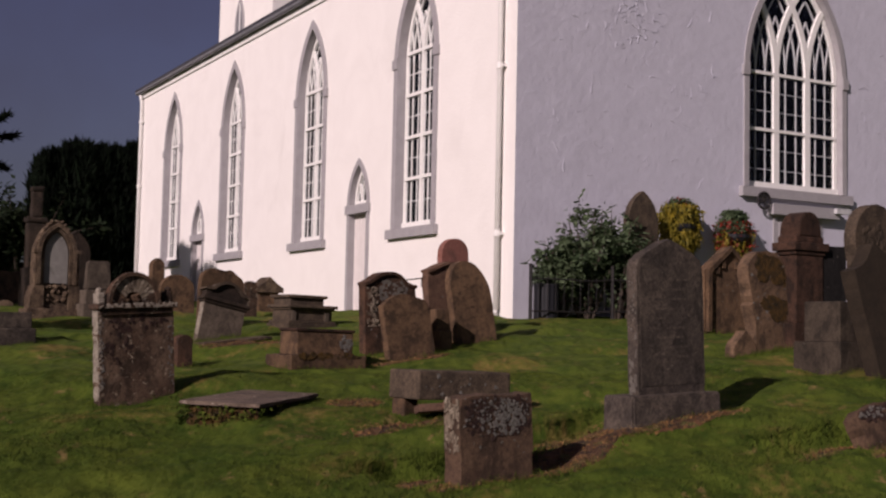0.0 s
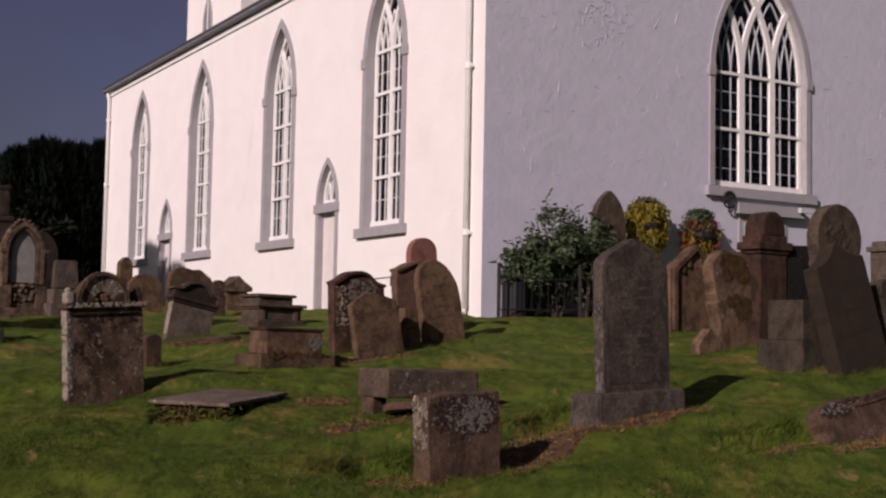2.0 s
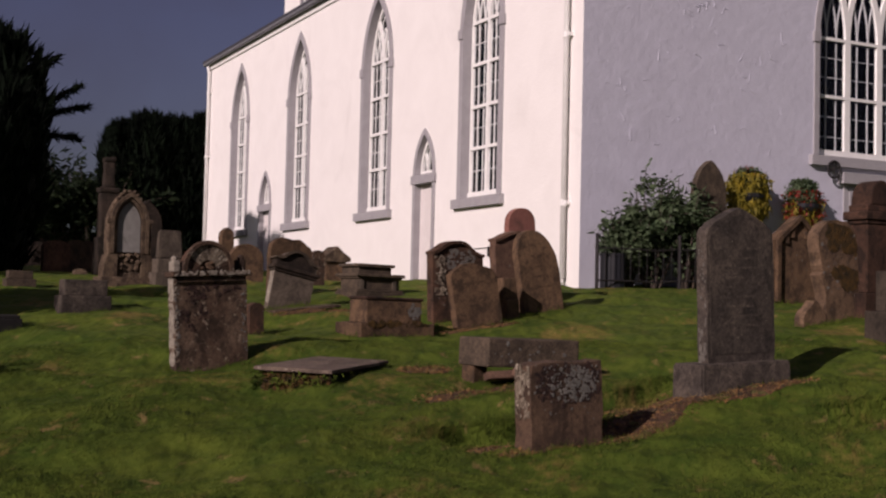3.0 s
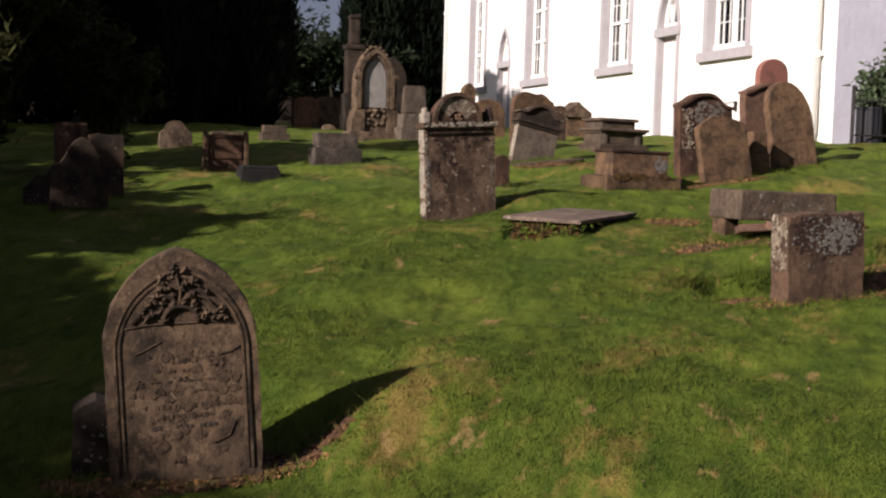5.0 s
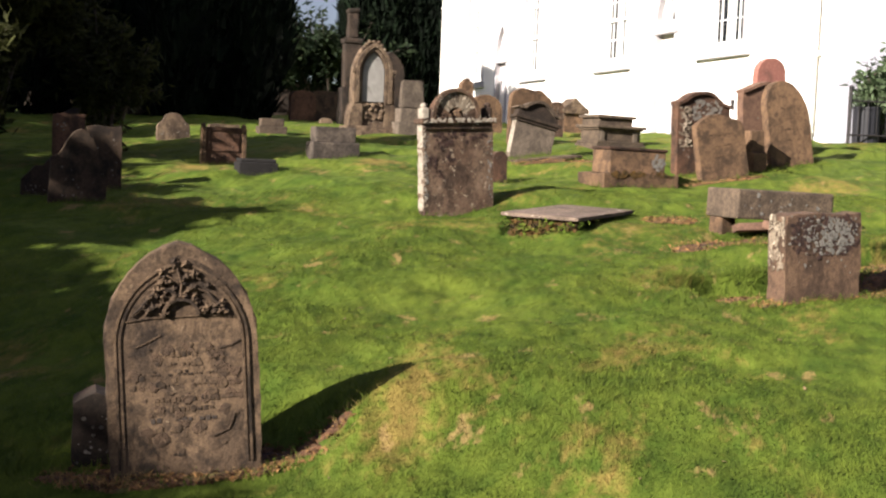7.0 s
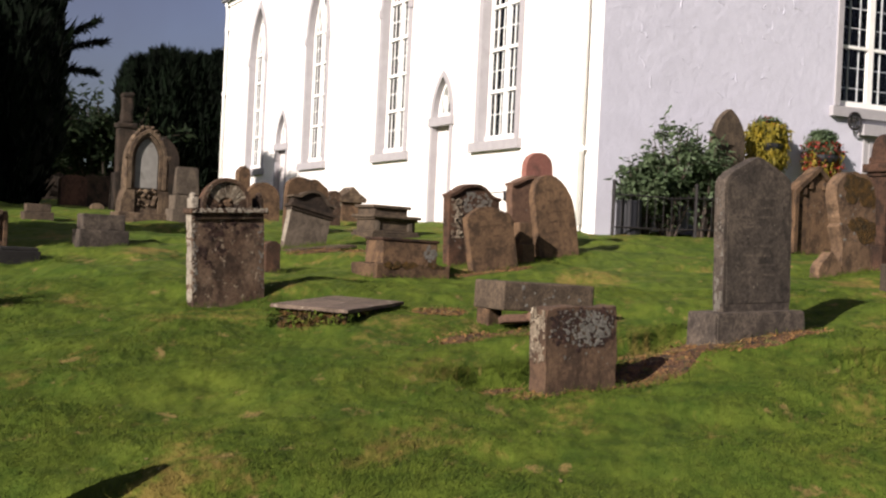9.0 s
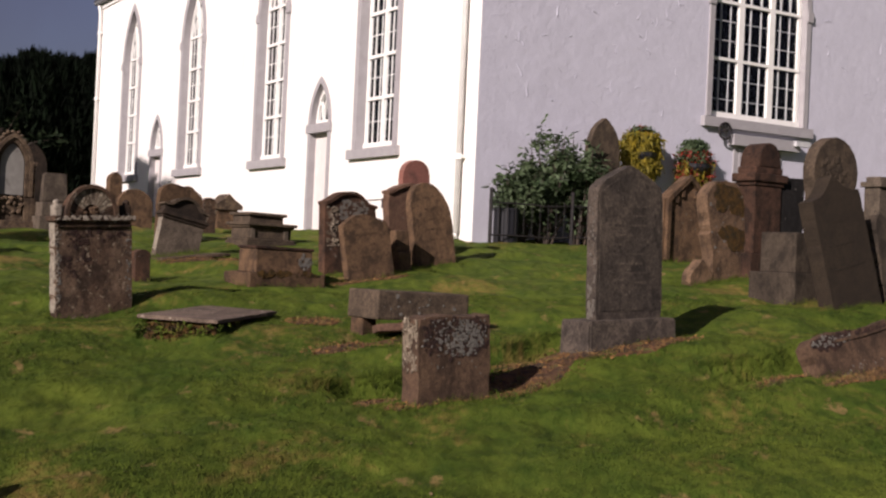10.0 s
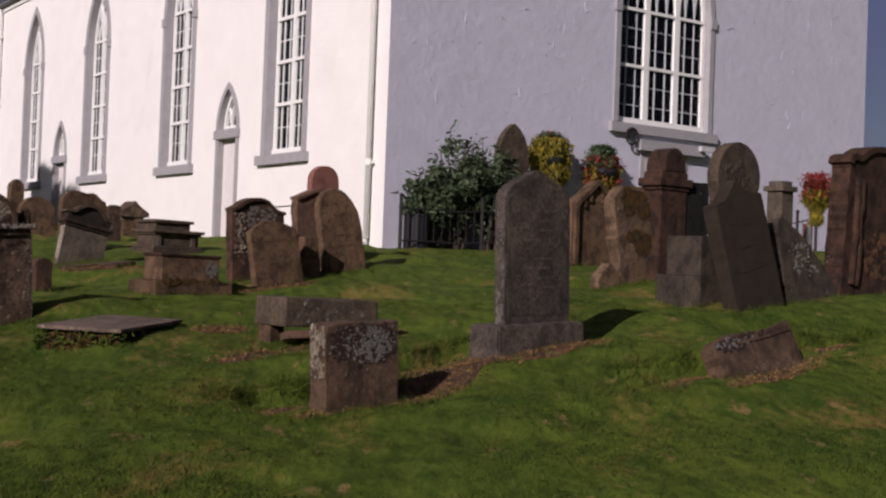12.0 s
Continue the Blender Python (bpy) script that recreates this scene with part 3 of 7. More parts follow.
def bar(bm, pts, width, d0, d1, to):
    """A flat mitred bar along (u, z) points, set between depths d0 and d1; each bar lies a hair off the last one."""
    BARS[0] += 1
    e = 0.0006 * (BARS[0] % 13)
    side = []
    n = len(pts)
    for i, (u, z) in enumerate(pts):
        a, b = pts[max(i - 1, 0)], pts[min(i + 1, n - 1)]
        l = math.hypot(b[0] - a[0], b[1] - a[1]) or 1
        k = width / 2
        if 0 < i < n - 1:
            l0, l1 = math.hypot(u - a[0], z - a[1]) or 1, math.hypot(b[0] - u, b[1] - z) or 1
            c = ((u - a[0]) * (b[0] - u) + (z - a[1]) * (b[1] - z)) / (l0 * l1)
            k /= max(0.5, math.sqrt(max(0.0, (1 + c) / 2)))
            tx, tz = (u - a[0]) / l0 + (b[0] - u) / l1, (z - a[1]) / l0 + (b[1] - z) / l1
            l = math.hypot(tx, tz) or 1
            side.append((-tz / l * k, tx / l * k))
        else:
            side.append((-(b[1] - a[1]) / l * k, (b[0] - a[0]) / l * k))
    ring = []
    for (u, z), (x, w) in zip(pts, side):
        ring.append([bm.verts.new(to(u + s * x, d, z + s * w)) for s, d in ((1, d0 - e), (-1, d0 - e), (-1, d1 + e), (1, d1 + e))])
    for a, b in zip(ring, ring[1:]):
        for k in range(4):
            bm.faces.new((a[k], a[(k + 1) % 4], b[(k + 1) % 4], b[k]))
    bm.faces.new(ring[0][::-1])
    bm.faces.new(ring[-1])


def clip_arc(w, spring, rise, start, centre_side, n=14):
    """Tracery curve that rises from u = start with the window's own arch radius, bending to one side, until it meets the arch."""
    R = (w * w / 4 + rise * rise) / w
    out = []
    for i in range(n * 3):
        t = 1.5 * i / (n * 3)
        u = start + centre_side * (R - R * math.cos(t))
        z = spring + R * math.sin(t)
        lim = [R - R * math.cos(math.asin(min(1, (z - spring) / R)))][0]
        if abs(u) > w / 2 - lim + 0.02:
            break
        out.append((u, z))
    return out


def gothic_window(name, to, w, sill, spring, rise, lights, label, recess=0.20, face=0.16, thick_rows=(), rows=(), mull=0.11, cols=3, imposts=True, rail=0.062, lead=0.016, leading="white_paint"):
    win = thing(name, Matrix(), label, "window", kind="structure")
    # stone surround: a band round the opening, 3 cm proud of the wall
    bm = bmesh.new()
    inner = [(-w / 2, sill)] + arch_points(w, spring, rise) + [(w / 2, sill)]
    wo = w + 2 * face
    Rr = (w * w / 4 + rise * rise) / w + face
    ro = math.sqrt(max(0.01, Rr * Rr - (Rr - wo / 2) ** 2))
    outer = [(-wo / 2, sill)] + arch_points(wo, spring, ro) + [(wo / 2, sill)]
    for a, b, c, d in zip(inner, inner[1:], outer[1:], outer):
        prism(bm, [a, b, c, d], -0.03, recess + 0.02, to)
    part("window_surround", bm, "grey_paint", win, "grey painted stone surround")
    if imposts:
        for s in (-1, 1):
            bm = bmesh.new()
            prism(bm, [(s * (w / 2 + 0.003), spring - 0.12), (s * (wo / 2 + 0.035), spring - 0.12), (s * (wo / 2 + 0.035), spring + 0.06), (s * (w / 2 + 0.003), spring + 0.12)], -0.055, 0.03, to)
            part("impost", bm, "grey_paint", win)
    bm = bmesh.new()
    prism(bm, [(-wo / 2 - 0.10, sill - 0.20), (wo / 2 + 0.10, sill - 0.20), (wo / 2 + 0.10, sill - 0.02), (-wo / 2 - 0.10, sill - 0.02)], -0.10, recess, to)
    part("window_sill", bm, "grey_paint", win, "grey projecting sill")
    # timber frame, mullions and glazing bars
    bm = bmesh.new()
    d0, d1 = recess - 0.05, recess + 0.02
    iw = w - 0.10
    fr = [(-iw / 2, sill + 0.05)] + arch_points(iw, spring, rise - 0.07) + [(iw / 2, sill + 0.05)]
    bar(bm, fr, 0.08, d0, d1, to)
    bar(bm, [(-w / 2, sill + 0.05), (w / 2, sill + 0.05)], 0.12, d0 - 0.02, d1, to)
    part("window_frame", bm, "white_paint", win, "white painted timber frame")
    edges = [-w / 2 + 0.05] + [w * (i / lights - 0.5) for i in range(1, lights)] + [w / 2 - 0.05]
    for i in range(1, lights):
        bm = bmesh.new()
        u = edges[i]
        bar(bm, [(u, sill + 0.05), (u, spring)], mull, d0 - 0.012, d1, to)
        for s in (-1, 1):
            c = clip_arc(w, spring, rise, u, s)
            if len(c) > 1:
                bar(bm, c, mull * 0.8, d0 - 0.012, d1, to)
        part("mullion", bm, "white_paint", win)
    thick = bmesh.new()
    for z in thick_rows:
        bar(thick, [(-w / 2 + 0.05, z), (w / 2 - 0.05, z)], rail, d0 - 0.01, d1, to)
    part("transom", thick, "white_paint", win)
    for a, b in zip(edges, edges[1:]):
        bm = bmesh.new()
        for k in range(1, cols):
            u = a + (b - a) * k / cols
            bar(bm, [(u, sill + 0.08), (u, spring)], lead, d0 + 0.025, d1 - 0.025, to)
            for s in (-1, 1):
                c = clip_arc(w, spring, rise, u, s)
                c = [p for p in c if a - 0.02 < p[0] < b + 0.02]
                if len(c) > 1:
                    bar(bm, c, lead * 1.4, d0 + 0.022, d1 - 0.022, to)
        for z in rows:
            bar(bm, [(a, z), (b, z)], 0.016, d0 + 0.03, d1 - 0.03, to)
        part("glazing_bars", bm, leading, win)
    # one pane of glass per light below the springing, one in the head
    for a, b in zip(edges, edges[1:]):
        bm = bmesh.new()
        prism(bm, [(a - 0.02, sill), (b + 0.02, sill), (b + 0.02, spring), (a - 0.02, spring)], recess - 0.023, recess - 0.017, to)
        g = part("pane", bm, "glass", win)
        g.visible_shadow = False
    bm = bmesh.new()
    prism(bm, arch_points(w, spring, rise), recess - 0.023, recess - 0.017, to)
    g = part("pane", bm, "glass", win)
    g.visible_shadow = False
    return win


for i, y in enumerate(LONG):
    gothic_window("window_%d" % (i + 1), on_long(y), LW, LSILL, LSPR, LRISE, 2, "tall pointed church window with white glazing bars and grey surround",
                  thick_rows=(4.88, 5.68, 6.50, 7.32), rows=(4.45, 5.28, 6.09, 6.91))
gothic_window("window_5", on_gable(GC), GW, GSILL, GSPR, GRISE, 3, "large pointed gable window of three lights with tracery",
              thick_rows=(5.86, 6.93), rows=(5.12, 5.49, 6.22, 6.58), mull=0.14, recess=0.16, face=0.12, rail=0.055, lead=0.015, leading="leading")


def church_door(i, y, label):
    to = on_long(y)
    d = thing("door_%d" % i, Matrix(), label, "door", kind="structure")
    face = 0.11
    wo = DW + 2 * face
    bm = bmesh.new()
    inner = [(-DW / 2, 2.2)] + arch_points(DW, DSPR, DRISE) + [(DW / 2, 2.2)]
    Rr = (DW * DW / 4 + DRISE * DRISE) / DW + face
    ro = math.sqrt(Rr * Rr - (Rr - wo / 2) ** 2)
    outer = [(-wo / 2, 2.2)] + arch_points(wo, DSPR, ro) + [(wo / 2, 2.2)]
    for a, b, c, e in zip(inner, inner[1:], outer[1:], outer):
        prism(bm, [a, b, c, e], -0.03, 0.11, to)
    part("door_surround", bm, "grey_paint", d, "grey painted stone surround")
    bm = bmesh.new()
    prism(bm, [(-wo / 2 - 0.04, DSPR - 0.2), (wo / 2 + 0.04, DSPR - 0.2), (wo / 2 + 0.04, DSPR - 0.02), (-wo / 2 - 0.04, DSPR - 0.02)], -0.06, 0.22, to)
    part("lintel", bm, "grey_paint", d)
    leaf = bmesh.new()
    prism(leaf, [(-DW / 2 - 0.03, 2.2), (DW / 2 + 0.03, 2.2), (DW / 2 + 0.03, DSPR - 0.15), (-DW / 2 - 0.03, DSPR - 0.15)], 0.12, 0.20, to)
    lf = part("door_leaf", leaf, "door_paint", d, "pale painted boarded door")
    for k in range(5):
        bm = bmesh.new()
        u = -DW / 2 + DW * (k + 0.5) / 5
        prism(bm, [(u - DW * 0.092, 2.25), (u + DW * 0.092, 2.25), (u + DW * 0.092, DSPR - 0.22), (u - DW * 0.092, DSPR - 0.22)], 0.108, 0.125, to)
        part("board", bm, "door_paint", lf)
    bm = bmesh.new()
    bar(bm, arch_points(DW - 0.06, DSPR, DRISE - 0.05), 0.07, 0.10, 0.2, to)
    bar(bm, [(-DW / 2, DSPR + 0.03), (DW / 2, DSPR + 0.03)], 0.08, 0.10, 0.2, to)
    for u in (-DW / 6, DW / 6):
        for s in (-1, 1):
            c = clip_arc(DW, DSPR, DRISE, u, s)
            if len(c) > 1:
                bar(bm, c, 0.035, 0.12, 0.18, to)
    part("fanlight_bars", bm, "white_paint", d)
    bm = bmesh.new()
    prism(bm, arch_points(DW, DSPR, DRISE), 0.155, 0.161, to)
    g = part("pane", bm, "glass", d)
    g.visible_shadow = False


church_door(1, DOORS[0], "narrow pointed church door with a fanlight")
church_door(2, DOORS[1], "far pointed church door with a fanlight, in shade")


def downpipe(x, y, label):
    p = thing("downpipe", Matrix.Translation((x, y, 2.25)), label, "downpipe")
    bm = bmesh.new()
    tube(bm, [(0, 0, 0.1), (0, 0, EAVE - 2.45), (-0.02, 0, EAVE - 2.35), (-0.045, 0, EAVE - 2.22)], 0.045, 10)
    part("pipe", bm, "white_paint", p, smooth=True)
    for z in (1.35, 4.15, 6.2):
        bm = bmesh.new()
        tube(bm, [(0, 0, z - 0.05), (0, 0, z + 0.05)], 0.062, 10)
        box(bm, -0.015, 0.085, -0.09, 0.09, z - 0.025, z + 0.025)
        part("bracket", bm, "white_paint", p)
    bm = bmesh.new()
    tube(bm, [(0, 0, 0.12), (-0.02, 0, 0.05), (-0.10, 0, 0.0)], 0.05, 10)
    part("shoe", bm, "white_paint", p)


downpipe(WX - 0.085, 17.38, "white painted downpipe on the sunlit wall near the corner")
downpipe(WX - 0.085, 38.75, "white painted downpipe at the far end of the wall")


def tower():
    t = thing("church_tower", Matrix.Translation((17.2, 41.5, 2.0)), "white square church tower with a narrow pointed window", "tower", kind="structure")
    bm = bmesh.new()
    box(bm, -1.7, 1.7, -1.9, 3.55, 0, 16.0)
    part("shaft", bm, "limewash", t)
    bm = bmesh.new()
    to = lambda u, d, z: (-1.7 + d, 1.3 - u, z)
    bar(bm, [(-0.4, 9.3)] + arch_points(0.8, 11.05, 0.95) + [(0.4, 9.3)], 0.16, -0.03, 0.06, to)
    wsr = part("belfry_window", bm, "grey_paint", t)
    bm = bmesh.new()
    prism(bm, [(-0.36, 9.3)] + arch_points(0.72, 11.05, 0.85) + [(0.36, 9.3)], -0.012, 0.02, to)
    part("louvre_panel", bm, "lead", wsr)
    bm = bmesh.new()
    bar(bm, [(0, 9.3), (0, 11.9)], 0.08, -0.03, 0.0, to)
    part("mullion", bm, "white_paint", wsr)


tower()


# ---- gravestones ----
def outline(style, w, h, rise=0.2):
    """Front outline of a headstone as (x, z), from the foot at one side over the top to the other foot."""
    b = -0.22
    if isinstance(style, tuple):
        return [(style[0][0] * w, b)] + [(u * w, h - drop) for u, drop in style] + [(style[-1][0] * w, b)]
    if style == "gothic":
        top = arch_points(w, h - rise, rise, 9)
    elif style == "round":
        n = 12
        top = [(-w / 2 * math.cos(math.pi * i / n), h - rise + rise * math.sin(math.pi * i / n)) for i in range(n + 1)]
    elif style == "peak":
        top = [(-w / 2, h - rise), (-0.47 * w, h - 0.80 * rise), (-0.38 * w, h - 0.60 * rise), (-0.18 * w, h - 0.26 * rise), (-0.05 * w, h - 0.05 * rise), (0, h), (0.05 * w, h - 0.05 * rise), (0.18 * w, h - 0.26 * rise), (0.38 * w, h - 0.60 * rise), (0.47 * w, h - 0.80 * rise), (w / 2, h - rise)]
    elif style == "scroll":
        top = [(-w / 2, h - rise)]
        for i in range(0, 25):
            u = -1 + 2 * i / 24
            k = math.cos(math.pi / 2 * u / 0.74) ** 0.75 if abs(u) < 0.74 else 0.0
            e = 0.16 * math.sin(math.pi * (abs(u) - 0.6) / 0.4) if abs(u) > 0.6 else 0.0
            top.append((u * w / 2 * 0.999, h - rise + rise * max(0.06, k, e)))
        top += [(w / 2, h - rise)]
    elif style == "disc":
        n = 14
        r = w / 2
        a0 = radians(-28)
        top = [(-0.42 * w, h - 2 * r + 0.08)] + [(-r * math.cos(a0 + (math.pi - 2 * a0) * i / n), h - r + r * math.sin(a0 + (math.pi - 2 * a0) * i / n)) for i in range(n + 1)] + [(0.42 * w, h - 2 * r + 0.08)]
        return [(-0.42 * w, b)] + top + [(0.42 * w, b)]
    elif style == "gable":
        top = [(-w / 2, h - rise), (0, h), (w / 2, h - rise)]
    elif style == "ogee":
        top = [(-w / 2, h - 0.80 * rise), (-0.46 * w, h - 0.80 * rise), (-0.30 * w, h - 0.74 * rise), (-0.20 * w, h - 0.60 * rise), (-0.12 * w, h - 0.34 * rise), (-0.05 * w, h - 0.08 * rise), (0, h),
               (0.05 * w, h - 0.08 * rise), (0.12 * w, h - 0.34 * rise), (0.20 * w, h - 0.60 * rise), (0.30 * w, h - 0.74 * rise), (0.46 * w, h - 0.80 * rise), (w / 2, h - 0.80 * rise)]
    elif style == "broken":
        top = [(-w / 2, h - rise), (-0.30 * w, h - 0.65 * rise), (-0.12 * w, h - 0.3 * rise), (0.1 * w, h - 0.35 * rise), (0.24 * w, h), (0.42 * w, h - 0.05), (w / 2, h - 0.14)]
    else:
        top = [(-w / 2, h - 0.012), (-0.2 * w, h + 0.004), (0.15 * w, h - 0.006), (w / 2, h)]
    return [(-w / 2, b)] + top + [(w / 2, b)]


def worn(pts, step=0.06, amount=0.004, seed=1):
    rnd = random.Random(seed)
    out = []
    for (a, b), (c, d) in zip(pts, pts[1:]):
        k = max(1, int(math.hypot(c - a, d - b) / step))
        for i in range(k):
            f = i / k
            j = amount if (i or len(out)) else 0
            out.append((a + (c - a) * f + rnd.uniform(-j, j), b + (d - b) * f + rnd.uniform(-j, j)))
    out.append(pts[-1])
    return out


def slab_mesh(pts, y0, y1, bevel=0.008):
    bm = bmesh.new()
    a, b, fs = prism(bm, pts, y0, y1)
    es = list({e for f in fs[:2] for e in f.edges})
    if bevel:
        bmesh.ops.bevel(bm, geom=es, offset=bevel, segments=2, profile=0.5, affect="EDGES")
    return bm


def stone_pose(x, y, yaw=0, side=0, back=0, sink=0.0):
    """side: degrees of lean towards +x; back: degrees of lean away from the front."""
    return Matrix.Translation((x, y, seat_z(x, y) - sink)) @ pose(0, 0, 0, -back, side, yaw)


def crust(st, zones, n, seed, size=0.03, y=-0.002, mat="lichen", oval=False):
    """Flat irregular patches of lichen on the front: zones are (x0, x1, z0, z1)."""
    rnd = random.Random(seed)
    bm = bmesh.new()
    for i in range(n):
        x0, x1, z0, z1 = zones[i % len(zones)]
        cx, cz = rnd.uniform(x0, x1), rnd.uniform(z0, z1)
        if oval:
            a, q = rnd.uniform(0, math.tau), math.sqrt(rnd.random())
            cx, cz = (x0 + x1) / 2 + q * (x1 - x0) / 2 * math.cos(a), (z0 + z1) / 2 + q * (z1 - z0) / 2 * math.sin(a)
        r = size * rnd.uniform(0.35, 1.3)
        k = 9
        pts = [(cx + r * rnd.uniform(0.5, 1.1) * math.cos(j * math.tau / k), cz + r * rnd.uniform(0.4, 1.0) * math.sin(j * math.tau / k)) for j in range(k)]
        pts = pts if oval else [(min(max(a, x0 - 0.01), x1 + 0.01), min(max(b, z0), z1 + 0.01)) for a, b in pts]
        d = rnd.uniform(0.001, 0.0035)
        va = [bm.verts.new((a, y - d, b)) for a, b in pts]
        vb = [bm.verts.new((cx + (a - cx) * 1.15, y + 0.004, cz + (b - cz) * 1.15)) for a, b in pts]
        bm.faces.new(va)
        for j in range(k):
            bm.faces.new((va[j], vb[j], vb[(j + 1) % k], va[(j + 1) % k]))
    return tagged(part("lichen_crust", bm, mat, st), kind="stuff")


SEED = [10]


def headstone(name, x, y, w, h, t, style, mat, label, rise=0.2, yaw=0, side=0, back=0, base=None, panel=False, wear=0.004, lines=0, turn=5, rim=0.0):
    """Foot of the front face's middle at (x, y)."""
    SEED[0] += 1
    b = math.atan2(x, y)
    turn = radians(turn)
    w = (w * math.cos(b) + t * (math.sin(b) - math.sin(b + turn))) / math.cos(b + turn)
    yaw += math.degrees(turn)
    st = thing(name, stone_pose(x, y, yaw, side, back), label, "gravestone", "gravestones in the churchyard")
    z0 = 0.0
    if base:
        bw, bd, bh = base
        bm = bmesh.new()
        box(bm, -bw / 2, bw / 2, -(bd - t) / 2, (bd + t) / 2, -0.25, bh, 0.012)
        part("plinth", bm, mat, st)
        z0 = bh
    bm = slab_mesh([(a, b + z0) if b > 0 else (a, z0 - 0.02 if base else b) for a, b in worn(outline(style, w, h - z0, rise), amount=wear, seed=SEED[0])], 0, t)
    part("slab", bm, mat, st)
    if rim:
        bm = bmesh.new()
        bar(bm, [(a * 1.02, b + z0) for a, b in outline(style, w, h - z0, rise)[1:-1]], rim, -0.03, t + 0.02, lambda u, d, z: (u, d, z))
        part("moulded_edge", bm, mat, st)
    if panel:
        pts = outline(style, w * 0.80, (h - z0) * 0.90, rise * 0.8)
        pts = [(a, z0 + max(b, 0.14)) for a, b in pts]
        bm = bmesh.new()
        ins = [(a * 0.94, z0 + 0.14 + (b - z0 - 0.14) * 0.965 + 0.012) for a, b in pts]
        n = len(pts)
        for i in range(n):
            prism(bm, [pts[i], pts[(i + 1) % n], ins[(i + 1) % n], ins[i]], -0.014, 0.004)
        part("moulding", bm, mat, st)
    if h > 0.3 and not (panel or lines) and math.hypot(x, y) < 19 and style != "gothic" and style != "disc":
        top = h - z0 - (rise if style != "flat" else 0.02) - 0.05
        crust(st, [(-0.42 * w, 0.42 * w, z0 + 0.06, z0 + max(0.12, top))], 16, SEED[0] + 300, 0.010, -0.001, "side_lichen")
    rnd = random.Random(SEED[0])
    for k in range(lines):
        zz = z0 + (h - z0) * (0.68 - 0.5 * k / max(1, lines))
        hw = w * rnd.uniform(0.16, 0.32)
        bm = bmesh.new()
        u = -hw
        while u < hw:
            l = rnd.uniform(0.02, 0.06)
            box(bm, u, min(u + l, hw), -0.003, 0.004, zz - 0.010, zz + 0.010)
            u += l + 0.014
        tagged(part("worn_inscription", bm, mat, st), kind="stuff")
    return st


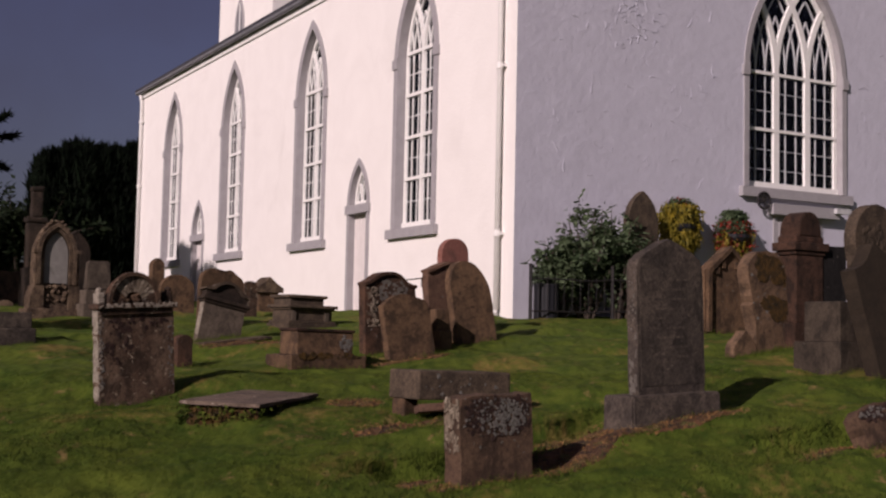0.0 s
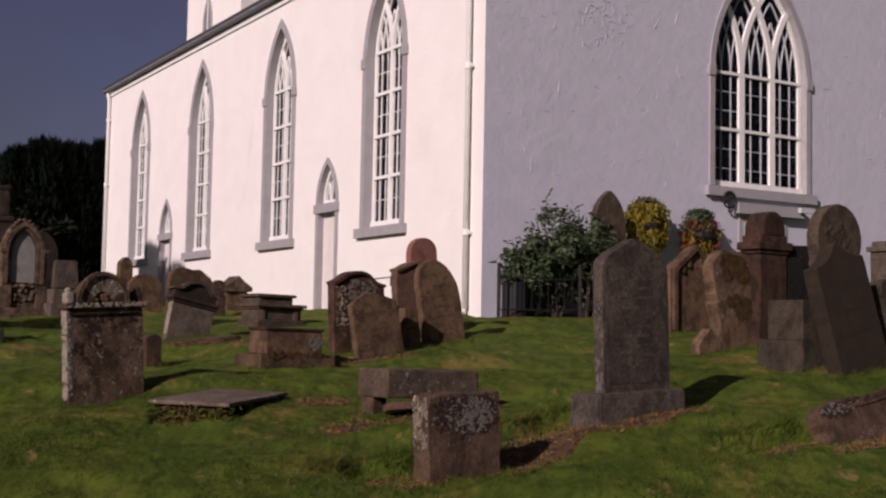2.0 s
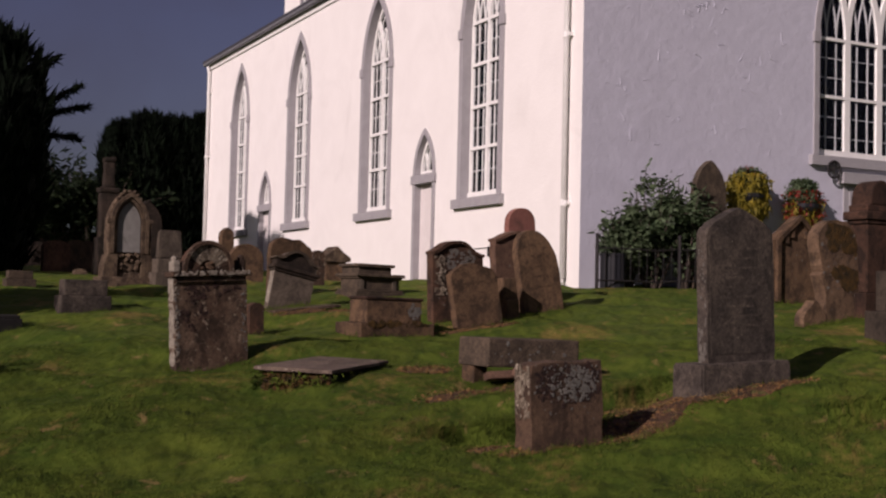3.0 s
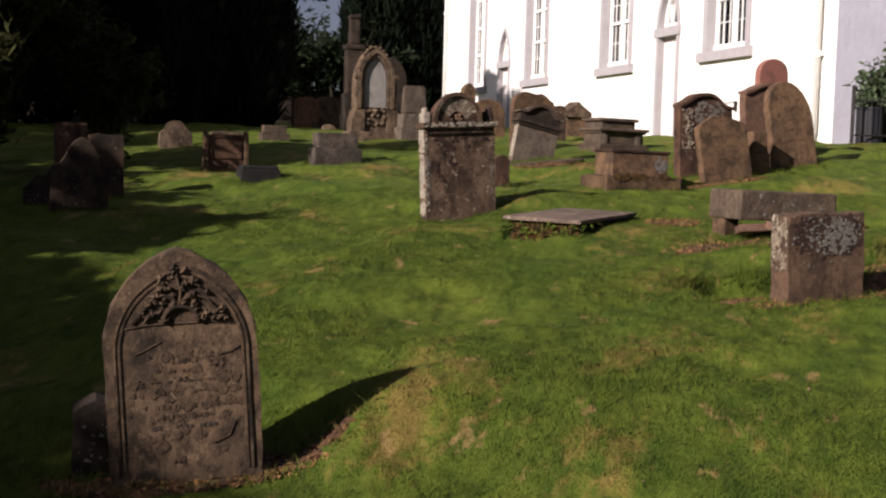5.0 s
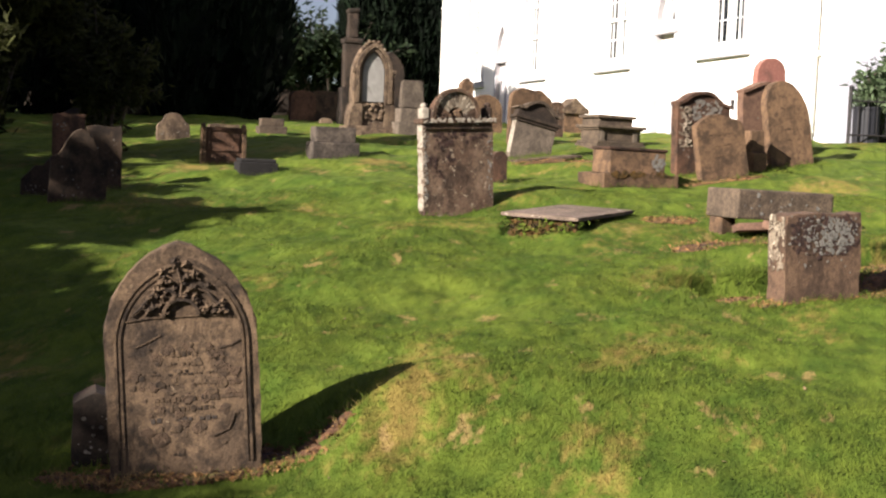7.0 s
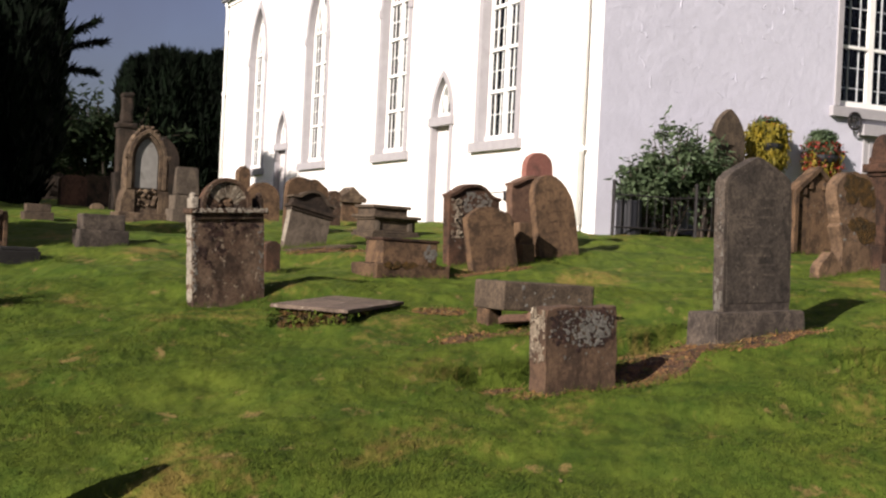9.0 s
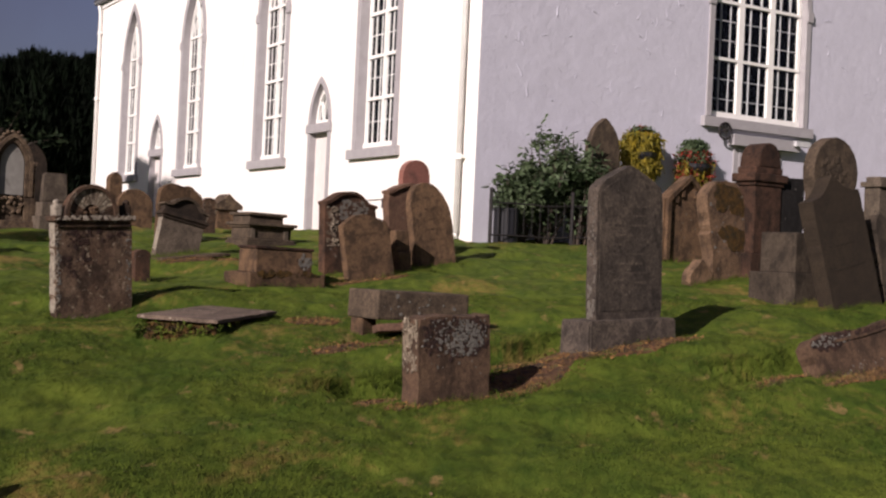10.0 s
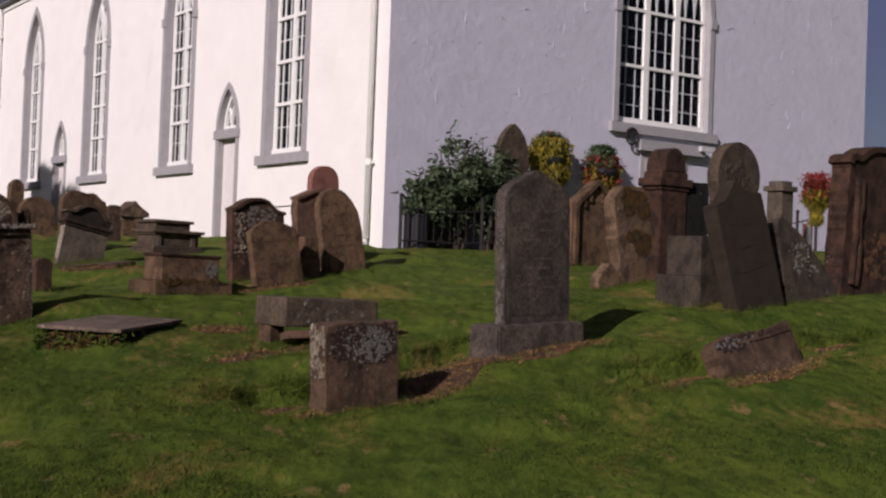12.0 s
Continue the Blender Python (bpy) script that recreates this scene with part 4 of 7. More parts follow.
# nearest stone: pointed arch with a carved head and a moulded border
def carved_gothic_stone(x, y):
    w, h, t, rise = 0.66, 1.03, 0.13, 0.42
    st = thing("gravestone", stone_pose(x, y, -2, -3.6, 1), "weathered brown pointed gravestone with carved leaves in its head", "gravestone", "gravestones in the churchyard")
    part("slab", slab_mesh(worn(outline("gothic", w, h, rise), 0.05, 0.005, 3), 0, t, 0.012), "near_stone", st)
    # border moulding in two strips
    for k, (a, d) in enumerate(((0.86, 0.008), (0.80, 0.005))):
        pts = [(-w / 2 * a, 0.05)] + arch_points(w * a, h - rise - 0.02, rise * a - 0.01, 9) + [(w / 2 * a, 0.05)]
        bm = bmesh.new()
        bar(bm, pts, 0.011, -d, 0.004, lambda u, dd, z: (u, dd, z))
        part("moulding", bm, "near_stone", st)
    # carved ivy in the head: stems, lobed leaves in high relief, and a small cusped arch at the foot
    rnd = random.Random(5)
    lim = lambda z: 0.37 * w * max(0.0, 1 - ((z - 0.62) / 0.37)) ** 0.66
    to = lambda u, dd, z: (u, dd, z)

    def ivy_leaf(bm, u, z, size, turn):
        pts = []
        for k, r in enumerate((1.0, 0.45, 0.85, 0.42, 0.55, 0.25, 0.55, 0.42, 0.85, 0.45)):
            a = turn + k * math.tau / 10
            pts.append((u + size * r * math.cos(a), z + size * r * math.sin(a)))
        mid = bm.verts.new((u, -0.022 - 0.2 * size, z))
        rim = [bm.verts.new((a, -0.010, b)) for a, b in pts]
        foot = [bm.verts.new((a, 0.004, b)) for a, b in pts]
        for k in range(10):
            bm.faces.new((mid, rim[k], rim[(k + 1) % 10]))
            bm.faces.new((rim[k], foot[k], foot[(k + 1) % 10], rim[(k + 1) % 10]))

    for pts in (((0, 0.74), (0.01, 0.82), (-0.005, 0.90), (0.0, 0.95)), ((0, 0.76), (-0.06, 0.80), (-0.12, 0.77), (-0.17, 0.70), (-0.21, 0.66)), ((0, 0.76), (0.06, 0.80), (0.12, 0.77), (0.17, 0.70), (0.21, 0.66)),
                ((0, 0.83), (-0.05, 0.87), (-0.09, 0.84)), ((0, 0.83), (0.05, 0.87), (0.09, 0.84))):
        bm = bmesh.new()
        tube(bm, [(a, -0.012, b) for a, b in pts], 0.008, 6, 0.005)
        part("carved_stem", bm, "near_stone", st)
    n = 0
    while n < 58:
        u, z = rnd.uniform(-0.24, 0.24), rnd.uniform(0.655, 0.945)
        size = rnd.uniform(0.022, 0.036)
        if abs(u) + size * 0.7 < lim(z) and not (abs(u) < 0.06 and z < 0.71):
            bm = bmesh.new()
            ivy_leaf(bm, u, z, size, rnd.uniform(0, math.tau))
            part("carved_leaf", bm, "near_stone", st)
            n += 1
    bm = bmesh.new()
    bar(bm, [(0.075 * math.cos(math.pi - k * math.pi / 10), 0.655 + 0.085 * math.sin(k * math.pi / 10)) for k in range(11)], 0.014, -0.022, 0.004, to)
    part("cusped_arch", bm, "near_stone", st)
    bm = bmesh.new()
    bar(bm, [(-0.355 * w, 0.63), (-0.12, 0.645), (0.12, 0.645), (0.355 * w, 0.63)], 0.006, -0.004, 0.004, to)
    part("carving_ledge", bm, "near_stone", st)
    bm = bmesh.new()
    prism(bm, [(-0.375 * w, 0.635)] + arch_points(w * 0.75, 0.64, 0.34, 8) + [(0.375 * w, 0.635)], -0.002, 0.002)
    part("carved_ground", bm, "near_stone", st)
    # the carving is shallow and fills the head alone
    for ob in st.children:
        if ob.name.split(".")[0] in ("carved_stem", "carved_leaf", "cusped_arch", "carving_ledge", "carved_ground"):
            for v in ob.data.vertices:
                v.co.z = 0.695 + (v.co.z - 0.63) * 0.80
                v.co.y = min(v.co.y, v.co.y * 0.6)
    # lettering too worn to read: short bars
    rows = ((0.545, 0.05, 0.016), (0.50, 0.07, 0.012), (0.455, 0.20, 0.006), (0.41, 0.16, 0.006), (0.345, 0.17, 0.013), (0.30, 0.13, 0.012), (0.255, 0.17, 0.013))
    for z, hw, hh in rows:
        bm = bmesh.new()
        u = -hw
        while u < hw:
            l = rnd.uniform(0.008, 0.022)
            if rnd.random() < 0.75:
                box(bm, u, u + l, -0.0035, 0.004, z - hh * rnd.uniform(0.4, 1), z + hh * rnd.uniform(0.4, 1))
            u += l + 0.008
        tagged(part("worn_inscription", bm, "carving_dark" if rnd.random() < 0.3 else "near_stone", st), kind="stuff")
    bm = bmesh.new()
    for pts in (((-0.20, 0.58), (-0.15, 0.60), (-0.09, 0.63)), ((0.16, 0.56), (0.21, 0.57), (0.27, 0.60)), ((0.12, 0.17), (0.19, 0.2), (0.22, 0.27)), ((0.10, 0.56), (0.14, 0.51))):
        bar(bm, list(pts), 0.004, -0.0015, 0.003, lambda u, dd, z: (u, dd, z))
    tagged(part("crack", bm, "near_stone", st), kind="stuff")
    crust(st, [(-0.28, 0.28, 0.12, 0.60)], 34, 95, 0.030, -0.001, "crust_brown", True)
    crust(st, [(-0.28, 0.28, 0.05, 0.62)], 30, 96, 0.022, -0.0015, "near_stone", True)


carved_gothic_stone(0.24, 5.43)
headstone("gravestone", -0.15, 5.62, 0.20, 0.38, 0.20, "peak", "dark_stone", "short grey stone post beside the carved gravestone", rise=0.05, turn=0)

# lichen-covered low stone
low = headstone("gravestone", 4.41, 7.0, 0.58, 0.505, 0.19, "flat", "low_stone", "low square red sandstone gravestone crusted with pale lichen", wear=0.006, yaw=4, side=-2, turn=0)
crust(low, [(-0.27, 0.27, 0.38, 0.49), (-0.27, -0.08, 0.26, 0.49), (0.10, 0.27, 0.22, 0.49), (-0.15, 0.18, 0.20, 0.42)], 260, 40, 0.018, -0.001, "red_black", True)
crust(low, [(-0.15, 0.24, 0.22, 0.48), (-0.02, 0.2, 0.24, 0.46)], 230, 41, 0.0125, -0.003, "lichen", True)
crust(low, [(-0.27, 0.27, 0.30, 0.49)], 70, 47, 0.010, -0.003, "lichen")


def side_crust(st, y0, y1, z0, z1, x, n, seed, size=0.03, mat="side_lichen"):
    """Pale patches on the narrow side at local x: lichen and painted-in sunlight."""
    rnd = random.Random(seed)
    bm = bmesh.new()
    for i in range(n):
        cy, cz = rnd.uniform(y0, y1), rnd.uniform(z0, z1)
        r = size * rnd.uniform(0.4, 1.3)
        k = 8
        pts = [(min(max(cy + r * rnd.uniform(0.5, 1) * math.cos(j * math.tau / k), y0), y1), cz + 1.6 * r * rnd.uniform(0.5, 1) * math.sin(j * math.tau / k)) for j in range(k)]
        d = rnd.uniform(0.001, 0.003)
        va = [bm.verts.new((x - d, a, b)) for a, b in pts]
        vb = [bm.verts.new((x + 0.004, a, b)) for a, b in pts]
        bm.faces.new(va)
        for j in range(k):
            bm.faces.new((va[j], vb[j], vb[(j + 1) % k], va[(j + 1) % k]))
    return tagged(part("lichen_crust", bm, mat, st), kind="stuff")


side_crust(low, 0.012, 0.18, 0.14, 0.48, -0.297, 90, 42, 0.018, "lichen_flute")

# tall granite stone on its plinth
tall = thing("gravestone", stone_pose(6.41, 7.62, 4, -2.3, 0), "tall grey granite gravestone with a peaked top on a plinth", "gravestone", "gravestones in the churchyard")
bm = slab_mesh([(a, max(b, 0.22)) for a, b in worn(outline("peak", 0.71, 1.44, 0.20), 0.1, 0.003, 4)], 0, 0.115, 0.014)
part("slab", bm, "grey_granite", tall)
side_crust(tall, 0.012, 0.10, 0.26, 0.52, -0.355, 22, 43, 0.022)
side_crust(tall, 0.012, 0.10, 0.5, 1.22, -0.355, 30, 44, 0.012)
bm = bmesh.new()
vs = box(bm, -0.525, 0.435, -0.12, 0.25, -0.3, 0.235, 0)
for v in bm.verts:
    if v.co.z > 0.2:
        v.co.x = -0.045 + (v.co.x + 0.045) * 0.965
        v.co.y = 0.065 + (v.co.y - 0.065) * 0.92
bmesh.ops.bevel(bm, geom=list(bm.edges), offset=0.014, segments=2, affect="EDGES")
part("plinth", bm, "grey_granite", tall)
bm = slab_mesh([(a, max(b, 0.30)) for a, b in outline("peak", 0.65, 1.385, 0.185)], -0.004, 0.003, 0)
part("polished_face", bm, "grey_granite", tall)
rnd = random.Random(29)
for k in range(9):
    zz, hw = 1.12 - 0.075 * k, rnd.uniform(0.12, 0.24)
    bm = bmesh.new()
    u = -hw
    while u < hw:
        l = rnd.uniform(0.012, 0.032)
        box(bm, u, min(u + l, hw), -0.0052, 0.0, zz - 0.009, zz + 0.009)
        u += l + 0.009
    tagged(part("worn_inscription", bm, "grey_granite", tall), kind="stuff")

# sunken leaning stone
RAGGED = ((-0.5, 0.07), (-0.44, 0.02), (-0.36, 0.03), (-0.28, 0.0), (-0.15, 0.025), (-0.05, 0.015), (0.08, 0.03), (0.2, 0.012), (0.34, 0.022), (0.46, 0.0), (0.5, 0.05))
sunken = headstone("gravestone", 7.28, 6.02, 0.90, 0.40, 0.14, RAGGED, "low_stone", "sunken red sandstone gravestone leaning back with crusted lichen", wear=0.014, yaw=3, back=20, side=-9, turn=0)
crust(sunken, [(-0.44, -0.1, 0.28, 0.38), (-0.44, 0.44, 0.33, 0.38)], 110, 57, 0.020, -0.004, "red_black", True)
crust(sunken, [(-0.44, 0.0, 0.30, 0.385)], 40, 59, 0.014, -0.007, "lichen", True)
bm = bmesh.new()
bar(bm, [(-0.2, 0.33), (0.1, 0.325), (0.42, 0.34)], 0.02, -0.006, 0.004, lambda u, d, z: (u, d, z))
part("top_moulding", bm, "low_stone", sunken)


# broken table tomb
def table_tomb(x, y):
    tt = thing("table_tomb", Matrix.Translation((x, y, seat_z(x, y) - 0.045)) @ pose(0, 0, 0, 0, 1.2, 4), "broken table tomb with a thick slab on fallen red supports", "tomb")
    bm = bmesh.new()
    box(bm, -0.455, 0.47, 0.0, 0.47, 0.115, 0.355, 0.018)
    part("slab", bm, "granite", tt)
    crust(tt, [(-0.4, 0.4, 0.15, 0.33)], 16, 71, 0.018, -0.001)
    for i, (u, v, s, a) in enumerate(((-0.37, 0.34, 0.15, 8), (0.32, 0.16, 0.24, 4), (0.3, 0.42, 0.22, 0))):
        bm = bmesh.new()
        box(bm, -s / 2, s / 2, -0.08, 0.08, -0.2, 0.115, 0.012, pose(u, v, 0, 0, 0, a))
        part("support", bm, "brown_sandstone", tt, "red sandstone support block")
    for i, (u, v, a, tilt) in enumerate(((-0.10, -0.06, 24, 13), (-0.24, 0.06, -18, -10), (0.06, 0.02, 6, 20), (-0.02, 0.2, 70, 12))):
        bm = bmesh.new()
        box(bm, -0.19, 0.19, -0.09, 0.09, 0.02, 0.085, 0.012, pose(u, v - 0.05, 0.0, tilt, tilt / 2, a))
        part("fallen_piece", bm, "pink_sandstone", tt, "fallen reddish slab")


table_tomb(5.30, 8.95)


def leaf_tris(pts, dirs, length, width, rng):
    """One narrow triangle at each point along its direction."""
    n = len(pts)
    side = np.cross(dirs, rng.normal(size=(n, 3)))
    side /= np.linalg.norm(side, axis=1, keepdims=True) + 1e-9
    L = length * rng.uniform(0.6, 1.3, (n, 1))
    W = width * rng.uniform(0.6, 1.3, (n, 1))
    return np.stack([pts - side * W / 2, pts + side * W / 2, pts + dirs * L], 1)


def ledger(x, y, w, l, zt, yaw, side, mat, label, pitch=0, drop=0.0):
    lg = thing("ledger_slab", Matrix.Translation((x, y, gz(x, y) - drop)) @ pose(0, 0, 0, pitch, side, yaw), label, "grave slab")
    bm = slab_mesh(worn([(-w / 2, -l / 2), (-w / 2, l / 2), (w / 2, l / 2), (w / 2, -l / 2), (-w / 2, -l / 2)], 0.12, 0.012, 9)[:-1], 0, 0.030, 0.009)
    bmesh.ops.transform(bm, matrix=pose(0, 0, zt + 0.015, 90, 0, 0), verts=bm.verts)
    part("slab", bm, mat, lg)
    bm = bmesh.new()
    box(bm, -w / 2 + 0.06, w / 2 - 0.06, -l / 2 + 0.06, l / 2 - 0.06, -0.35, zt + 0.018)
    bmesh.ops.subdivide_edges(bm, edges=bm.edges[:], cuts=9, use_grid_fill=True)
    for v in bm.verts:
        f = 1 + 0.45 * max(0.0, zt - v.co.z)
        v.co.x, v.co.y = v.co.x * f, v.co.y * f
        if v.co.z < zt - 0.01:
            v.co += Vector(noise.noise_vector(v.co * 11)) * 0.045
    part("footing", bm, "moss", lg, "rough mossy base")
    # creeping plants on the sides of the base
    rng = np.random.default_rng(int(1000 * x))
    n = int(1100 * (w + l))
    q = rng.uniform(0, 2 * (w + l), n)
    px = np.where(q < w, q - w / 2, np.where(q < w + l, w / 2, np.where(q < 2 * w + l, q - w - l - w / 2, -w / 2)))
    py = np.where(q < w, -l / 2, np.where(q < w + l, q - w - l / 2, np.where(q < 2 * w + l, l / 2, q - 2 * w - l - l / 2)))
    near = rng.uniform(0.90, 1.05, n)
    p = np.stack([px * near, py * near, rng.uniform(-0.10, zt + 0.005, n)], 1)
    d = np.stack([px, py, 0 * px], 1) + rng.normal(scale=0.5, size=(n, 3)) + np.array([0, 0, 0.15])
    d /= np.linalg.norm(d, axis=1, keepdims=True)
    tagged(tris("creeper", leaf_tris(p, d, 0.035, 0.024, rng), "blade", lg), kind="stuff")
    return lg


ledger(3.82, 9.94, 0.70, 1.24, 0.075, -46, 1, "ledger_stone", "thin flat ledger slab on a rough mossy base", 1.8, 0.065)


# arched stone with a fluted carved head and side finials
def arched_stone(x, y):
    st = thing("gravestone", stone_pose(x, y, 9, -3.2, 0), "old gravestone with a fluted arched head crusted with white lichen", "gravestone", "gravestones in the churchyard")
    w, h, t = 0.72, 0.80, 0.13
    part("slab", slab_mesh(worn(outline("flat", w, h), 0.07, 0.006, 21), 0, t, 0.01), "flaking_stone", st)
    bm = bmesh.new()
    box(bm, -w / 2 - 0.03, w / 2 + 0.03, -0.045, t + 0.02, h, h + 0.05, 0.012)
    box(bm, -w / 2 + 0.01, w / 2 - 0.01, -0.022, t + 0.01, h - 0.05, h - 0.001, 0.008)
    part("cornice", bm, "lichen_stone", st)
    n = 16
    cx, r0, r1 = -0.03, 0.09, 0.215
    for k in range(n):
        a0, a1 = math.pi * (k + 0.10) / n, math.pi * (k + 0.90) / n
        bm = bmesh.new()
        prism(bm, [(cx - r * math.cos(a), h + 0.05 + 1.14 * r * math.sin(a)) for a, r in ((a0, r0), (a0, r1), (a1, r1), (a1, r0))], -0.018, 0.012)
        part("flute", bm, "lichen_flute" if 2 < k < 14 else "lichen_stone", st)
    part("arched_head", slab_mesh([(cx - r1 * 1.07 * math.cos(math.pi * i / n), h + 0.045 + r1 * 1.18 * math.sin(math.pi * i / n)) for i in range(n + 1)], 0.004, t, 0.008), "red_sandstone", st)
    bm = bmesh.new()
    bar(bm, [(cx - 0.232 * math.cos(math.pi * i / n), h + 0.05 + 0.262 * math.sin(math.pi * i / n)) for i in range(n + 1)], 0.035, -0.03, 0.02, lambda u, d, z: (u, d, z))
    part("head_moulding", bm, "lichen_stone", st)
    bm = bmesh.new()
    rnd = random.Random(17)
    for i in range(16):
        a = rnd.uniform(0.2, 2.9)
        q = rnd.uniform(0.02, 0.12)
        bmesh.ops.create_icosphere(bm, subdivisions=1, radius=1, matrix=Matrix.Translation((cx - q * math.cos(a), 0.0, h + 0.06 + q * math.sin(a))) @ Matrix.Diagonal((0.03, 0.02, 0.022, 1)))
    tagged(part("carved_boss", bm, "moss_stone", st), kind="stuff")
    for s in (-1, 1):
        bm = bmesh.new()
        box(bm, s * (w / 2 - 0.035) - 0.035, s * (w / 2 - 0.035) + 0.035, 0.0, t - 0.01, h + 0.05, h + 0.15, 0.016)
        bmesh.ops.create_icosphere(bm, subdivisions=2, radius=0.032, matrix=Matrix.Translation((s * (w / 2 - 0.03), 0.05, h + 0.165)))
        # the left finial takes the paler colour for the sun on it
        part("finial", bm, "sunlit_lichen" if s < 0 else "lichen_stone", st)
    crust(st, [(-w / 2 + 0.005, -w / 2 + 0.05, 0.1, 0.75), (w / 2 - 0.06, w / 2 - 0.005, 0.1, 0.7)], 60, 91, 0.012, -0.001)
    # cornice line, left side and left edge painted pale for the sun on them
    crust(st, [(-w / 2 - 0.02, w / 2 + 0.02, h + 0.012, h + 0.045)], 80, 93, 0.016, -0.045, "sunlit_lichen")
    side_crust(st, 0.005, t - 0.005, 0.02, h, -w / 2 - 0.002, 170, 94, 0.026, "sunlit_lichen")
    crust(st, [(-w / 2 + 0.002, -w / 2 + 0.03, 0.08, 0.78)], 70, 97, 0.011, -0.001, "sunlit_lichen")
    # darker patches across the face below the cornice and down its left
    crust(st, [(-0.30, 0.31, 0.62, 0.74), (-0.30, -0.05, 0.3, 0.7)], 90, 98, 0.022, -0.001, "red_black", True)
    return st


arched_stone(3.18, 11.12)


# leaning stone with a curved pediment
def pediment_stone(x, y):
    st = thing("gravestone", stone_pose(x, y, 6, 12, 5), "leaning grey gravestone with a curved moulded pediment", "gravestone", "gravestones in the churchyard")
    w, h, t = 0.58, 0.46, 0.12
    part("slab", slab_mesh(worn(outline("flat", w, h), 0.08, 0.004, 31), 0, t, 0.008), "grey_stone", st)
    # left side painted pale for the sun that strikes it
    side_crust(st, 0.005, t - 0.005, 0.0, h - 0.04, -w / 2 - 0.002, 120, 99, 0.022, "sunlit_lichen")
    bm = bmesh.new()
    box(bm, -w / 2 - 0.045, w / 2 + 0.045, -0.05, t + 0.03, h, h + 0.045, 0.01)
    box(bm, -w / 2 - 0.02, w / 2 + 0.02, -0.025, t + 0.01, h - 0.035, h, 0.006)
    part("cornice", bm, "dark_stone", st)
    part("pediment", slab_mesh([(a * 1.02, h + 0.04 + max(b, 0)) for a, b in outline("scroll", w, 0.21, 0.14)], -0.01, t, 0.01), "dark_stone", st)
    pts = [(a, h + 0.06 + max(b, 0)) for a, b in outline("scroll", w * 1.06, 0.21, 0.14)[1:-1]]
    bm = bmesh.new()
    bar(bm, pts, 0.035, -0.04, t + 0.02, lambda u, d, z: (u, d, z))
    # paler stone stands for the light along the moulding
    part("pediment_moulding", bm, "granite", st)


pediment_stone(5.36, 15.2)
ledger(5.35, 14.75, 0.9, 0.5, -0.03, 4, -6, "pale_stone", "pale broken ledger slab at the foot of a leaning gravestone")
WAVY = ((-0.5, 0.16), (-0.46, 0.09), (-0.36, 0.03), (-0.22, 0.0), (-0.10, 0.01), (0.03, 0.045), (0.10, 0.04), (0.18, 0.025), (0.26, 0.04), (0.32, 0.09), (0.38, 0.11), (0.46, 0.14), (0.5, 0.20))
headstone("gravestone", 6.20, 17.5, 0.66, 0.86, 0.13, WAVY, "brown_sandstone", "brown sandstone gravestone with a wavy scrolled top", rise=0.3)
headstone("gravestone", 6.6, 20.9, 0.62, 0.66, 0.13, "round", "brown_sandstone", "plain brown gravestone with a rounded top", rise=0.28)
headstone("gravestone", 6.72, 22.45, 0.24, 0.95, 0.2, "peak", "brown_sandstone", "small brown stone post with a sprig of weed on top", rise=0.12)
headstone("gravestone", 4.26, 13.15, 0.18, 0.27, 0.16, "round", "red_sandstone", "small sunken red stone stump in grass", rise=0.06)
headstone("gravestone", 7.71, 20.3, 0.24, 0.58, 0.14, "round", "lichen_stone", "narrow gravestone spotted with pale lichen", rise=0.1)


# moulded chest tomb in tiers
def tiered_tomb(x, y):
    tm = thing("chest_tomb", Matrix.Translation((x, y, seat_z(x, y) - 0.05)) @ pose(0, 0, 0, 0, 1, 5), "dark chest tomb of moulded stone tiers", "tomb")
    tiers = (("base", -0.40, 0.39, -0.06, 0.62, -0.2, 0.07), ("lower_moulding", -0.38, 0.37, -0.04, 0.60, 0.07, 0.11), ("body", -0.34, 0.33, 0.0, 0.56, 0.11, 0.26), ("upper_moulding", -0.37, 0.36, -0.03, 0.59, 0.26, 0.29),
             ("cornice", -0.40, 0.39, -0.07, 0.63, 0.29, 0.335), ("top_block", -0.34, 0.20, 0.02, 0.54, 0.335, 0.43), ("coping", -0.38, 0.24, -0.02, 0.58, 0.43, 0.475))
    for nm, x0, x1, d0, d1, z0, z1 in tiers:
        bm = bmesh.new()
        box(bm, x0, x1, d0, d1, z0, z1, 0.012)
        part(nm, bm, "granite", tm)
    for u in (-0.29, 0.24):
        bm = bmesh.new()
        box(bm, u - 0.035, u + 0.035, -0.02, 0.02, 0.11, 0.26, 0.008)
        part("corner_pilaster", bm, "grey_stone", tm)


tiered_tomb(7.15, 16.4)


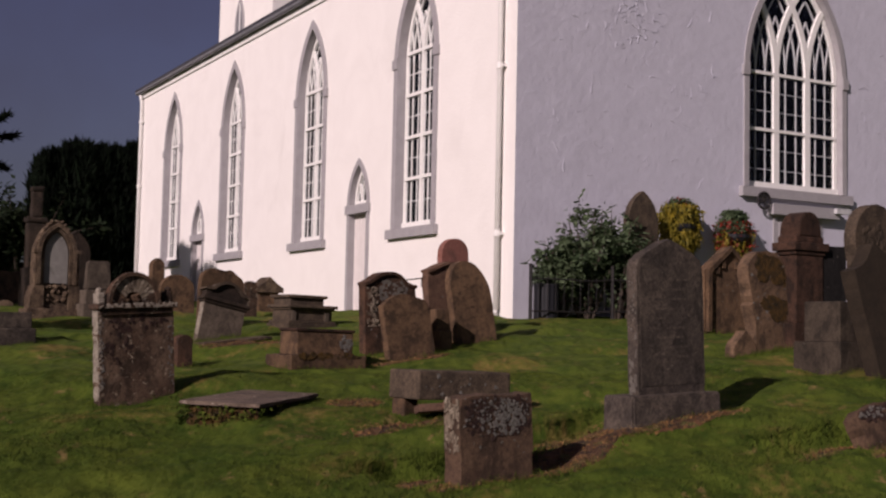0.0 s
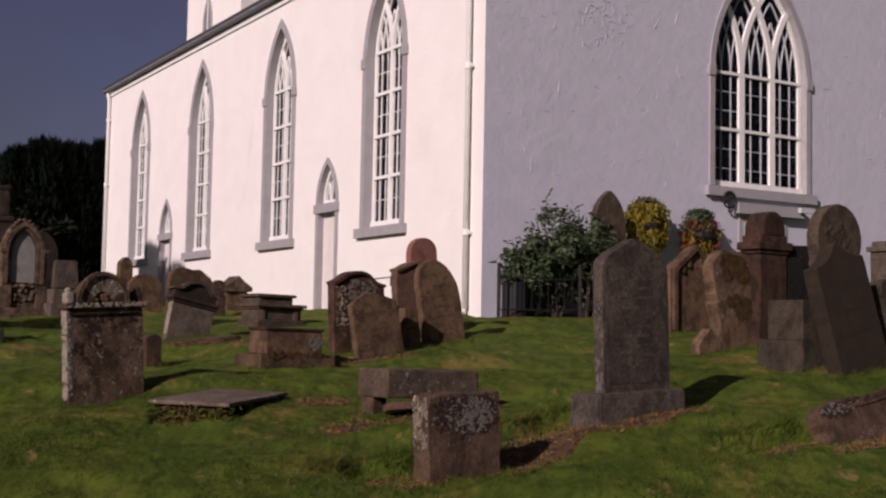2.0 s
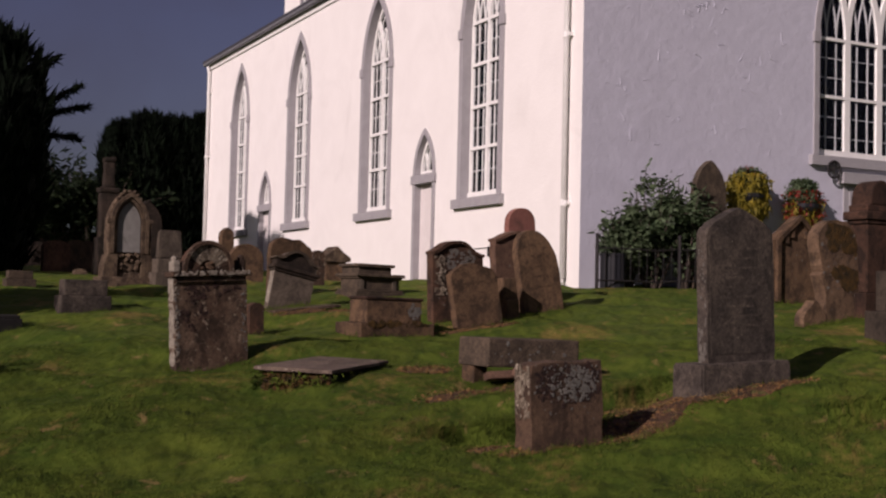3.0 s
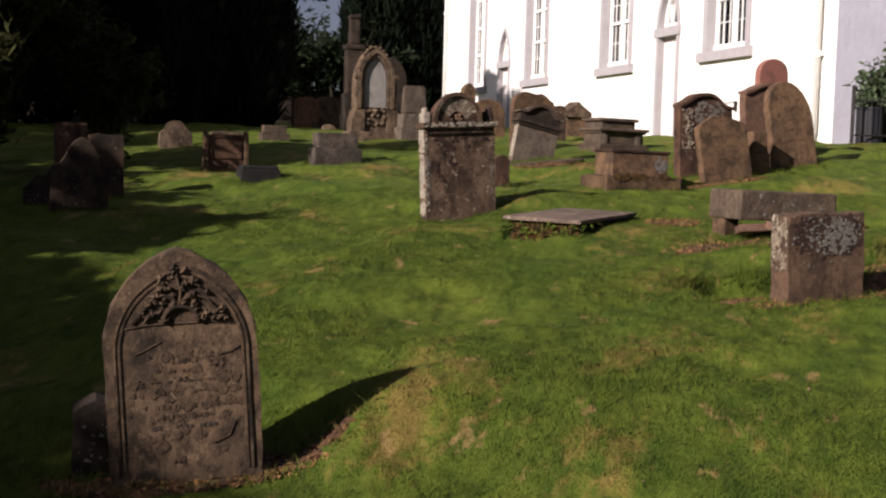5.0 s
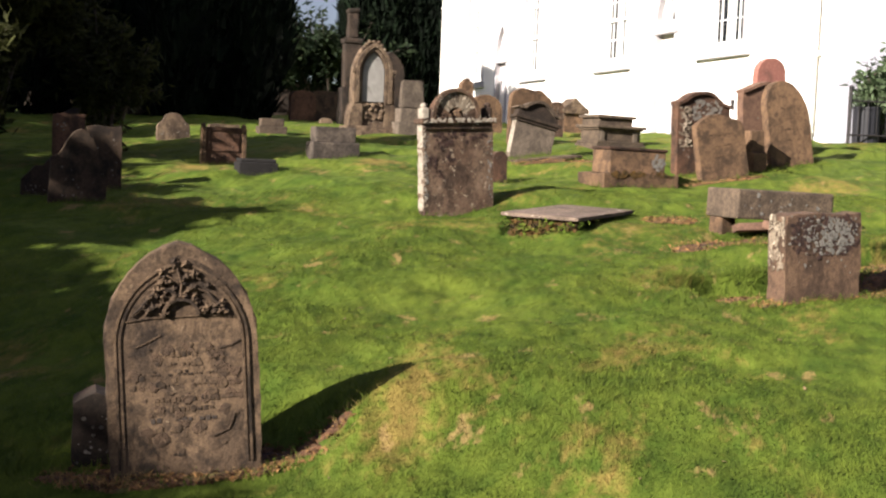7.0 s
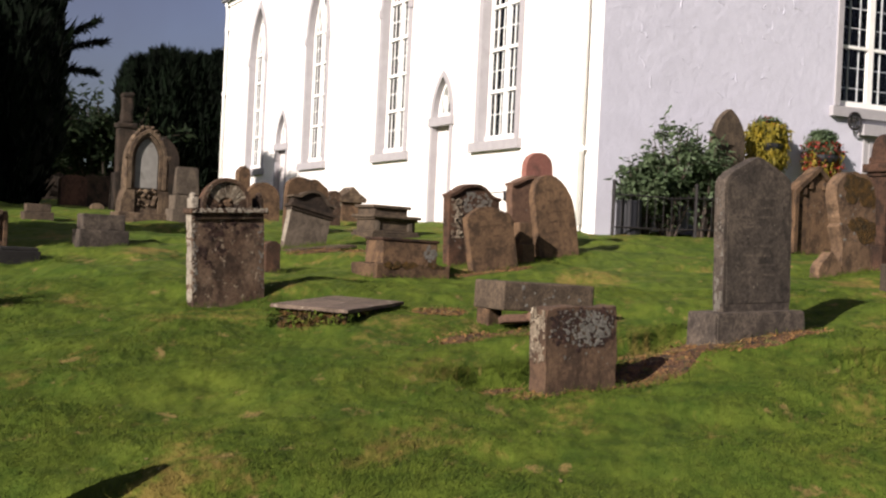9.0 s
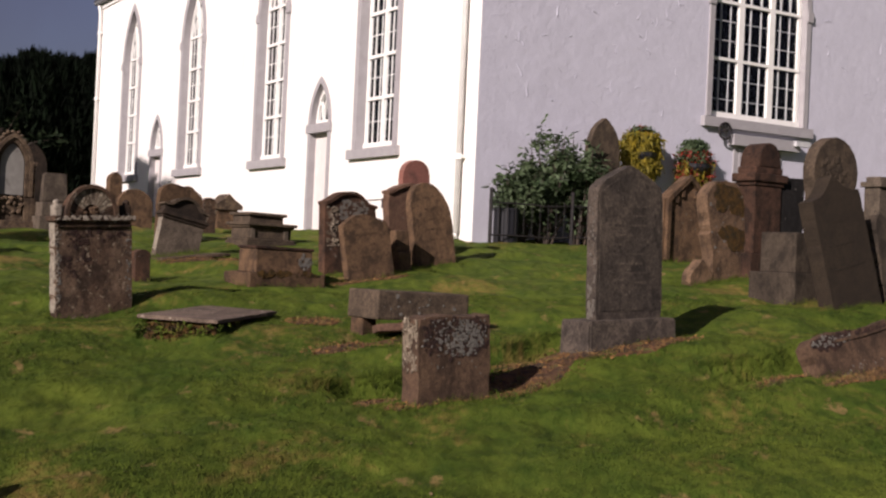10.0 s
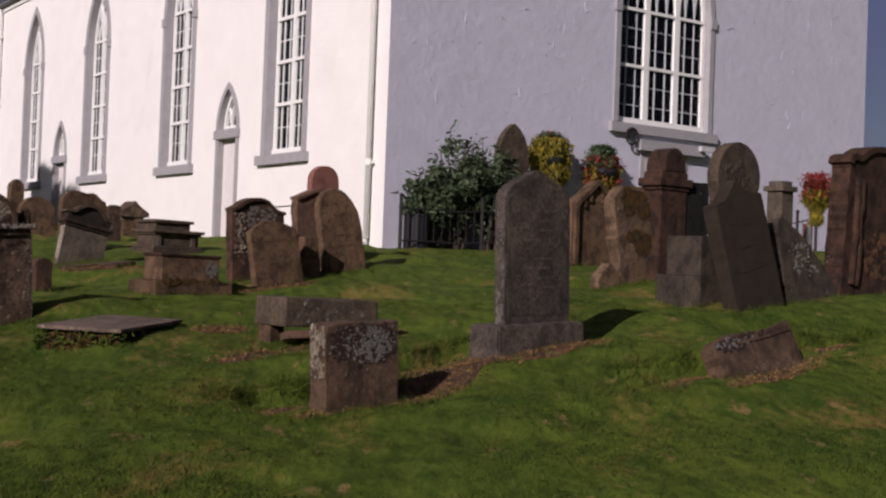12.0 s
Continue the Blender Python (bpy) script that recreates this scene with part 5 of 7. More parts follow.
def low_chest(x, y):
    tm = thing("chest_tomb", Matrix.Translation((x, y, seat_z(x, y) - 0.03)) @ pose(0, 0, 0, 0, 1, 5), "low sandstone chest tomb on a cracked plinth", "tomb")
    for nm, x0, x1, d0, d1, z0, z1, mat in (("plinth", -0.38, 0.54, -0.08, 0.52, -0.25, 0.13, "brown_sandstone"), ("body", -0.27, 0.42, 0.02, 0.42, 0.13, 0.38, "brown_sandstone"), ("top", -0.285, 0.435, 0.005, 0.435, 0.38, 0.415, "dark_red")):
        bm = bmesh.new()
        box(bm, x0, x1, d0, d1, z0, z1, 0.016)
        if nm == "plinth":
            bmesh.ops.subdivide_edges(bm, edges=[e for e in bm.edges if e.calc_length() > 0.4], cuts=7, use_grid_fill=True)
            for v in bm.verts:
                v.co += Vector(noise.noise_vector(v.co * 7)) * 0.022
        part(nm, bm, mat, tm)
    crust(tm, [(0.0, 0.5, 0.10, 0.16), (-0.3, 0.1, 0.09, 0.14)], 60, 131, 0.03, -0.085, "moss", True)
    crust(tm, [(0.26, 0.40, 0.18, 0.36)], 40, 132, 0.022, 0.018, "lichen", True)


low_chest(5.47, 12.3)


# small stone pedestal with a gabled cap
def gabled_pedestal(x, y):
    p = thing("pedestal", stone_pose(x, y), "sandstone pedestal with a gabled cap near the church wall", "pedestal")
    bm = bmesh.new()
    box(bm, -0.20, 0.20, 0, 0.4, -0.2, 0.36, 0.01)
    part("shaft", bm, "brown_sandstone", p)
    bm = bmesh.new()
    prism(bm, [(-0.27, 0.36), (-0.27, 0.44), (-0.12, 0.54), (0, 0.65), (0.12, 0.54), (0.27, 0.44), (0.27, 0.36)], -0.06, 0.46)
    part("cap", bm, "pale_stone", p)


gabled_pedestal(8.67, 21.9)

SLANTED = ((-0.5, 0.10), (-0.36, 0.05), (-0.16, 0.0), (0.0, 0.0), (0.16, 0.03), (0.34, 0.075), (0.46, 0.11), (0.5, 0.15))
headstone("gravestone", 6.80, 12.66, 0.60, 0.72, 0.11, SLANTED, "brown_sandstone", "plain brown gravestone leaning on a carved one", side=-8, back=5, lines=3)
CURVED = ((-0.5, 0.13), (-0.44, 0.115), (-0.35, 0.085), (-0.28, 0.05), (-0.2, 0.02), (-0.1, 0.003), (0.0, 0.0), (0.1, 0.012), (0.18, 0.04), (0.25, 0.085), (0.31, 0.125), (0.40, 0.15), (0.5, 0.165))
scrolled = headstone("gravestone", 6.76, 13.14, 0.68, 0.93, 0.14, CURVED, "red_sandstone", "lichen-mottled gravestone with carved scrolls and a curved moulded head", rise=0.26, side=-2, rim=0.035, wear=0.006)
crust(scrolled, [(-0.32, -0.16, 0.30, 0.76)], 60, 97, 0.024, -0.002, "lichen_flute")
crust(scrolled, [(-0.15, 0.25, 0.6, 0.84)], 60, 98, 0.03, -0.002, "side_lichen")
for k, (u, z, r) in enumerate(((-0.24, 0.72, 0.05), (-0.22, 0.60, 0.04), (-0.25, 0.50, 0.045), (-0.22, 0.38, 0.04))):
    bm = bmesh.new()
    tube(bm, [(u + r * (1 - 0.09 * i) * math.cos(0.8 * i * (-1) ** k), -0.008, z + r * (1 - 0.09 * i) * math.sin(0.8 * i * (-1) ** k)) for i in range(10)], 0.013, 6, 0.008)
    part("carved_scroll", bm, "lichen_flute", scrolled)
ROUNDED = ((-0.5, 0.30), (-0.48, 0.20), (-0.42, 0.10), (-0.32, 0.03), (-0.18, 0.0), (-0.05, 0.005), (0.08, 0.03), (0.20, 0.08), (0.32, 0.16), (0.42, 0.27), (0.48, 0.40), (0.5, 0.52))
headstone("gravestone", 8.05, 13.3, 0.58, 1.03, 0.12, ROUNDED, "brown_sandstone", "round-topped brown gravestone leaning sideways", side=-7, back=4, lines=4, rise=0.5)
UPSWEPT = ((-0.5, 0.10), (-0.40, 0.085), (-0.25, 0.04), (-0.1, 0.01), (0.0, 0.0), (0.15, 0.02), (0.3, 0.06), (0.5, 0.14))
headstone("gravestone", 7.86, 13.62, 0.64, 1.02, 0.13, UPSWEPT, "pink_sandstone", "pinkish gravestone with a moulded curved top behind a leaning stone", side=-3, rim=0.035)
foot = thing("footstone", stone_pose(7.41, 12.96, 4, -3, 0), "short stepped brown footstone beside leaning gravestones", "gravestone", "gravestones in the churchyard")
for nm, d, z0, z1 in (("base", 0.34, -0.2, 0.24), ("post", 0.20, 0.24, 0.50)):
    bm = bmesh.new()
    box(bm, -0.09, 0.09, 0.0 if nm == "base" else 0.06, d, z0, z1, 0.012)
    part(nm, bm, "brown_sandstone", foot)
headstone("gravestone", 8.37, 14.4, 0.42, 1.25, 0.11, "round", "red_granite", "polished red granite gravestone with a round top", rise=0.2, side=-1.5, lines=3)

# group before the gable
gabled = headstone("gravestone", 11.45, 12.5, 0.86, 1.14, 0.14, "gable", "brown_sandstone", "brown gabled gravestone with a raised stepped coping", rise=0.34)
bm = bmesh.new()
bar(bm, [(-0.40, 0.0), (-0.40, 0.80), (0, 1.11), (0.40, 0.80), (0.40, 0.0)], 0.06, -0.05, 0.01, lambda u, d, z: (u, d, z))
part("coping", bm, "brown_sandstone", gabled)
for u, zz in ((-0.24, 0.86), (-0.13, 0.94), (0.13, 0.94), (0.24, 0.86)):
    bm = bmesh.new()
    box(bm, u - 0.03, u + 0.03, -0.035, 0.004, zz - 0.10, zz, 0.006)
    part("bracket", bm, "brown_sandstone", gabled)
EATEN = ((-0.40, 0.86), (-0.42, 0.74), (-0.47, 0.64), (-0.42, 0.58), (-0.46, 0.52), (-0.44, 0.44), (-0.49, 0.36), (-0.50, 0.26), (-0.46, 0.14), (-0.36, 0.05), (-0.2, 0.0), (0.0, 0.0), (0.2, 0.02), (0.34, 0.08), (0.43, 0.20), (0.44, 0.36), (0.50, 0.55), (0.58, 0.80))
mossy = headstone("gravestone", 10.47, 10.68, 0.66, 1.15, 0.17, EATEN, "moss_stone", "eroded gravestone patched with yellow-brown moss", wear=0.012, back=3, side=-2)
crust(mossy, [(-0.22, 0.10, 0.90, 1.12), (-0.12, 0.26, 0.82, 1.08), (0.02, 0.28, 0.76, 0.94), (-0.2, 0.0, 0.80, 0.95)], 420, 81, 0.030, -0.004, "moss", True)
crust(mossy, [(-0.16, 0.20, 0.46, 0.62), (0.02, 0.32, 0.40, 0.58), (-0.02, 0.24, 0.34, 0.48)], 330, 82, 0.030, -0.004, "moss", True)
crust(mossy, [(-0.3, 0.3, 0.2, 1.0)], 20, 83, 0.02)
headstone("gravestone", 9.98, 10.62, 0.36, 0.30, 0.14, "peak", "moss_stone", "broken triangular stone fragment", rise=0.2, wear=0.01)


def domed_pedestal(x, y):
    p = thing("pedestal", stone_pose(x, y, 3), "dark brown sandstone pedestal with a moulded cornice and domed top", "pedestal")
    for nm, hw, z0, z1 in (("base", 0.31, -0.2, 0.3), ("shaft", 0.235, 0.3, 1.10), ("neck_moulding", 0.26, 1.10, 1.15), ("cornice", 0.30, 1.15, 1.25), ("cap_step", 0.24, 1.25, 1.33)):
        bm = bmesh.new()
        box(bm, -hw, hw, 0.25 - hw * 0.6, 0.25 + hw * 0.6, z0, z1, 0.018)
        part(nm, bm, "dark_red", p)
    bm = bmesh.new()
    part("dome", slab_mesh(outline_dome(), 0.10, 0.40, 0.02), "dark_red", p)


def outline_dome():
    n = 12
    return [(-0.20 * math.cos(math.pi * i / n), 1.32 + 0.30 * math.sin(math.pi * i / n) ** 0.8) for i in range(n + 1)]


domed_pedestal(10.98, 10.5)


def stepped_block(name, x, y, tiers, mat, label, yaw=3):
    p = thing(name, stone_pose(x, y, yaw), label, "grave monument")
    for i, (w, d, z0, z1) in enumerate(tiers):
        bm = bmesh.new()
        box(bm, -w / 2, w / 2, (tiers[0][1] - d) / 2, (tiers[0][1] + d) / 2, z0, z1, 0.012)
        part("base" if i == 0 else "block", bm, mat, p)
    return p


stepped_block("monument_base", 9.58, 8.60, ((0.60, 0.58, -0.2, 0.34), (0.44, 0.44, 0.34, 0.74)), "block_stone", "dark grey granite pedestal of two steps", yaw=4)
disc = headstone("gravestone", 10.57, 9.25, 0.70, 1.67, 0.15, "disc", "granite", "grey gravestone with a round disc-shaped carved head", rise=0.3)
headstone("gravestone", 9.81, 8.22, 0.68, 1.38, 0.17, "ogee", "plain_dark", "large dark gravestone with an ogee top leaning to one side", rise=0.24, side=-13, back=7, lines=3)
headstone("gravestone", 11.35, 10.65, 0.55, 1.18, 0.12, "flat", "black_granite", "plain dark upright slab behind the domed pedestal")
WEDGE = ((-0.5, 0.05), (-0.42, 0.0), (-0.30, 0.05), (-0.18, 0.13), (-0.05, 0.20), (0.08, 0.31), (0.2, 0.42), (0.34, 0.56), (0.44, 0.66), (0.5, 0.76))
wedge = headstone("gravestone", 10.86, 8.45, 0.86, 0.86, 0.22, WEDGE, "block_stone", "broken lichen-crusted gravestone slumped against a leaning one", wear=0.02, back=10)
crust(wedge, [(-0.3, 0.2, 0.2, 0.6)], 50, 58, 0.022, -0.003, "lichen", True)


rnd = random.Random(19)
bm = bmesh.new()
for i in range(26):
    a, q = rnd.uniform(0, math.pi), 0.24 * math.sqrt(rnd.random())
    bmesh.ops.create_icosphere(bm, subdivisions=1, radius=1, matrix=Matrix.Translation((q * math.cos(a) - 0.05, 0.004, 1.22 + q * math.sin(a))) @ Matrix.Diagonal((rnd.uniform(0.03, 0.07), 0.014, rnd.uniform(0.03, 0.06), 1)))
tagged(part("worn_carving", bm, "granite", disc), kind="stuff")


def big_monument(x, y):
    """Broad stone with a swept head, a worn moulded edge and eroded side shafts."""
    head = ((-0.5, 0.26), (-0.49, 0.20), (-0.45, 0.17), (-0.40, 0.18), (-0.35, 0.16), (-0.29, 0.09), (-0.21, 0.03), (-0.10, 0.0), (0.10, 0.0), (0.21, 0.03), (0.29, 0.09), (0.35, 0.16), (0.40, 0.18), (0.45, 0.17), (0.49, 0.20), (0.5, 0.26))
    st = headstone("gravestone", x, y, 1.36, 1.66, 0.24, head, "dark_red", "large weathered dark brown monument with a moulded curved head", side=5, wear=0.015, rim=0.07)
    rnd = random.Random(73)
    for s in (-1, 1):
        for u in (0.60, 0.50):
            bm = bmesh.new()
            tube(bm, [(s * u + rnd.uniform(-0.012, 0.012), -0.012 + rnd.uniform(-0.012, 0.012), 0.05 + 0.11 * k) for k in range(12)], 0.042, 8)
            part("side_shaft", bm, "dark_red", st)
    crust(st, [(-0.4, 0.4, 0.15, 0.7)], 60, 74, 0.05, -0.003, "soil", True)


big_monument(12.52, 8.84)
headstone("gravestone", 13.04, 16.30, 0.64, 2.08, 0.12, "gothic", "granite", "tall dark pointed gravestone behind a shrub by the church wall", rise=0.55)
stepped_block("pedestal", 15.48, 12.5, ((0.42, 0.42, -0.2, 0.25), (0.29, 0.28, 0.25, 1.10), (0.38, 0.37, 1.10, 1.18), (0.26, 0.25, 1.18, 1.26)), "grey_stone", "grey stone pedestal with a capped top")

# stones up the slope towards the trees
def panel_monument(x, y):
    st = thing("gravestone", stone_pose(x, y, 3, 0), "ornate gothic monument with a white marble panel", "gravestone", "gravestones in the churchyard")
    to = lambda u, d, z: (u, d, z)
    head = ((-0.5, 0.62), (-0.5, 0.50), (-0.47, 0.40), (-0.40, 0.27), (-0.30, 0.15), (-0.18, 0.07), (-0.07, 0.02), (0.0, 0.0), (0.07, 0.02), (0.18, 0.07), (0.30, 0.15), (0.40, 0.27), (0.47, 0.40), (0.5, 0.50), (0.5, 0.62))
    part("slab", slab_mesh(worn(outline(head, 0.66, 1.52), 0.05, 0.007, 61), 0.05, 0.27, 0.012), "pale_stone", st)
    bm = bmesh.new()
    prism(bm, [(-0.18, 0.52)] + arch_points(0.36, 0.98, 0.34, 8) + [(0.18, 0.52)], 0.02, 0.055)
    part("marble_panel", bm, "marble", st, "white marble panel")
    rnd = random.Random(3)
    for width, depth, w, sp, ri in ((0.05, -0.02, 0.44, 0.99, 0.38), (0.055, -0.045, 0.56, 0.99, 0.45)):
        bm = bmesh.new()
        bar(bm, [(-w / 2, 0.5)] + arch_points(w, sp, ri, 9) + [(w / 2, 0.5)], width, depth, 0.06, to)
        part("arch_moulding", bm, "pale_stone", st)
    for s in (-1, 1):
        bm = bmesh.new()
        tube(bm, [(s * 0.325, 0.0, 0.42), (s * 0.325, 0.0, 0.98)], 0.032, 10)
        part("colonnette", bm, "pale_stone", st)
        bm = bmesh.new()
        box(bm, s * 0.325 - 0.05, s * 0.325 + 0.05, -0.05, 0.08, 0.98, 1.05, 0.014)
        part("capital", bm, "pale_stone", st)
        for k in range(5):
            f = 0.15 + 0.17 * k
            u, z = s * (0.33 - 0.30 * f), 1.06 + 0.45 * math.sin(f * math.pi / 2)
            bm = bmesh.new()
            bmesh.ops.create_icosphere(bm, subdivisions=1, radius=1, matrix=Matrix.Translation((u, 0.06, z)) @ Matrix.Diagonal((0.035, 0.06, rnd.uniform(0.025, 0.04), 1)))
            part("crocket", bm, "pale_stone", st)
        bm = bmesh.new()
        prism(bm, [(s * 0.19, 0.1), (s * 0.40, 0.1), (s * 0.40, 0.30), (s * 0.345, 0.48), (s * 0.19, 0.48)], -0.05, 0.30)
        part("base", bm, "pale_stone", st)
    bm = bmesh.new()
    box(bm, -0.20, 0.20, 0.0, 0.28, 0.1, 0.46, 0.02)
    part("base", bm, "pale_stone", st)
    for x0, x1, y0, y1, z0, z1 in ((-0.46, 0.46, -0.12, 0.40, 0.0, 0.12), (-0.52, 0.62, -0.26, 0.46, -0.25, 0.02)):
        bm = bmesh.new()
        box(bm, x0, x1, y0, y1, z0, z1, 0.02)
        part("step", bm, "pale_stone", st)
    for k in range(20):
        bm = bmesh.new()
        q = rnd.uniform(0.025, 0.05)
        bmesh.ops.create_icosphere(bm, subdivisions=1, radius=1, matrix=Matrix.Translation((rnd.uniform(-0.17, 0.17), -0.01, rnd.uniform(0.24, 0.5))) @ pose(0, 0, 0, rnd.uniform(0, 90), rnd.uniform(0, 90), 0) @ Matrix.Diagonal((q, q * 0.6, q * 1.3, 1)))
        part("carved_boss", bm, "pale_stone", st)


panel_monument(4.35, 20.0)
headstone("gravestone", 4.85, 20.9, 0.50, 1.35, 0.2, "gothic", "dark_stone", "dark gothic stone behind a marble-panelled monument", rise=0.4)
three = stepped_block("monument_base", 4.97, 19.6, ((0.56, 0.46, -0.2, 0.20), (0.46, 0.36, 0.20, 0.42)), "grey_stone", "pale grey granite gravestone of three stepped blocks")
bm = bmesh.new()
box(bm, -0.20, 0.20, 0.12, 0.34, 0.42, 0.88)
for v in bm.verts:
    if v.co.z > 0.8:
        v.co.x *= 0.86
        v.co.y = 0.23 + (v.co.y - 0.23) * 0.8
bmesh.ops.bevel(bm, geom=list(bm.edges), offset=0.022, segments=2, affect="EDGES")
part("block", bm, "grey_stone", three)


def urn_pillar(x, y):
    p = thing("pillar_monument", stone_pose(x, y), "old sandstone pillar monument topped with a sprig of leaves", "monument")
    for nm, hw, z0, z1 in (("base", 0.22, -0.2, 0.75), ("die", 0.17, 0.75, 1.60), ("ledge", 0.195, 1.60, 1.70), ("shaft", 0.105, 1.70, 2.20), ("cap", 0.125, 2.20, 2.28)):
        bm = bmesh.new()
        box(bm, -hw, hw, -hw, hw, z0, z1, 0.03)
        bmesh.ops.subdivide_edges(bm, edges=bm.edges[:], cuts=2, use_grid_fill=True)
        for v in bm.verts:
            v.co += Vector(noise.noise_vector(v.co * 6)) * 0.022
        part(nm, bm, "dark_stone", p)
    rnd = np.random.default_rng(4)
    q = np.stack([rnd.normal(scale=0.05, size=60), rnd.normal(scale=0.05, size=60), 2.28 + 0.55 * rnd.random(60)], 1)
    dd = rnd.normal(size=(60, 3)) + np.array([0, 0, 1.2])
    dd /= np.linalg.norm(dd, axis=1, keepdims=True)
    s = np.cross(dd, np.array([0.3, 0.8, 0.1]))
    tagged(tris("sprig", np.stack([q - s * 0.025, q + s * 0.025, q + dd * 0.14], 1), "yew", p), kind="stuff")
    return p


urn_pillar(4.85, 24.2)
stepped_block("monument_base", 2.82, 15.25, ((0.60, 0.40, -0.2, 0.21), (0.51, 0.33, 0.21, 0.40)), "grey_granite", "low grey granite block on a stepped base")
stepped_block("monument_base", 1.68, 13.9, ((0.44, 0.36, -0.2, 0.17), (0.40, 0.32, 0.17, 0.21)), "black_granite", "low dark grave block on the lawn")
stepped_block("monument_base", 2.64, 19.4, ((0.44, 0.3, -0.2, 0.18), (0.36, 0.22, 0.18, 0.30)), "granite", "small brown stepped grave block")
square = headstone("gravestone", 1.46, 15.5, 0.48, 0.44, 0.13, "flat", "red_sandstone", "square red sandstone gravestone with side posts", panel=True)
for s in (-1, 1):
    bm = bmesh.new()
    box(bm, s * 0.25 - 0.028, s * 0.25 + 0.028, -0.03, 0.10, -0.1, 0.43, 0.012)
    bmesh.ops.create_icosphere(bm, subdivisions=2, radius=0.034, matrix=Matrix.Translation((s * 0.25, 0.035, 0.45)))
    part("side_post", bm, "brown_sandstone", square)
LOBED = ((-0.5, 0.20), (-0.44, 0.15), (-0.36, 0.15), (-0.28, 0.10), (-0.24, 0.04), (-0.12, 0.01), (0.0, 0.0), (0.12, 0.01), (0.24, 0.04), (0.28, 0.10), (0.36, 0.15), (0.44, 0.15), (0.5, 0.20))
headstone("gravestone", 1.06, 18.5, 0.48, 0.40, 0.12, LOBED, "pale_stone", "small scroll-topped gravestone with pale lichen", rise=0.22)
headstone("gravestone", 1.95, 19.9, 0.5, 0.2, 0.2, "flat", "pale_stone", "low pale stone lying fallen on grass", wear=0.01)
headstone("gravestone", 4.2, 23.2, 0.24, 0.2, 0.12, "round", "pale_stone", "tiny pale footstone on the lawn", rise=0.06)
headstone("gravestone", 0.0, 13.25, 0.36, 0.62, 0.14, "flat", "shaded_stone", "dark shaded gravestone with a straight top", yaw=-4)
headstone("gravestone", -0.26, 11.85, 0.52, 0.74, 0.15, "scroll", "shaded_stone", "dark shaded gravestone with a peaked top", rise=0.3, side=3)
headstone("gravestone", -0.62, 13.0, 0.36, 0.42, 0.14, "broken", "shaded_stone", "broken dark gravestone in the shade", rise=0.2)
headstone("gravestone", -0.36, 14.56, 0.36, 0.62, 0.12, "flat", "red_sandstone", "dull red stone half hidden by shrubs", rise=0.08)
headstone("gravestone", 4.30, 26.4, 0.55, 0.72, 0.2, "round", "dark_red", "brown gravestone in the shade of the yew", rise=0.12)
headstone("gravestone", 4.85, 26.6, 0.62, 0.66, 0.3, "flat", "shaded_stone", "dark broad gravestone under the trees")


# ---- trees and shrubs ----
def yew(x, y, columns, label, seed, count=26000, height=7.0, name="yew_tree"):
    """An upright yew of several merged columns: (dx, dy, radius, height)."""
    rng = np.random.default_rng(seed)
    t = thing(name, Matrix.Translation((x, y, gz(x, y))), label, "tree")
    bm = bmesh.new()
    for dx, dy, r, h in columns:
        tube(bm, [(dx * 0.4, dy * 0.4, -0.2), (dx * 0.8, dy * 0.8, 0.8), (dx, dy, h * 0.7)], 0.22, 8, 0.05)
    part("trunk", bm, "bark", t)
    out = []
    tot = sum(r * h for _, _, r, h in columns)
    for dx, dy, r, h in columns:
        n = int(count * r * h / tot)
        f = rng.uniform(0, 1, n) ** 0.85
        prof = np.minimum(1.0, 0.55 + 1.6 * f) * np.sqrt(np.clip(1 - np.clip((f - 0.72) / 0.28, 0, 1) ** 2.2, 0.0, 1))
        a = rng.uniform(0, math.tau, n)
        lob = 1 + 0.10 * np.sin(5 * a + dx * 3) + 0.06 * np.sin(11 * a + 2 * f * 9)
        rr = r * prof * lob * np.where(rng.random(n) < 0.8, rng.uniform(0.86, 1.05, n), rng.uniform(0.3, 0.9, n))
        p = np.stack([dx + rr * np.cos(a), dy + rr * np.sin(a), f * h], 1)
        d = np.stack([0.35 * np.cos(a), 0.35 * np.sin(a), np.ones(n)], 1) + rng.normal(scale=0.28, size=(n, 3))
        d /= np.linalg.norm(d, axis=1, keepdims=True)
        out.append(leaf_tris(p, d, 0.42, 0.13, rng))
        # spiky leaders at the top
        k = int(30 * r)
        a = rng.uniform(0, math.tau, k)
        q = r * 0.75 * np.sqrt(rng.random(k))
        for ai, qi in zip(a, q):
            m = 45
            hh = h * (0.93 + 0.06 * rng.random()) + 0.1
            s = rng.random(m)
            c = np.stack([dx + qi * np.cos(ai) + rng.normal(scale=0.05, size=m), dy + qi * np.sin(ai) + rng.normal(scale=0.05, size=m), hh - 0.9 + s * 0.9], 1)
            dd = np.array([0, 0, 1.0]) + rng.normal(scale=0.22, size=(m, 3))
            out.append(leaf_tris(c, dd / np.linalg.norm(dd, axis=1, keepdims=True), 0.22, 0.08, rng))
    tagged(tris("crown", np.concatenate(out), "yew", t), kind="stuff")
    # solid near-black core of each column, for inner shade; no light shows through
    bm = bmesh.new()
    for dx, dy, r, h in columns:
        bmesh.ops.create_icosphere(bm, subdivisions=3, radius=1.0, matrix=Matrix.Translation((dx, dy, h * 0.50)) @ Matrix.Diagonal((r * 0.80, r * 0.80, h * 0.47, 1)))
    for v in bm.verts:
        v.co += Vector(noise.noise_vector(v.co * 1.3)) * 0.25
    part("shade_core", bm, "yew", t)
    return t


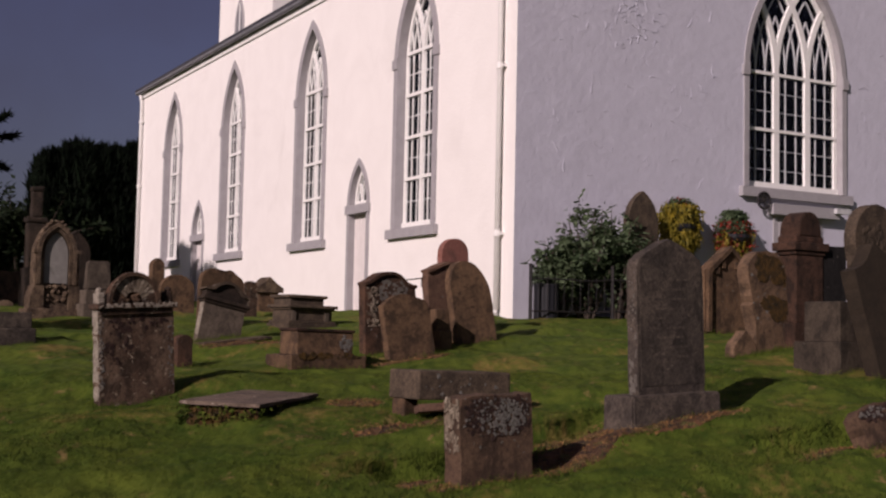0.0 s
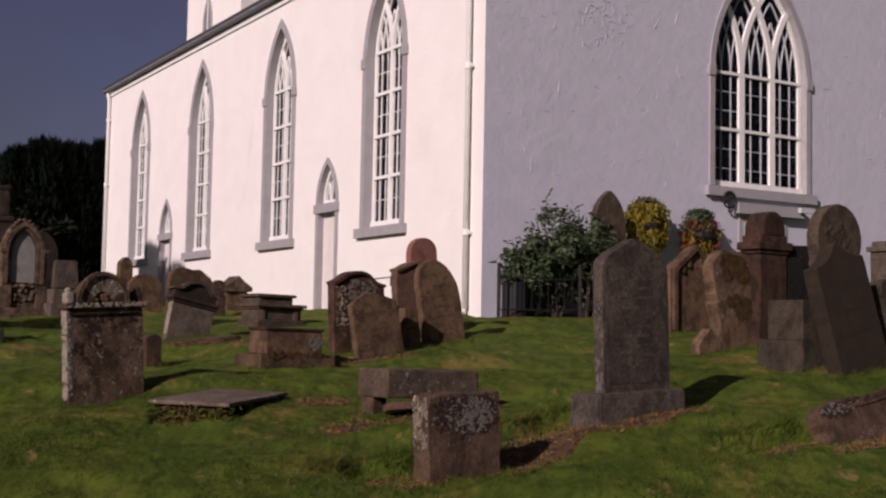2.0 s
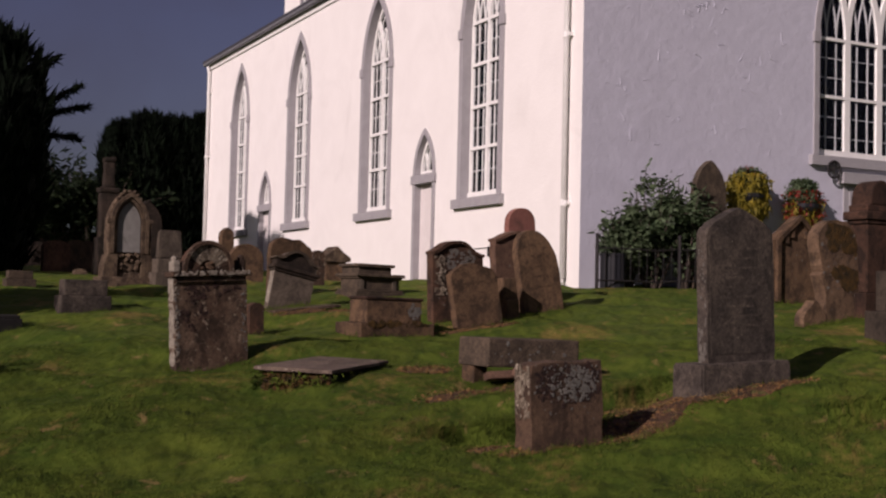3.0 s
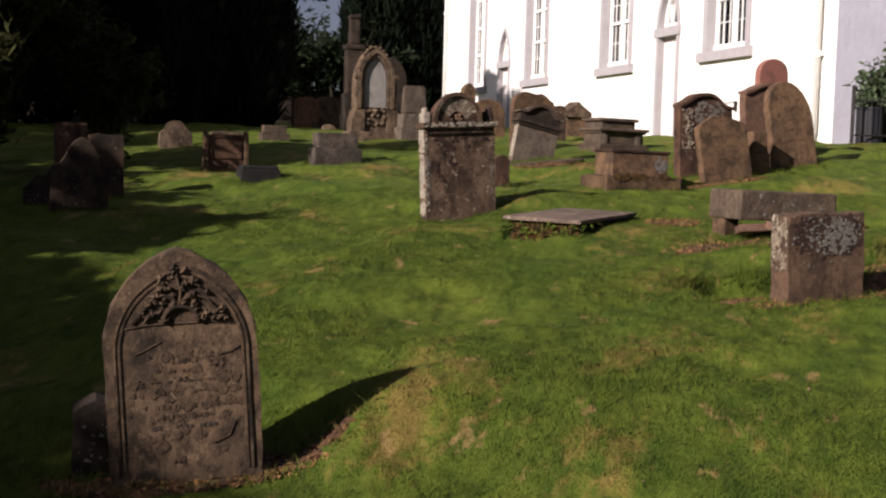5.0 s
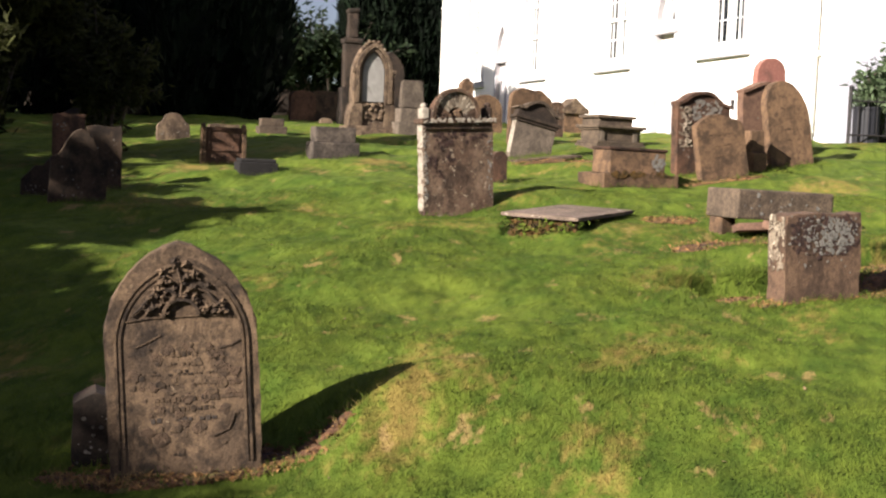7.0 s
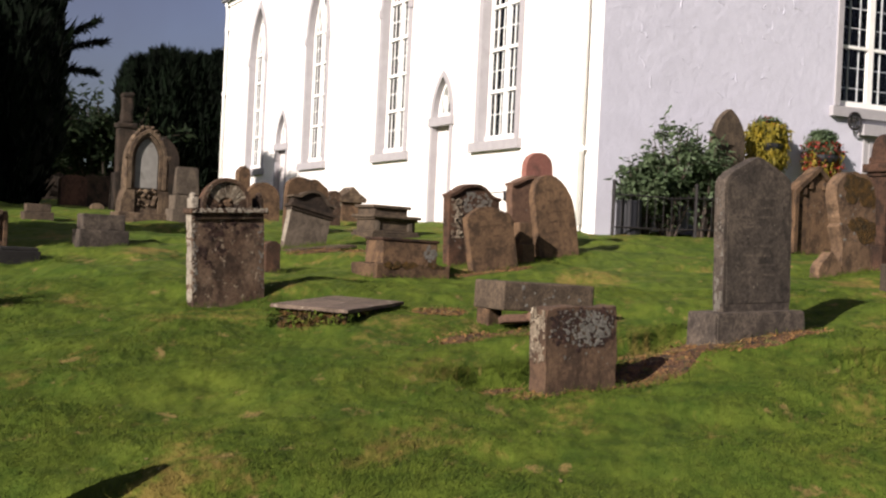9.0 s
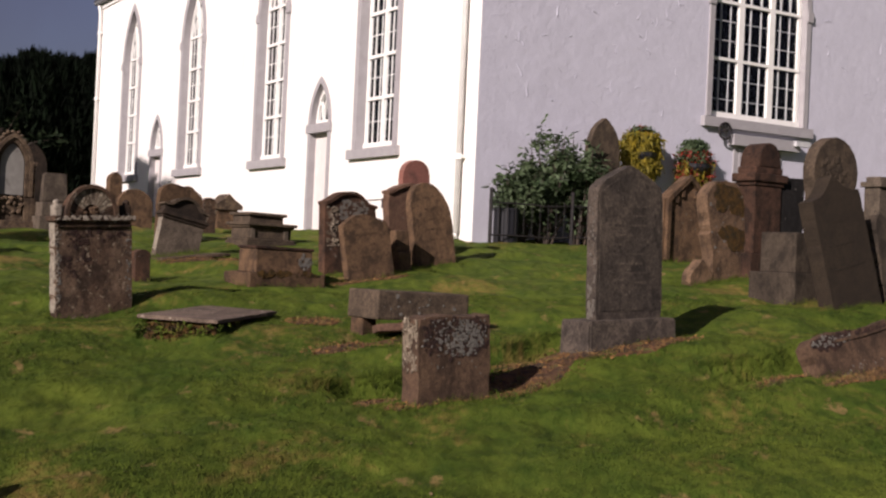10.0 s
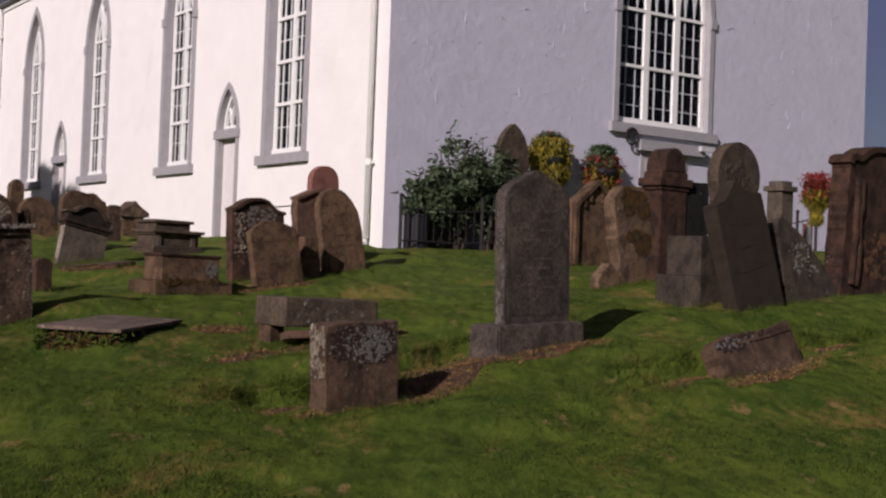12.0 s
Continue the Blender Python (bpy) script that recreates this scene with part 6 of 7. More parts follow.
def shrub(name, x, y, r, h, n_stems, n_leaves, leaf, wid, mat, label, seed, spread=1.0, droop=0.0, category="shrub", z=None):
    """Stems that fork from the foot, with leaves along their twigs."""
    rng = np.random.default_rng(seed)
    t = thing(name, Matrix.Translation((x, y, gz(x, y) if z is None else z)), label, category)
    bm = bmesh.new()
    paths = []
    for i in range(n_stems):
        a = rng.uniform(0, math.tau)
        q = r * spread * math.sqrt(rng.random())
        hh = h * rng.uniform(0.6, 1.0) * (1 - 0.35 * (q / r) ** 2)
        top = Vector((q * math.cos(a), q * math.sin(a), hh))
        mid = Vector((top.x * 0.45 + rng.normal() * 0.06, top.y * 0.45 + rng.normal() * 0.06, hh * 0.5))
        foot = Vector((top.x * 0.12, top.y * 0.12, -0.1))
        pts = [foot, mid, mid.lerp(top, 0.5) + Vector((rng.normal() * 0.05, rng.normal() * 0.05, 0.04)), top]
        tube(bm, pts, 0.012 + 0.006 * h, 5, 0.004)
        paths.append(pts)
        for k in range(3):
            b = mid.lerp(top, rng.uniform(0, 0.7))
            e = b + Vector((rng.normal(), rng.normal(), rng.uniform(0.1, 0.9))) * r * 0.32
            tube(bm, [b, b.lerp(e, 0.5) + Vector((0, 0, 0.03)), e], 0.006 + 0.003 * h, 4, 0.003)
            paths.append([b, b.lerp(e, 0.5), e])
    tagged(part("branchwork", bm, "bark", t), kind="stuff")
    P = []
    per = max(1, n_leaves // len(paths))
    for pts in paths:
        a = np.array([list(p) for p in pts])
        s = rng.uniform(0.12, 1.02, per) * (len(a) - 1)
        i = np.minimum(s.astype(int), len(a) - 2)
        P.append(a[i] + (a[i + 1] - a[i]) * (s - i)[:, None] + rng.normal(scale=0.085 * (0.5 + 0.5 * r), size=(per, 3)))
    P = np.concatenate(P)
    d = rng.normal(size=P.shape)
    d[:, 2] = d[:, 2] * 0.6 - droop
    d /= np.linalg.norm(d, axis=1, keepdims=True)
    a = leaf_tris(P, d, leaf, wid, rng)
    b = np.stack([a[:, 0], a[:, 1], P - d * leaf * 0.45], 1)
    tagged(tris("leaves", np.concatenate([a, b]), mat, t), kind="stuff")
    return t


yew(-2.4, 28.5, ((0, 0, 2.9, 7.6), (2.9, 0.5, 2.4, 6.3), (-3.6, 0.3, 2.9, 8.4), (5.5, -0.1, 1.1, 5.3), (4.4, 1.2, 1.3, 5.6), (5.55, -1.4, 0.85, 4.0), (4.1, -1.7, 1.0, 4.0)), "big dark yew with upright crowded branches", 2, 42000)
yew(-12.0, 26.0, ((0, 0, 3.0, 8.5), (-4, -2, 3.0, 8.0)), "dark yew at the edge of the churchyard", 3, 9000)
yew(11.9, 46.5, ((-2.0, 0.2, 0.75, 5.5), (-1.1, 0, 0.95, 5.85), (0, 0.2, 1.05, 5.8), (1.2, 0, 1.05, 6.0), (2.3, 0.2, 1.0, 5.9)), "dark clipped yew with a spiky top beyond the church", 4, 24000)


def conifer_boughs(x, y):
    """A sparse conifer whose boughs reach out past the yew."""
    rng = np.random.default_rng(8)
    t = thing("conifer", Matrix.Translation((x, y, gz(x, y))), "sparse dark conifer with long drooping boughs", "tree")
    bm = bmesh.new()
    tube(bm, [(0, 0, -0.2), (0, 0, 3), (0.1, 0, 6.4)], 0.2, 8, 0.04)
    part("trunk", bm, "bark", t)
    # dense crown, unseen behind the yew, added to cast the far door's shadow
    n = 9000
    f = rng.random(n)
    a = rng.uniform(0, math.tau, n)
    rr = np.sqrt(rng.random(n)) * (1.75 - 1.15 * f) * (0.8 + 0.3 * np.sin(3 * a + 6 * f))
    p = np.stack([rr * np.cos(a), rr * np.sin(a), 1.2 + 5.0 * f], 1)
    d = np.stack([np.cos(a), np.sin(a), 0.5 + 0 * a], 1) + rng.normal(scale=0.4, size=(n, 3))
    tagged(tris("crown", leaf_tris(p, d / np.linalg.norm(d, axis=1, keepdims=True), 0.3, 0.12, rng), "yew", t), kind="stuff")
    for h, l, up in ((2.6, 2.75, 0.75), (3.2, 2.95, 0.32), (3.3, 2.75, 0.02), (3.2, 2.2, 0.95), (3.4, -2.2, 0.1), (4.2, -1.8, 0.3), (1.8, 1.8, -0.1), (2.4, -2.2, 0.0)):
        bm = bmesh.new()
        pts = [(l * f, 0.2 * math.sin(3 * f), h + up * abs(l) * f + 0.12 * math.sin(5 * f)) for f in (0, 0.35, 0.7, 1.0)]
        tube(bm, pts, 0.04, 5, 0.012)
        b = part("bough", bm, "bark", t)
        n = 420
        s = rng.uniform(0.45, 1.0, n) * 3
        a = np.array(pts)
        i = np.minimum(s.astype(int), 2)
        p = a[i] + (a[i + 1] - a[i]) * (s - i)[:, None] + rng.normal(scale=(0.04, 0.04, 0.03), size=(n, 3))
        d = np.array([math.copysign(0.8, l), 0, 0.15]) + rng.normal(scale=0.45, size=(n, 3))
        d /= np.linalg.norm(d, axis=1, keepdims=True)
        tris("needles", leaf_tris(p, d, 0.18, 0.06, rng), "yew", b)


conifer_boughs(2.6, 30.4)
shrub("small_tree", 9.0, 47.5, 3.0, 5.4, 26, 9000, 0.24, 0.12, "leaf_shaded", "loose broadleaf tree beyond the graves", 11, category="tree")
shrub("small_tree", 5.2, 48.0, 3.0, 4.9, 24, 8000, 0.24, 0.12, "leaf_shaded", "low broadleaf tree behind the yew", 12, category="tree")
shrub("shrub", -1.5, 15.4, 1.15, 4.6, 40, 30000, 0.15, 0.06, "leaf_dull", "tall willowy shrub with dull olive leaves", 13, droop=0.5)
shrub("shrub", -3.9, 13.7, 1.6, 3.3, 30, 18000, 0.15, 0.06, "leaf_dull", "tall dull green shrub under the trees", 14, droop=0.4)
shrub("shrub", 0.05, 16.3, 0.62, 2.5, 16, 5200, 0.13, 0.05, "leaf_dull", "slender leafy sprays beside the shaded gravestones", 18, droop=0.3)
shrub("shrub", 11.55, 16.50, 0.48, 1.55, 20, 2600, 0.10, 0.05, "leaf", "dark green leafy shrub behind the railings", 15)
shrub("shrub", 12.02, 16.48, 0.58, 2.12, 24, 3300, 0.10, 0.05, "leaf", "tall dark green shrub against the gable", 17)
shrub("shrub", 12.55, 16.36, 0.42, 2.15, 18, 2400, 0.10, 0.05, "leaf", "leafy shrub beside a pointed gravestone", 16)


# unseen trees outside the churchyard, towards the sun, added to shade the lawn
def broad_tree(x, y, h, r, seed, n=5200):
    rng = np.random.default_rng(seed)
    t = thing("tree", Matrix.Translation((x, y, gz(x, y))), "unseen broad leafy tree added to shade the lawn", "tree")
    bm = bmesh.new()
    tube(bm, [(0, 0, -0.3), (0.1, 0, h * 0.3), (0, 0.1, h * 0.7)], 0.35, 10, 0.1)
    part("trunk", bm, "bark", t)
    P = []
    for i in range(16):
        a = rng.uniform(0, math.tau)
        q = r * math.sqrt(rng.random()) * 0.8
        c = Vector((q * math.cos(a), q * math.sin(a), h * rng.uniform(0.40, 0.95)))
        bm = bmesh.new()
        tube(bm, [(0, 0, h * 0.3), (c.x * 0.5, c.y * 0.5, c.z * 0.75), c], 0.10, 6, 0.02)
        part("limb", bm, "bark", t)
        m = n // 16
        v = rng.normal(size=(m, 3))
        v /= np.linalg.norm(v, axis=1, keepdims=True)
        P.append(np.array(c) + v * r * 0.38 * rng.uniform(0.3, 1, (m, 1)) * np.array([1, 1, 0.8]))
    P = np.concatenate(P)
    d = rng.normal(size=P.shape)
    d /= np.linalg.norm(d, axis=1, keepdims=True)
    tagged(tris("crown", leaf_tris(P, d, 0.42, 0.36, rng), "leaf", t), kind="stuff")


for i, (x, y, h) in enumerate(((-8.6, 12.3, 4.9), (-8.7, 14.6, 5.2), (-8.6, 16.8, 5.6))):
    broad_tree(x, y, h, 1.9, 21 + i, 6000)
broad_tree(-8.5, 8.4, 6.2, 2.1, 35, 3900)
broad_tree(-8.7, 9.6, 5.8, 1.5, 37, 6000)
broad_tree(-8.9, 8.6, 4.8, 1.9, 36, 6000)
# out of view, placed to darken the graves under the trees
yew(-8.6, 20.6, ((0, 0, 2.6, 9.6), (-1.5, 3.4, 2.6, 10.0)), "unseen tall dark yew added to shade the graves", 6, 9000)


# out of view; its flat top shapes the edge of the lawn's shade
def clipped_hedge(x0, x1, y0, y1, h):
    rng = np.random.default_rng(15)
    t = thing("hedge", Matrix.Translation((x0, y0, gz(x0, y0))), "unseen tall clipped dark green hedge added to shade the lawn", "hedge")
    w, l = x1 - x0, y1 - y0
    bm = bmesh.new()
    box(bm, 0.12, w - 0.12, 0.12, l - 0.12, -0.2, h - 0.15, 0.2)
    part("inner_hedge", bm, "yew", t)
    n = 24000
    p = np.stack([w * rng.random(n), l * rng.random(n), h * rng.random(n)], 1)
    k = rng.integers(0, 5, n)
    for axis, side, hi in ((0, 0, w), (0, 1, w), (1, 0, l), (1, 1, l), (2, 1, h)):
        m = k == axis * 2 + side if axis < 2 else k == 4
        p[m, axis] = (hi if side else 0.0) + rng.normal(scale=0.05, size=m.sum())
    d = rng.normal(size=p.shape) + np.array([0, 0, 0.5])
    tagged(tris("hedge_leaves", leaf_tris(p, d / np.linalg.norm(d, axis=1, keepdims=True), 0.14, 0.09, rng), "leaf", t), kind="stuff")


clipped_hedge(-9.4, -7.9, -6.0, 2.2, 4.75)
clipped_hedge(-9.4, -7.9, 2.2, 6.2, 5.1)


# ---- before the gable: railings, bin, flower baskets, lintel ----
def railings(x0, x1, y, label, post_every=1.55):
    f = thing("railings", Matrix.Translation((x0, y, 0)), label, "railings")
    n = int((x1 - x0) / 0.15)
    for k in range(2):
        bm = bmesh.new()
        pts = [(i * (x1 - x0) / 8, 0, gz(x0 + i * (x1 - x0) / 8, y) + (0.12 if k == 0 else 0.62)) for i in range(9)]
        tube(bm, pts, 0.014, 5)
        part("rail", bm, "iron", f)
    for i in range(n + 1):
        u = (x1 - x0) * i / n
        z = gz(x0 + u, y)
        bm = bmesh.new()
        if i % 10 == 0:
            tube(bm, [(u, 0, z - 0.1), (u, 0, z + 0.80)], 0.028, 6)
            bmesh.ops.create_icosphere(bm, subdivisions=1, radius=0.04, matrix=Matrix.Translation((u, 0, z + 0.82)))
            part("post", bm, "iron", f)
        else:
            tube(bm, [(u, 0, z + 0.10), (u, 0, z + 0.66)], 0.006, 5)
            part("baluster", bm, "iron", f)
    return f


railings(10.62, 13.6, 16.0, "black iron railings before the gable shrubs")
railings(16.2, 19.5, 15.35, "black iron railings near the church door")


def bin_box(x, y):
    b = thing("litter_bin", Matrix.Translation((x, y, gz(x, y))), "dark round litter bin standing by the railings", "bin")
    bm = bmesh.new()
    tube(bm, [(0, 0, -0.02), (0, 0, 0.52)], 0.20, 14)
    part("bin_body", bm, "plastic_black", b, smooth=False)
    bm = bmesh.new()
    tube(bm, [(0, 0, 0.52), (0, 0, 0.56)], 0.215, 14)
    part("rim", bm, "plastic_black", b)


bin_box(11.06, 16.22)


def flower_basket(x, y, pole, r, mats, label, seed, trail=0.6, wall=False):
    rng = np.random.default_rng(seed)
    z0 = gz(x, y)
    f = thing("flower_basket", Matrix.Translation((x, y, z0)), label, "flower basket")
    bm = bmesh.new()
    if wall:
        tube(bm, [(0, GY - y + 0.02, pole + 0.1), (0, GY - y - 0.03, pole + 0.1), (0, 0, pole)], 0.02, 6)
        part("bracket", bm, "iron", f)
    else:
        tube(bm, [(0, 0, -0.15), (0, 0, pole)], 0.03, 8)
        part("pole", bm, "iron", f)
    bm = bmesh.new()
    n = 10
    for i in range(4):
        a, b = i / 4, (i + 1) / 4
        ra, rb = r * 0.55 * math.sin(a * math.pi / 2 + 0.15), r * 0.55 * math.sin(b * math.pi / 2 + 0.1)
        tube(bm, [(0, 0, pole - 0.25 + 0.25 * a), (0, 0, pole - 0.25 + 0.25 * b)], max(ra, 0.04), n, rb)
    part("bowl", bm, "plastic_black", f)
    for mat, frac, lo, hi, rad, cnt, size in mats:
        v = rng.normal(size=(cnt, 3))
        v /= np.linalg.norm(v, axis=1, keepdims=True)
        p = v * r * rng.uniform(0.55, 1.05, (cnt, 1)) * np.array([1, 1, 0.75])
        p[:, 2] = pole + lo + (hi - lo) * rng.random(cnt) ** 1.0
        fall = np.clip((pole - p[:, 2]) / max(trail, 0.1), 0, 1)
        p[:, :2] *= (rad * (1 - 0.58 * np.clip((fall - 0.25) / 0.35, 0, 1)) * np.sqrt(np.clip(1 - ((p[:, 2] - pole - 0.08) / 0.46) ** 2, 0.10, 1)) ** (fall < 0.12) * (0.9 + 0.1 * np.sin(7 * np.arctan2(p[:, 1], p[:, 0]))))[:, None]
        if wall:
            p[:, 1] = np.minimum(p[:, 1] * 0.55, GY - y - 0.03)
        d = rng.normal(size=(cnt, 3)) + np.array([0, 0, -2.2 if mat == "leaf_yellow" else -0.8])
        d /= np.linalg.norm(d, axis=1, keepdims=True)
        tagged(tris("bloom" if "petal" in mat else "foliage", leaf_tris(p, d, size * (1.7 if mat == "leaf_yellow" else 1.0), size * 0.5, rng), mat, f), kind="stuff")


flower_basket(14.20, 16.74, 1.66, 0.50, (("leaf_yellow", 1, -0.95, 0.36, 0.95, 9000, 0.085), ("leaf_dull", 1, -0.75, 0.40, 0.95, 1100, 0.08), ("petal_red", 1, 0.30, 0.46, 0.7, 130, 0.06), ("leaf", 1, 0.2, 0.46, 0.8, 600, 0.07)), "yellow trailing flower basket hung on the gable", 31, wall=True, trail=0.95)
flower_basket(15.45, 16.74, 1.45, 0.50, (("leaf", 1, 0.02, 0.44, 0.85, 1500, 0.08), ("petal_red", 1, -0.35, 0.25, 1.0, 1100, 0.065), ("leaf_yellow", 1, -0.75, 0.05, 0.85, 2000, 0.075), ("leaf_dull", 1, -0.6, 0.1, 0.95, 900, 0.08)), "wall basket of red flowers with yellow trailing leaves", 32, wall=True, trail=0.8)
flower_basket(19.95, 15.5, 1.15, 0.36, (("petal_red", 1, -0.15, 0.36, 1.0, 1500, 0.065), ("leaf_yellow", 1, -0.6, 0.05, 0.9, 1700, 0.07), ("leaf_dull", 1, -0.4, 0.2, 0.9, 900, 0.07)), "flower basket with red flowers on a black pole", 33)


def gable_door():
    d = thing("door_3", Matrix(), "grey boarded vestry door under the gable window", "door", kind="structure")
    to = on_gable(17.25)
    bm = bmesh.new()
    prism(bm, [(-0.75, 4.26), (0.98, 4.26), (0.98, 4.46), (-0.75, 4.46)], -0.16, 0.0, to)
    part("lintel", bm, "grey_paint", d, "grey painted lintel board")
    bm = bmesh.new()
    prism(bm, [(-0.62, 2.2), (0.62, 2.2), (0.62, 4.26), (-0.62, 4.26)], -0.03, 0.0, to)
    part("door_surround", bm, "grey_paint", d)
    for k in range(6):
        bm = bmesh.new()
        u = -0.5 + k / 6
        prism(bm, [(u + 0.005, 2.25), (u + 0.16, 2.25), (u + 0.16, 4.2), (u + 0.005, 4.2)], -0.05, -0.03, to)
        part("board", bm, "grey_paint", d)
    bm = bmesh.new()
    prism(bm, [(0.80, 4.36), (1.18, 4.36), (1.18, 4.46), (0.80, 4.46)], -0.24, -0.161, to)
    part("lamp_box", bm, "leading", d, "white wall lamp box")
    w = thing("wheel", Matrix.Translation((16.28, GY - 0.14, 4.49)), "small iron wheel fixed to the gable wall", "wheel")
    bm = bmesh.new()
    pts = [(0.15 * math.cos(a * math.tau / 20), 0, 0.15 * math.sin(a * math.tau / 20)) for a in range(21)]
    tube(bm, pts, 0.022, 6)
    part("rim", bm, "iron", w)
    for a in range(4):
        bm = bmesh.new()
        c, s = math.cos(a * math.pi / 2 + 0.4), math.sin(a * math.pi / 2 + 0.4)
        tube(bm, [(0, 0, 0), (0.15 * c, 0, 0.15 * s)], 0.014, 5)
        part("spoke", bm, "iron", w)
    bm = bmesh.new()
    tube(bm, [(0, 0.14, 0), (0, -0.04, 0)], 0.03, 8)
    part("hub", bm, "iron", w)


gable_door()


# ---- distance ----
def far_wall():
    bm = bmesh.new()
    box(bm, -40, 10.6, 52.0, 52.5, 1.5, 4.5, 0.03)
    tagged(part("boundary_wall", bm, "dark_stone"), "dark stone boundary wall behind the trees", "wall", kind="structure")
    bm = bmesh.new()
    box(bm, 25.0, 60, 30.0, 30.6, 1.5, 5.0, 0.03)
    tagged(part("boundary_wall", bm, "red_sandstone"), "brown stone wall beyond the church", "wall", kind="structure")


far_wall()


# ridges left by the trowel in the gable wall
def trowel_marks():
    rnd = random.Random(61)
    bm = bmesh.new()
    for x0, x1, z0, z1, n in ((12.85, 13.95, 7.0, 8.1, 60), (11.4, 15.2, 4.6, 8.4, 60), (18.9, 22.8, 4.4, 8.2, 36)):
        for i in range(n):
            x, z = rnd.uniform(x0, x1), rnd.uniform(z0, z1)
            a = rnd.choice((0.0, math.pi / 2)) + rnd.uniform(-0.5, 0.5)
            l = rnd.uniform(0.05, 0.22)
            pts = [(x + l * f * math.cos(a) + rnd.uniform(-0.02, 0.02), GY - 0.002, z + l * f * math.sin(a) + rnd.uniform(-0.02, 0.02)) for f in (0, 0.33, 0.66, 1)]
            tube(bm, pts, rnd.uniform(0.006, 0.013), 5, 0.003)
    tagged(part("trowel_mark", bm, "shaded_harling", wg), kind="stuff")


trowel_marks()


# cable and tap on the long wall
def wall_cable():
    c = thing("cable", Matrix.Translation((WX, 21.0, 2.93)), "thin cable clipped along the white wall", "cable")
    bm = bmesh.new()
    tube(bm, [(-0.012, 1.5, 0.0), (-0.012, 0.2, -0.01), (-0.012, -1.0, 0.02)], 0.008, 5)
    part("wire", bm, "iron", c)
    bm = bmesh.new()
    box(bm, -0.05, 0.0, -1.03, -0.97, -0.15, 0.03, 0.006)
    part("junction_box", bm, "iron", c)
    t = thing("wall_tap", Matrix.Translation((WX, 17.66, 2.5)), "small white pipe stub on the wall", "tap")
    bm = bmesh.new()
    tube(bm, [(0, 0, 0), (-0.08, 0, 0), (-0.10, 0, -0.07)], 0.02, 6)
    part("stub", bm, "white_paint", t)


wall_cable()


# ---- bare earth by the stones: x, y, half length, half width, turn ----
EARTH = ((5.40, 7.38, 0.85, 0.24, 20), (4.95, 7.15, 0.32, 0.16, 10), (4.16, 7.52, 0.36, 0.20, 8), (4.30, 7.05, 0.36, 0.09, 3), (5.6, 7.78, 0.45, 0.16, 8), (6.85, 6.28, 0.42, 0.17, -10), (7.35, 5.98, 0.60, 0.10, 10), (8.6, 6.52, 0.55, 0.16, 8), (0.70, 5.60, 0.30, 0.20, 25), (0.22, 5.37, 0.44, 0.07, 4), (-0.15, 5.45, 0.22, 0.14, 0),
         (4.70, 8.78, 0.52, 0.20, 4), (6.45, 7.42, 0.55, 0.12, 8), (4.75, 9.9, 0.28, 0.18, 30), (6.7, 12.55, 0.5, 0.10, 3), (5.5, 14.4, 0.6, 0.16, 6))


def in_earth(x, y, grow=1.0):
    hit = np.zeros_like(x, bool)
    for cx, cy, a, b, turn in EARTH:
        c, s = math.cos(radians(turn)), math.sin(radians(turn))
        u, v = (x - cx) * c + (y - cy) * s, -(x - cx) * s + (y - cy) * c
        ang = np.arctan2(v / b, u / a)
        hit |= (u / a) ** 2 + (v / b) ** 2 < grow * (1 + 0.30 * np.sin(3 * ang + 5 * cx) + 0.25 * np.sin(7 * ang + cy) + 0.15 * np.sin(13 * ang))
    return hit


def build_earth():
    for cx, cy, a, b, turn in EARTH:
        c, s = math.cos(radians(turn)), math.sin(radians(turn))
        verts, faces = [], []
        R, K = 6, 40
        for r in range(R + 1):
            for k in range(K):
                ang = k * math.tau / K
                q = (r / R) * math.sqrt(max(0.2, 1 + 0.30 * math.sin(3 * ang + 5 * cx) + 0.25 * math.sin(7 * ang + cy) + 0.15 * math.sin(13 * ang)))
                u, v = a * q * math.cos(ang), b * q * math.sin(ang)
                x, y = cx + u * c - v * s, cy + u * s + v * c
                verts.append((x, y, gz(x, y) + (0.007 if r < R else -0.012) + 0.006 * math.sin(37 * x) * math.sin(41 * y)))
        for r in range(R):
            for k in range(K):
                faces.append((r * K + k, r * K + (k + 1) % K, (r + 1) * K + (k + 1) % K, (r + 1) * K + k))
        tagged(raw("bare_earth", verts, faces, "soil", smooth=True), "worn patch of bare brown earth beside a gravestone", "bare earth", kind="structure")


build_earth()


# ---- grass ----
def blades(name, x, y, h, w, rng, spread, label, mat="blade"):
    n = len(x)
    z = ground_z(x, y) + lumps(x, y)
    t = rng.uniform(0, math.tau, n)
    lean = rng.normal(scale=spread, size=(n, 2)) * h[:, None]
    p = np.stack([x, y, z - 0.004], 1)
    s = np.stack([np.cos(t), np.sin(t), 0 * t], 1) * w[:, None]
    tip = p + np.stack([lean[:, 0], lean[:, 1], h], 1)
    tagged(tris(name, np.stack([p - s, p + s, tip], 1), mat), label, "grass", kind="stuff")


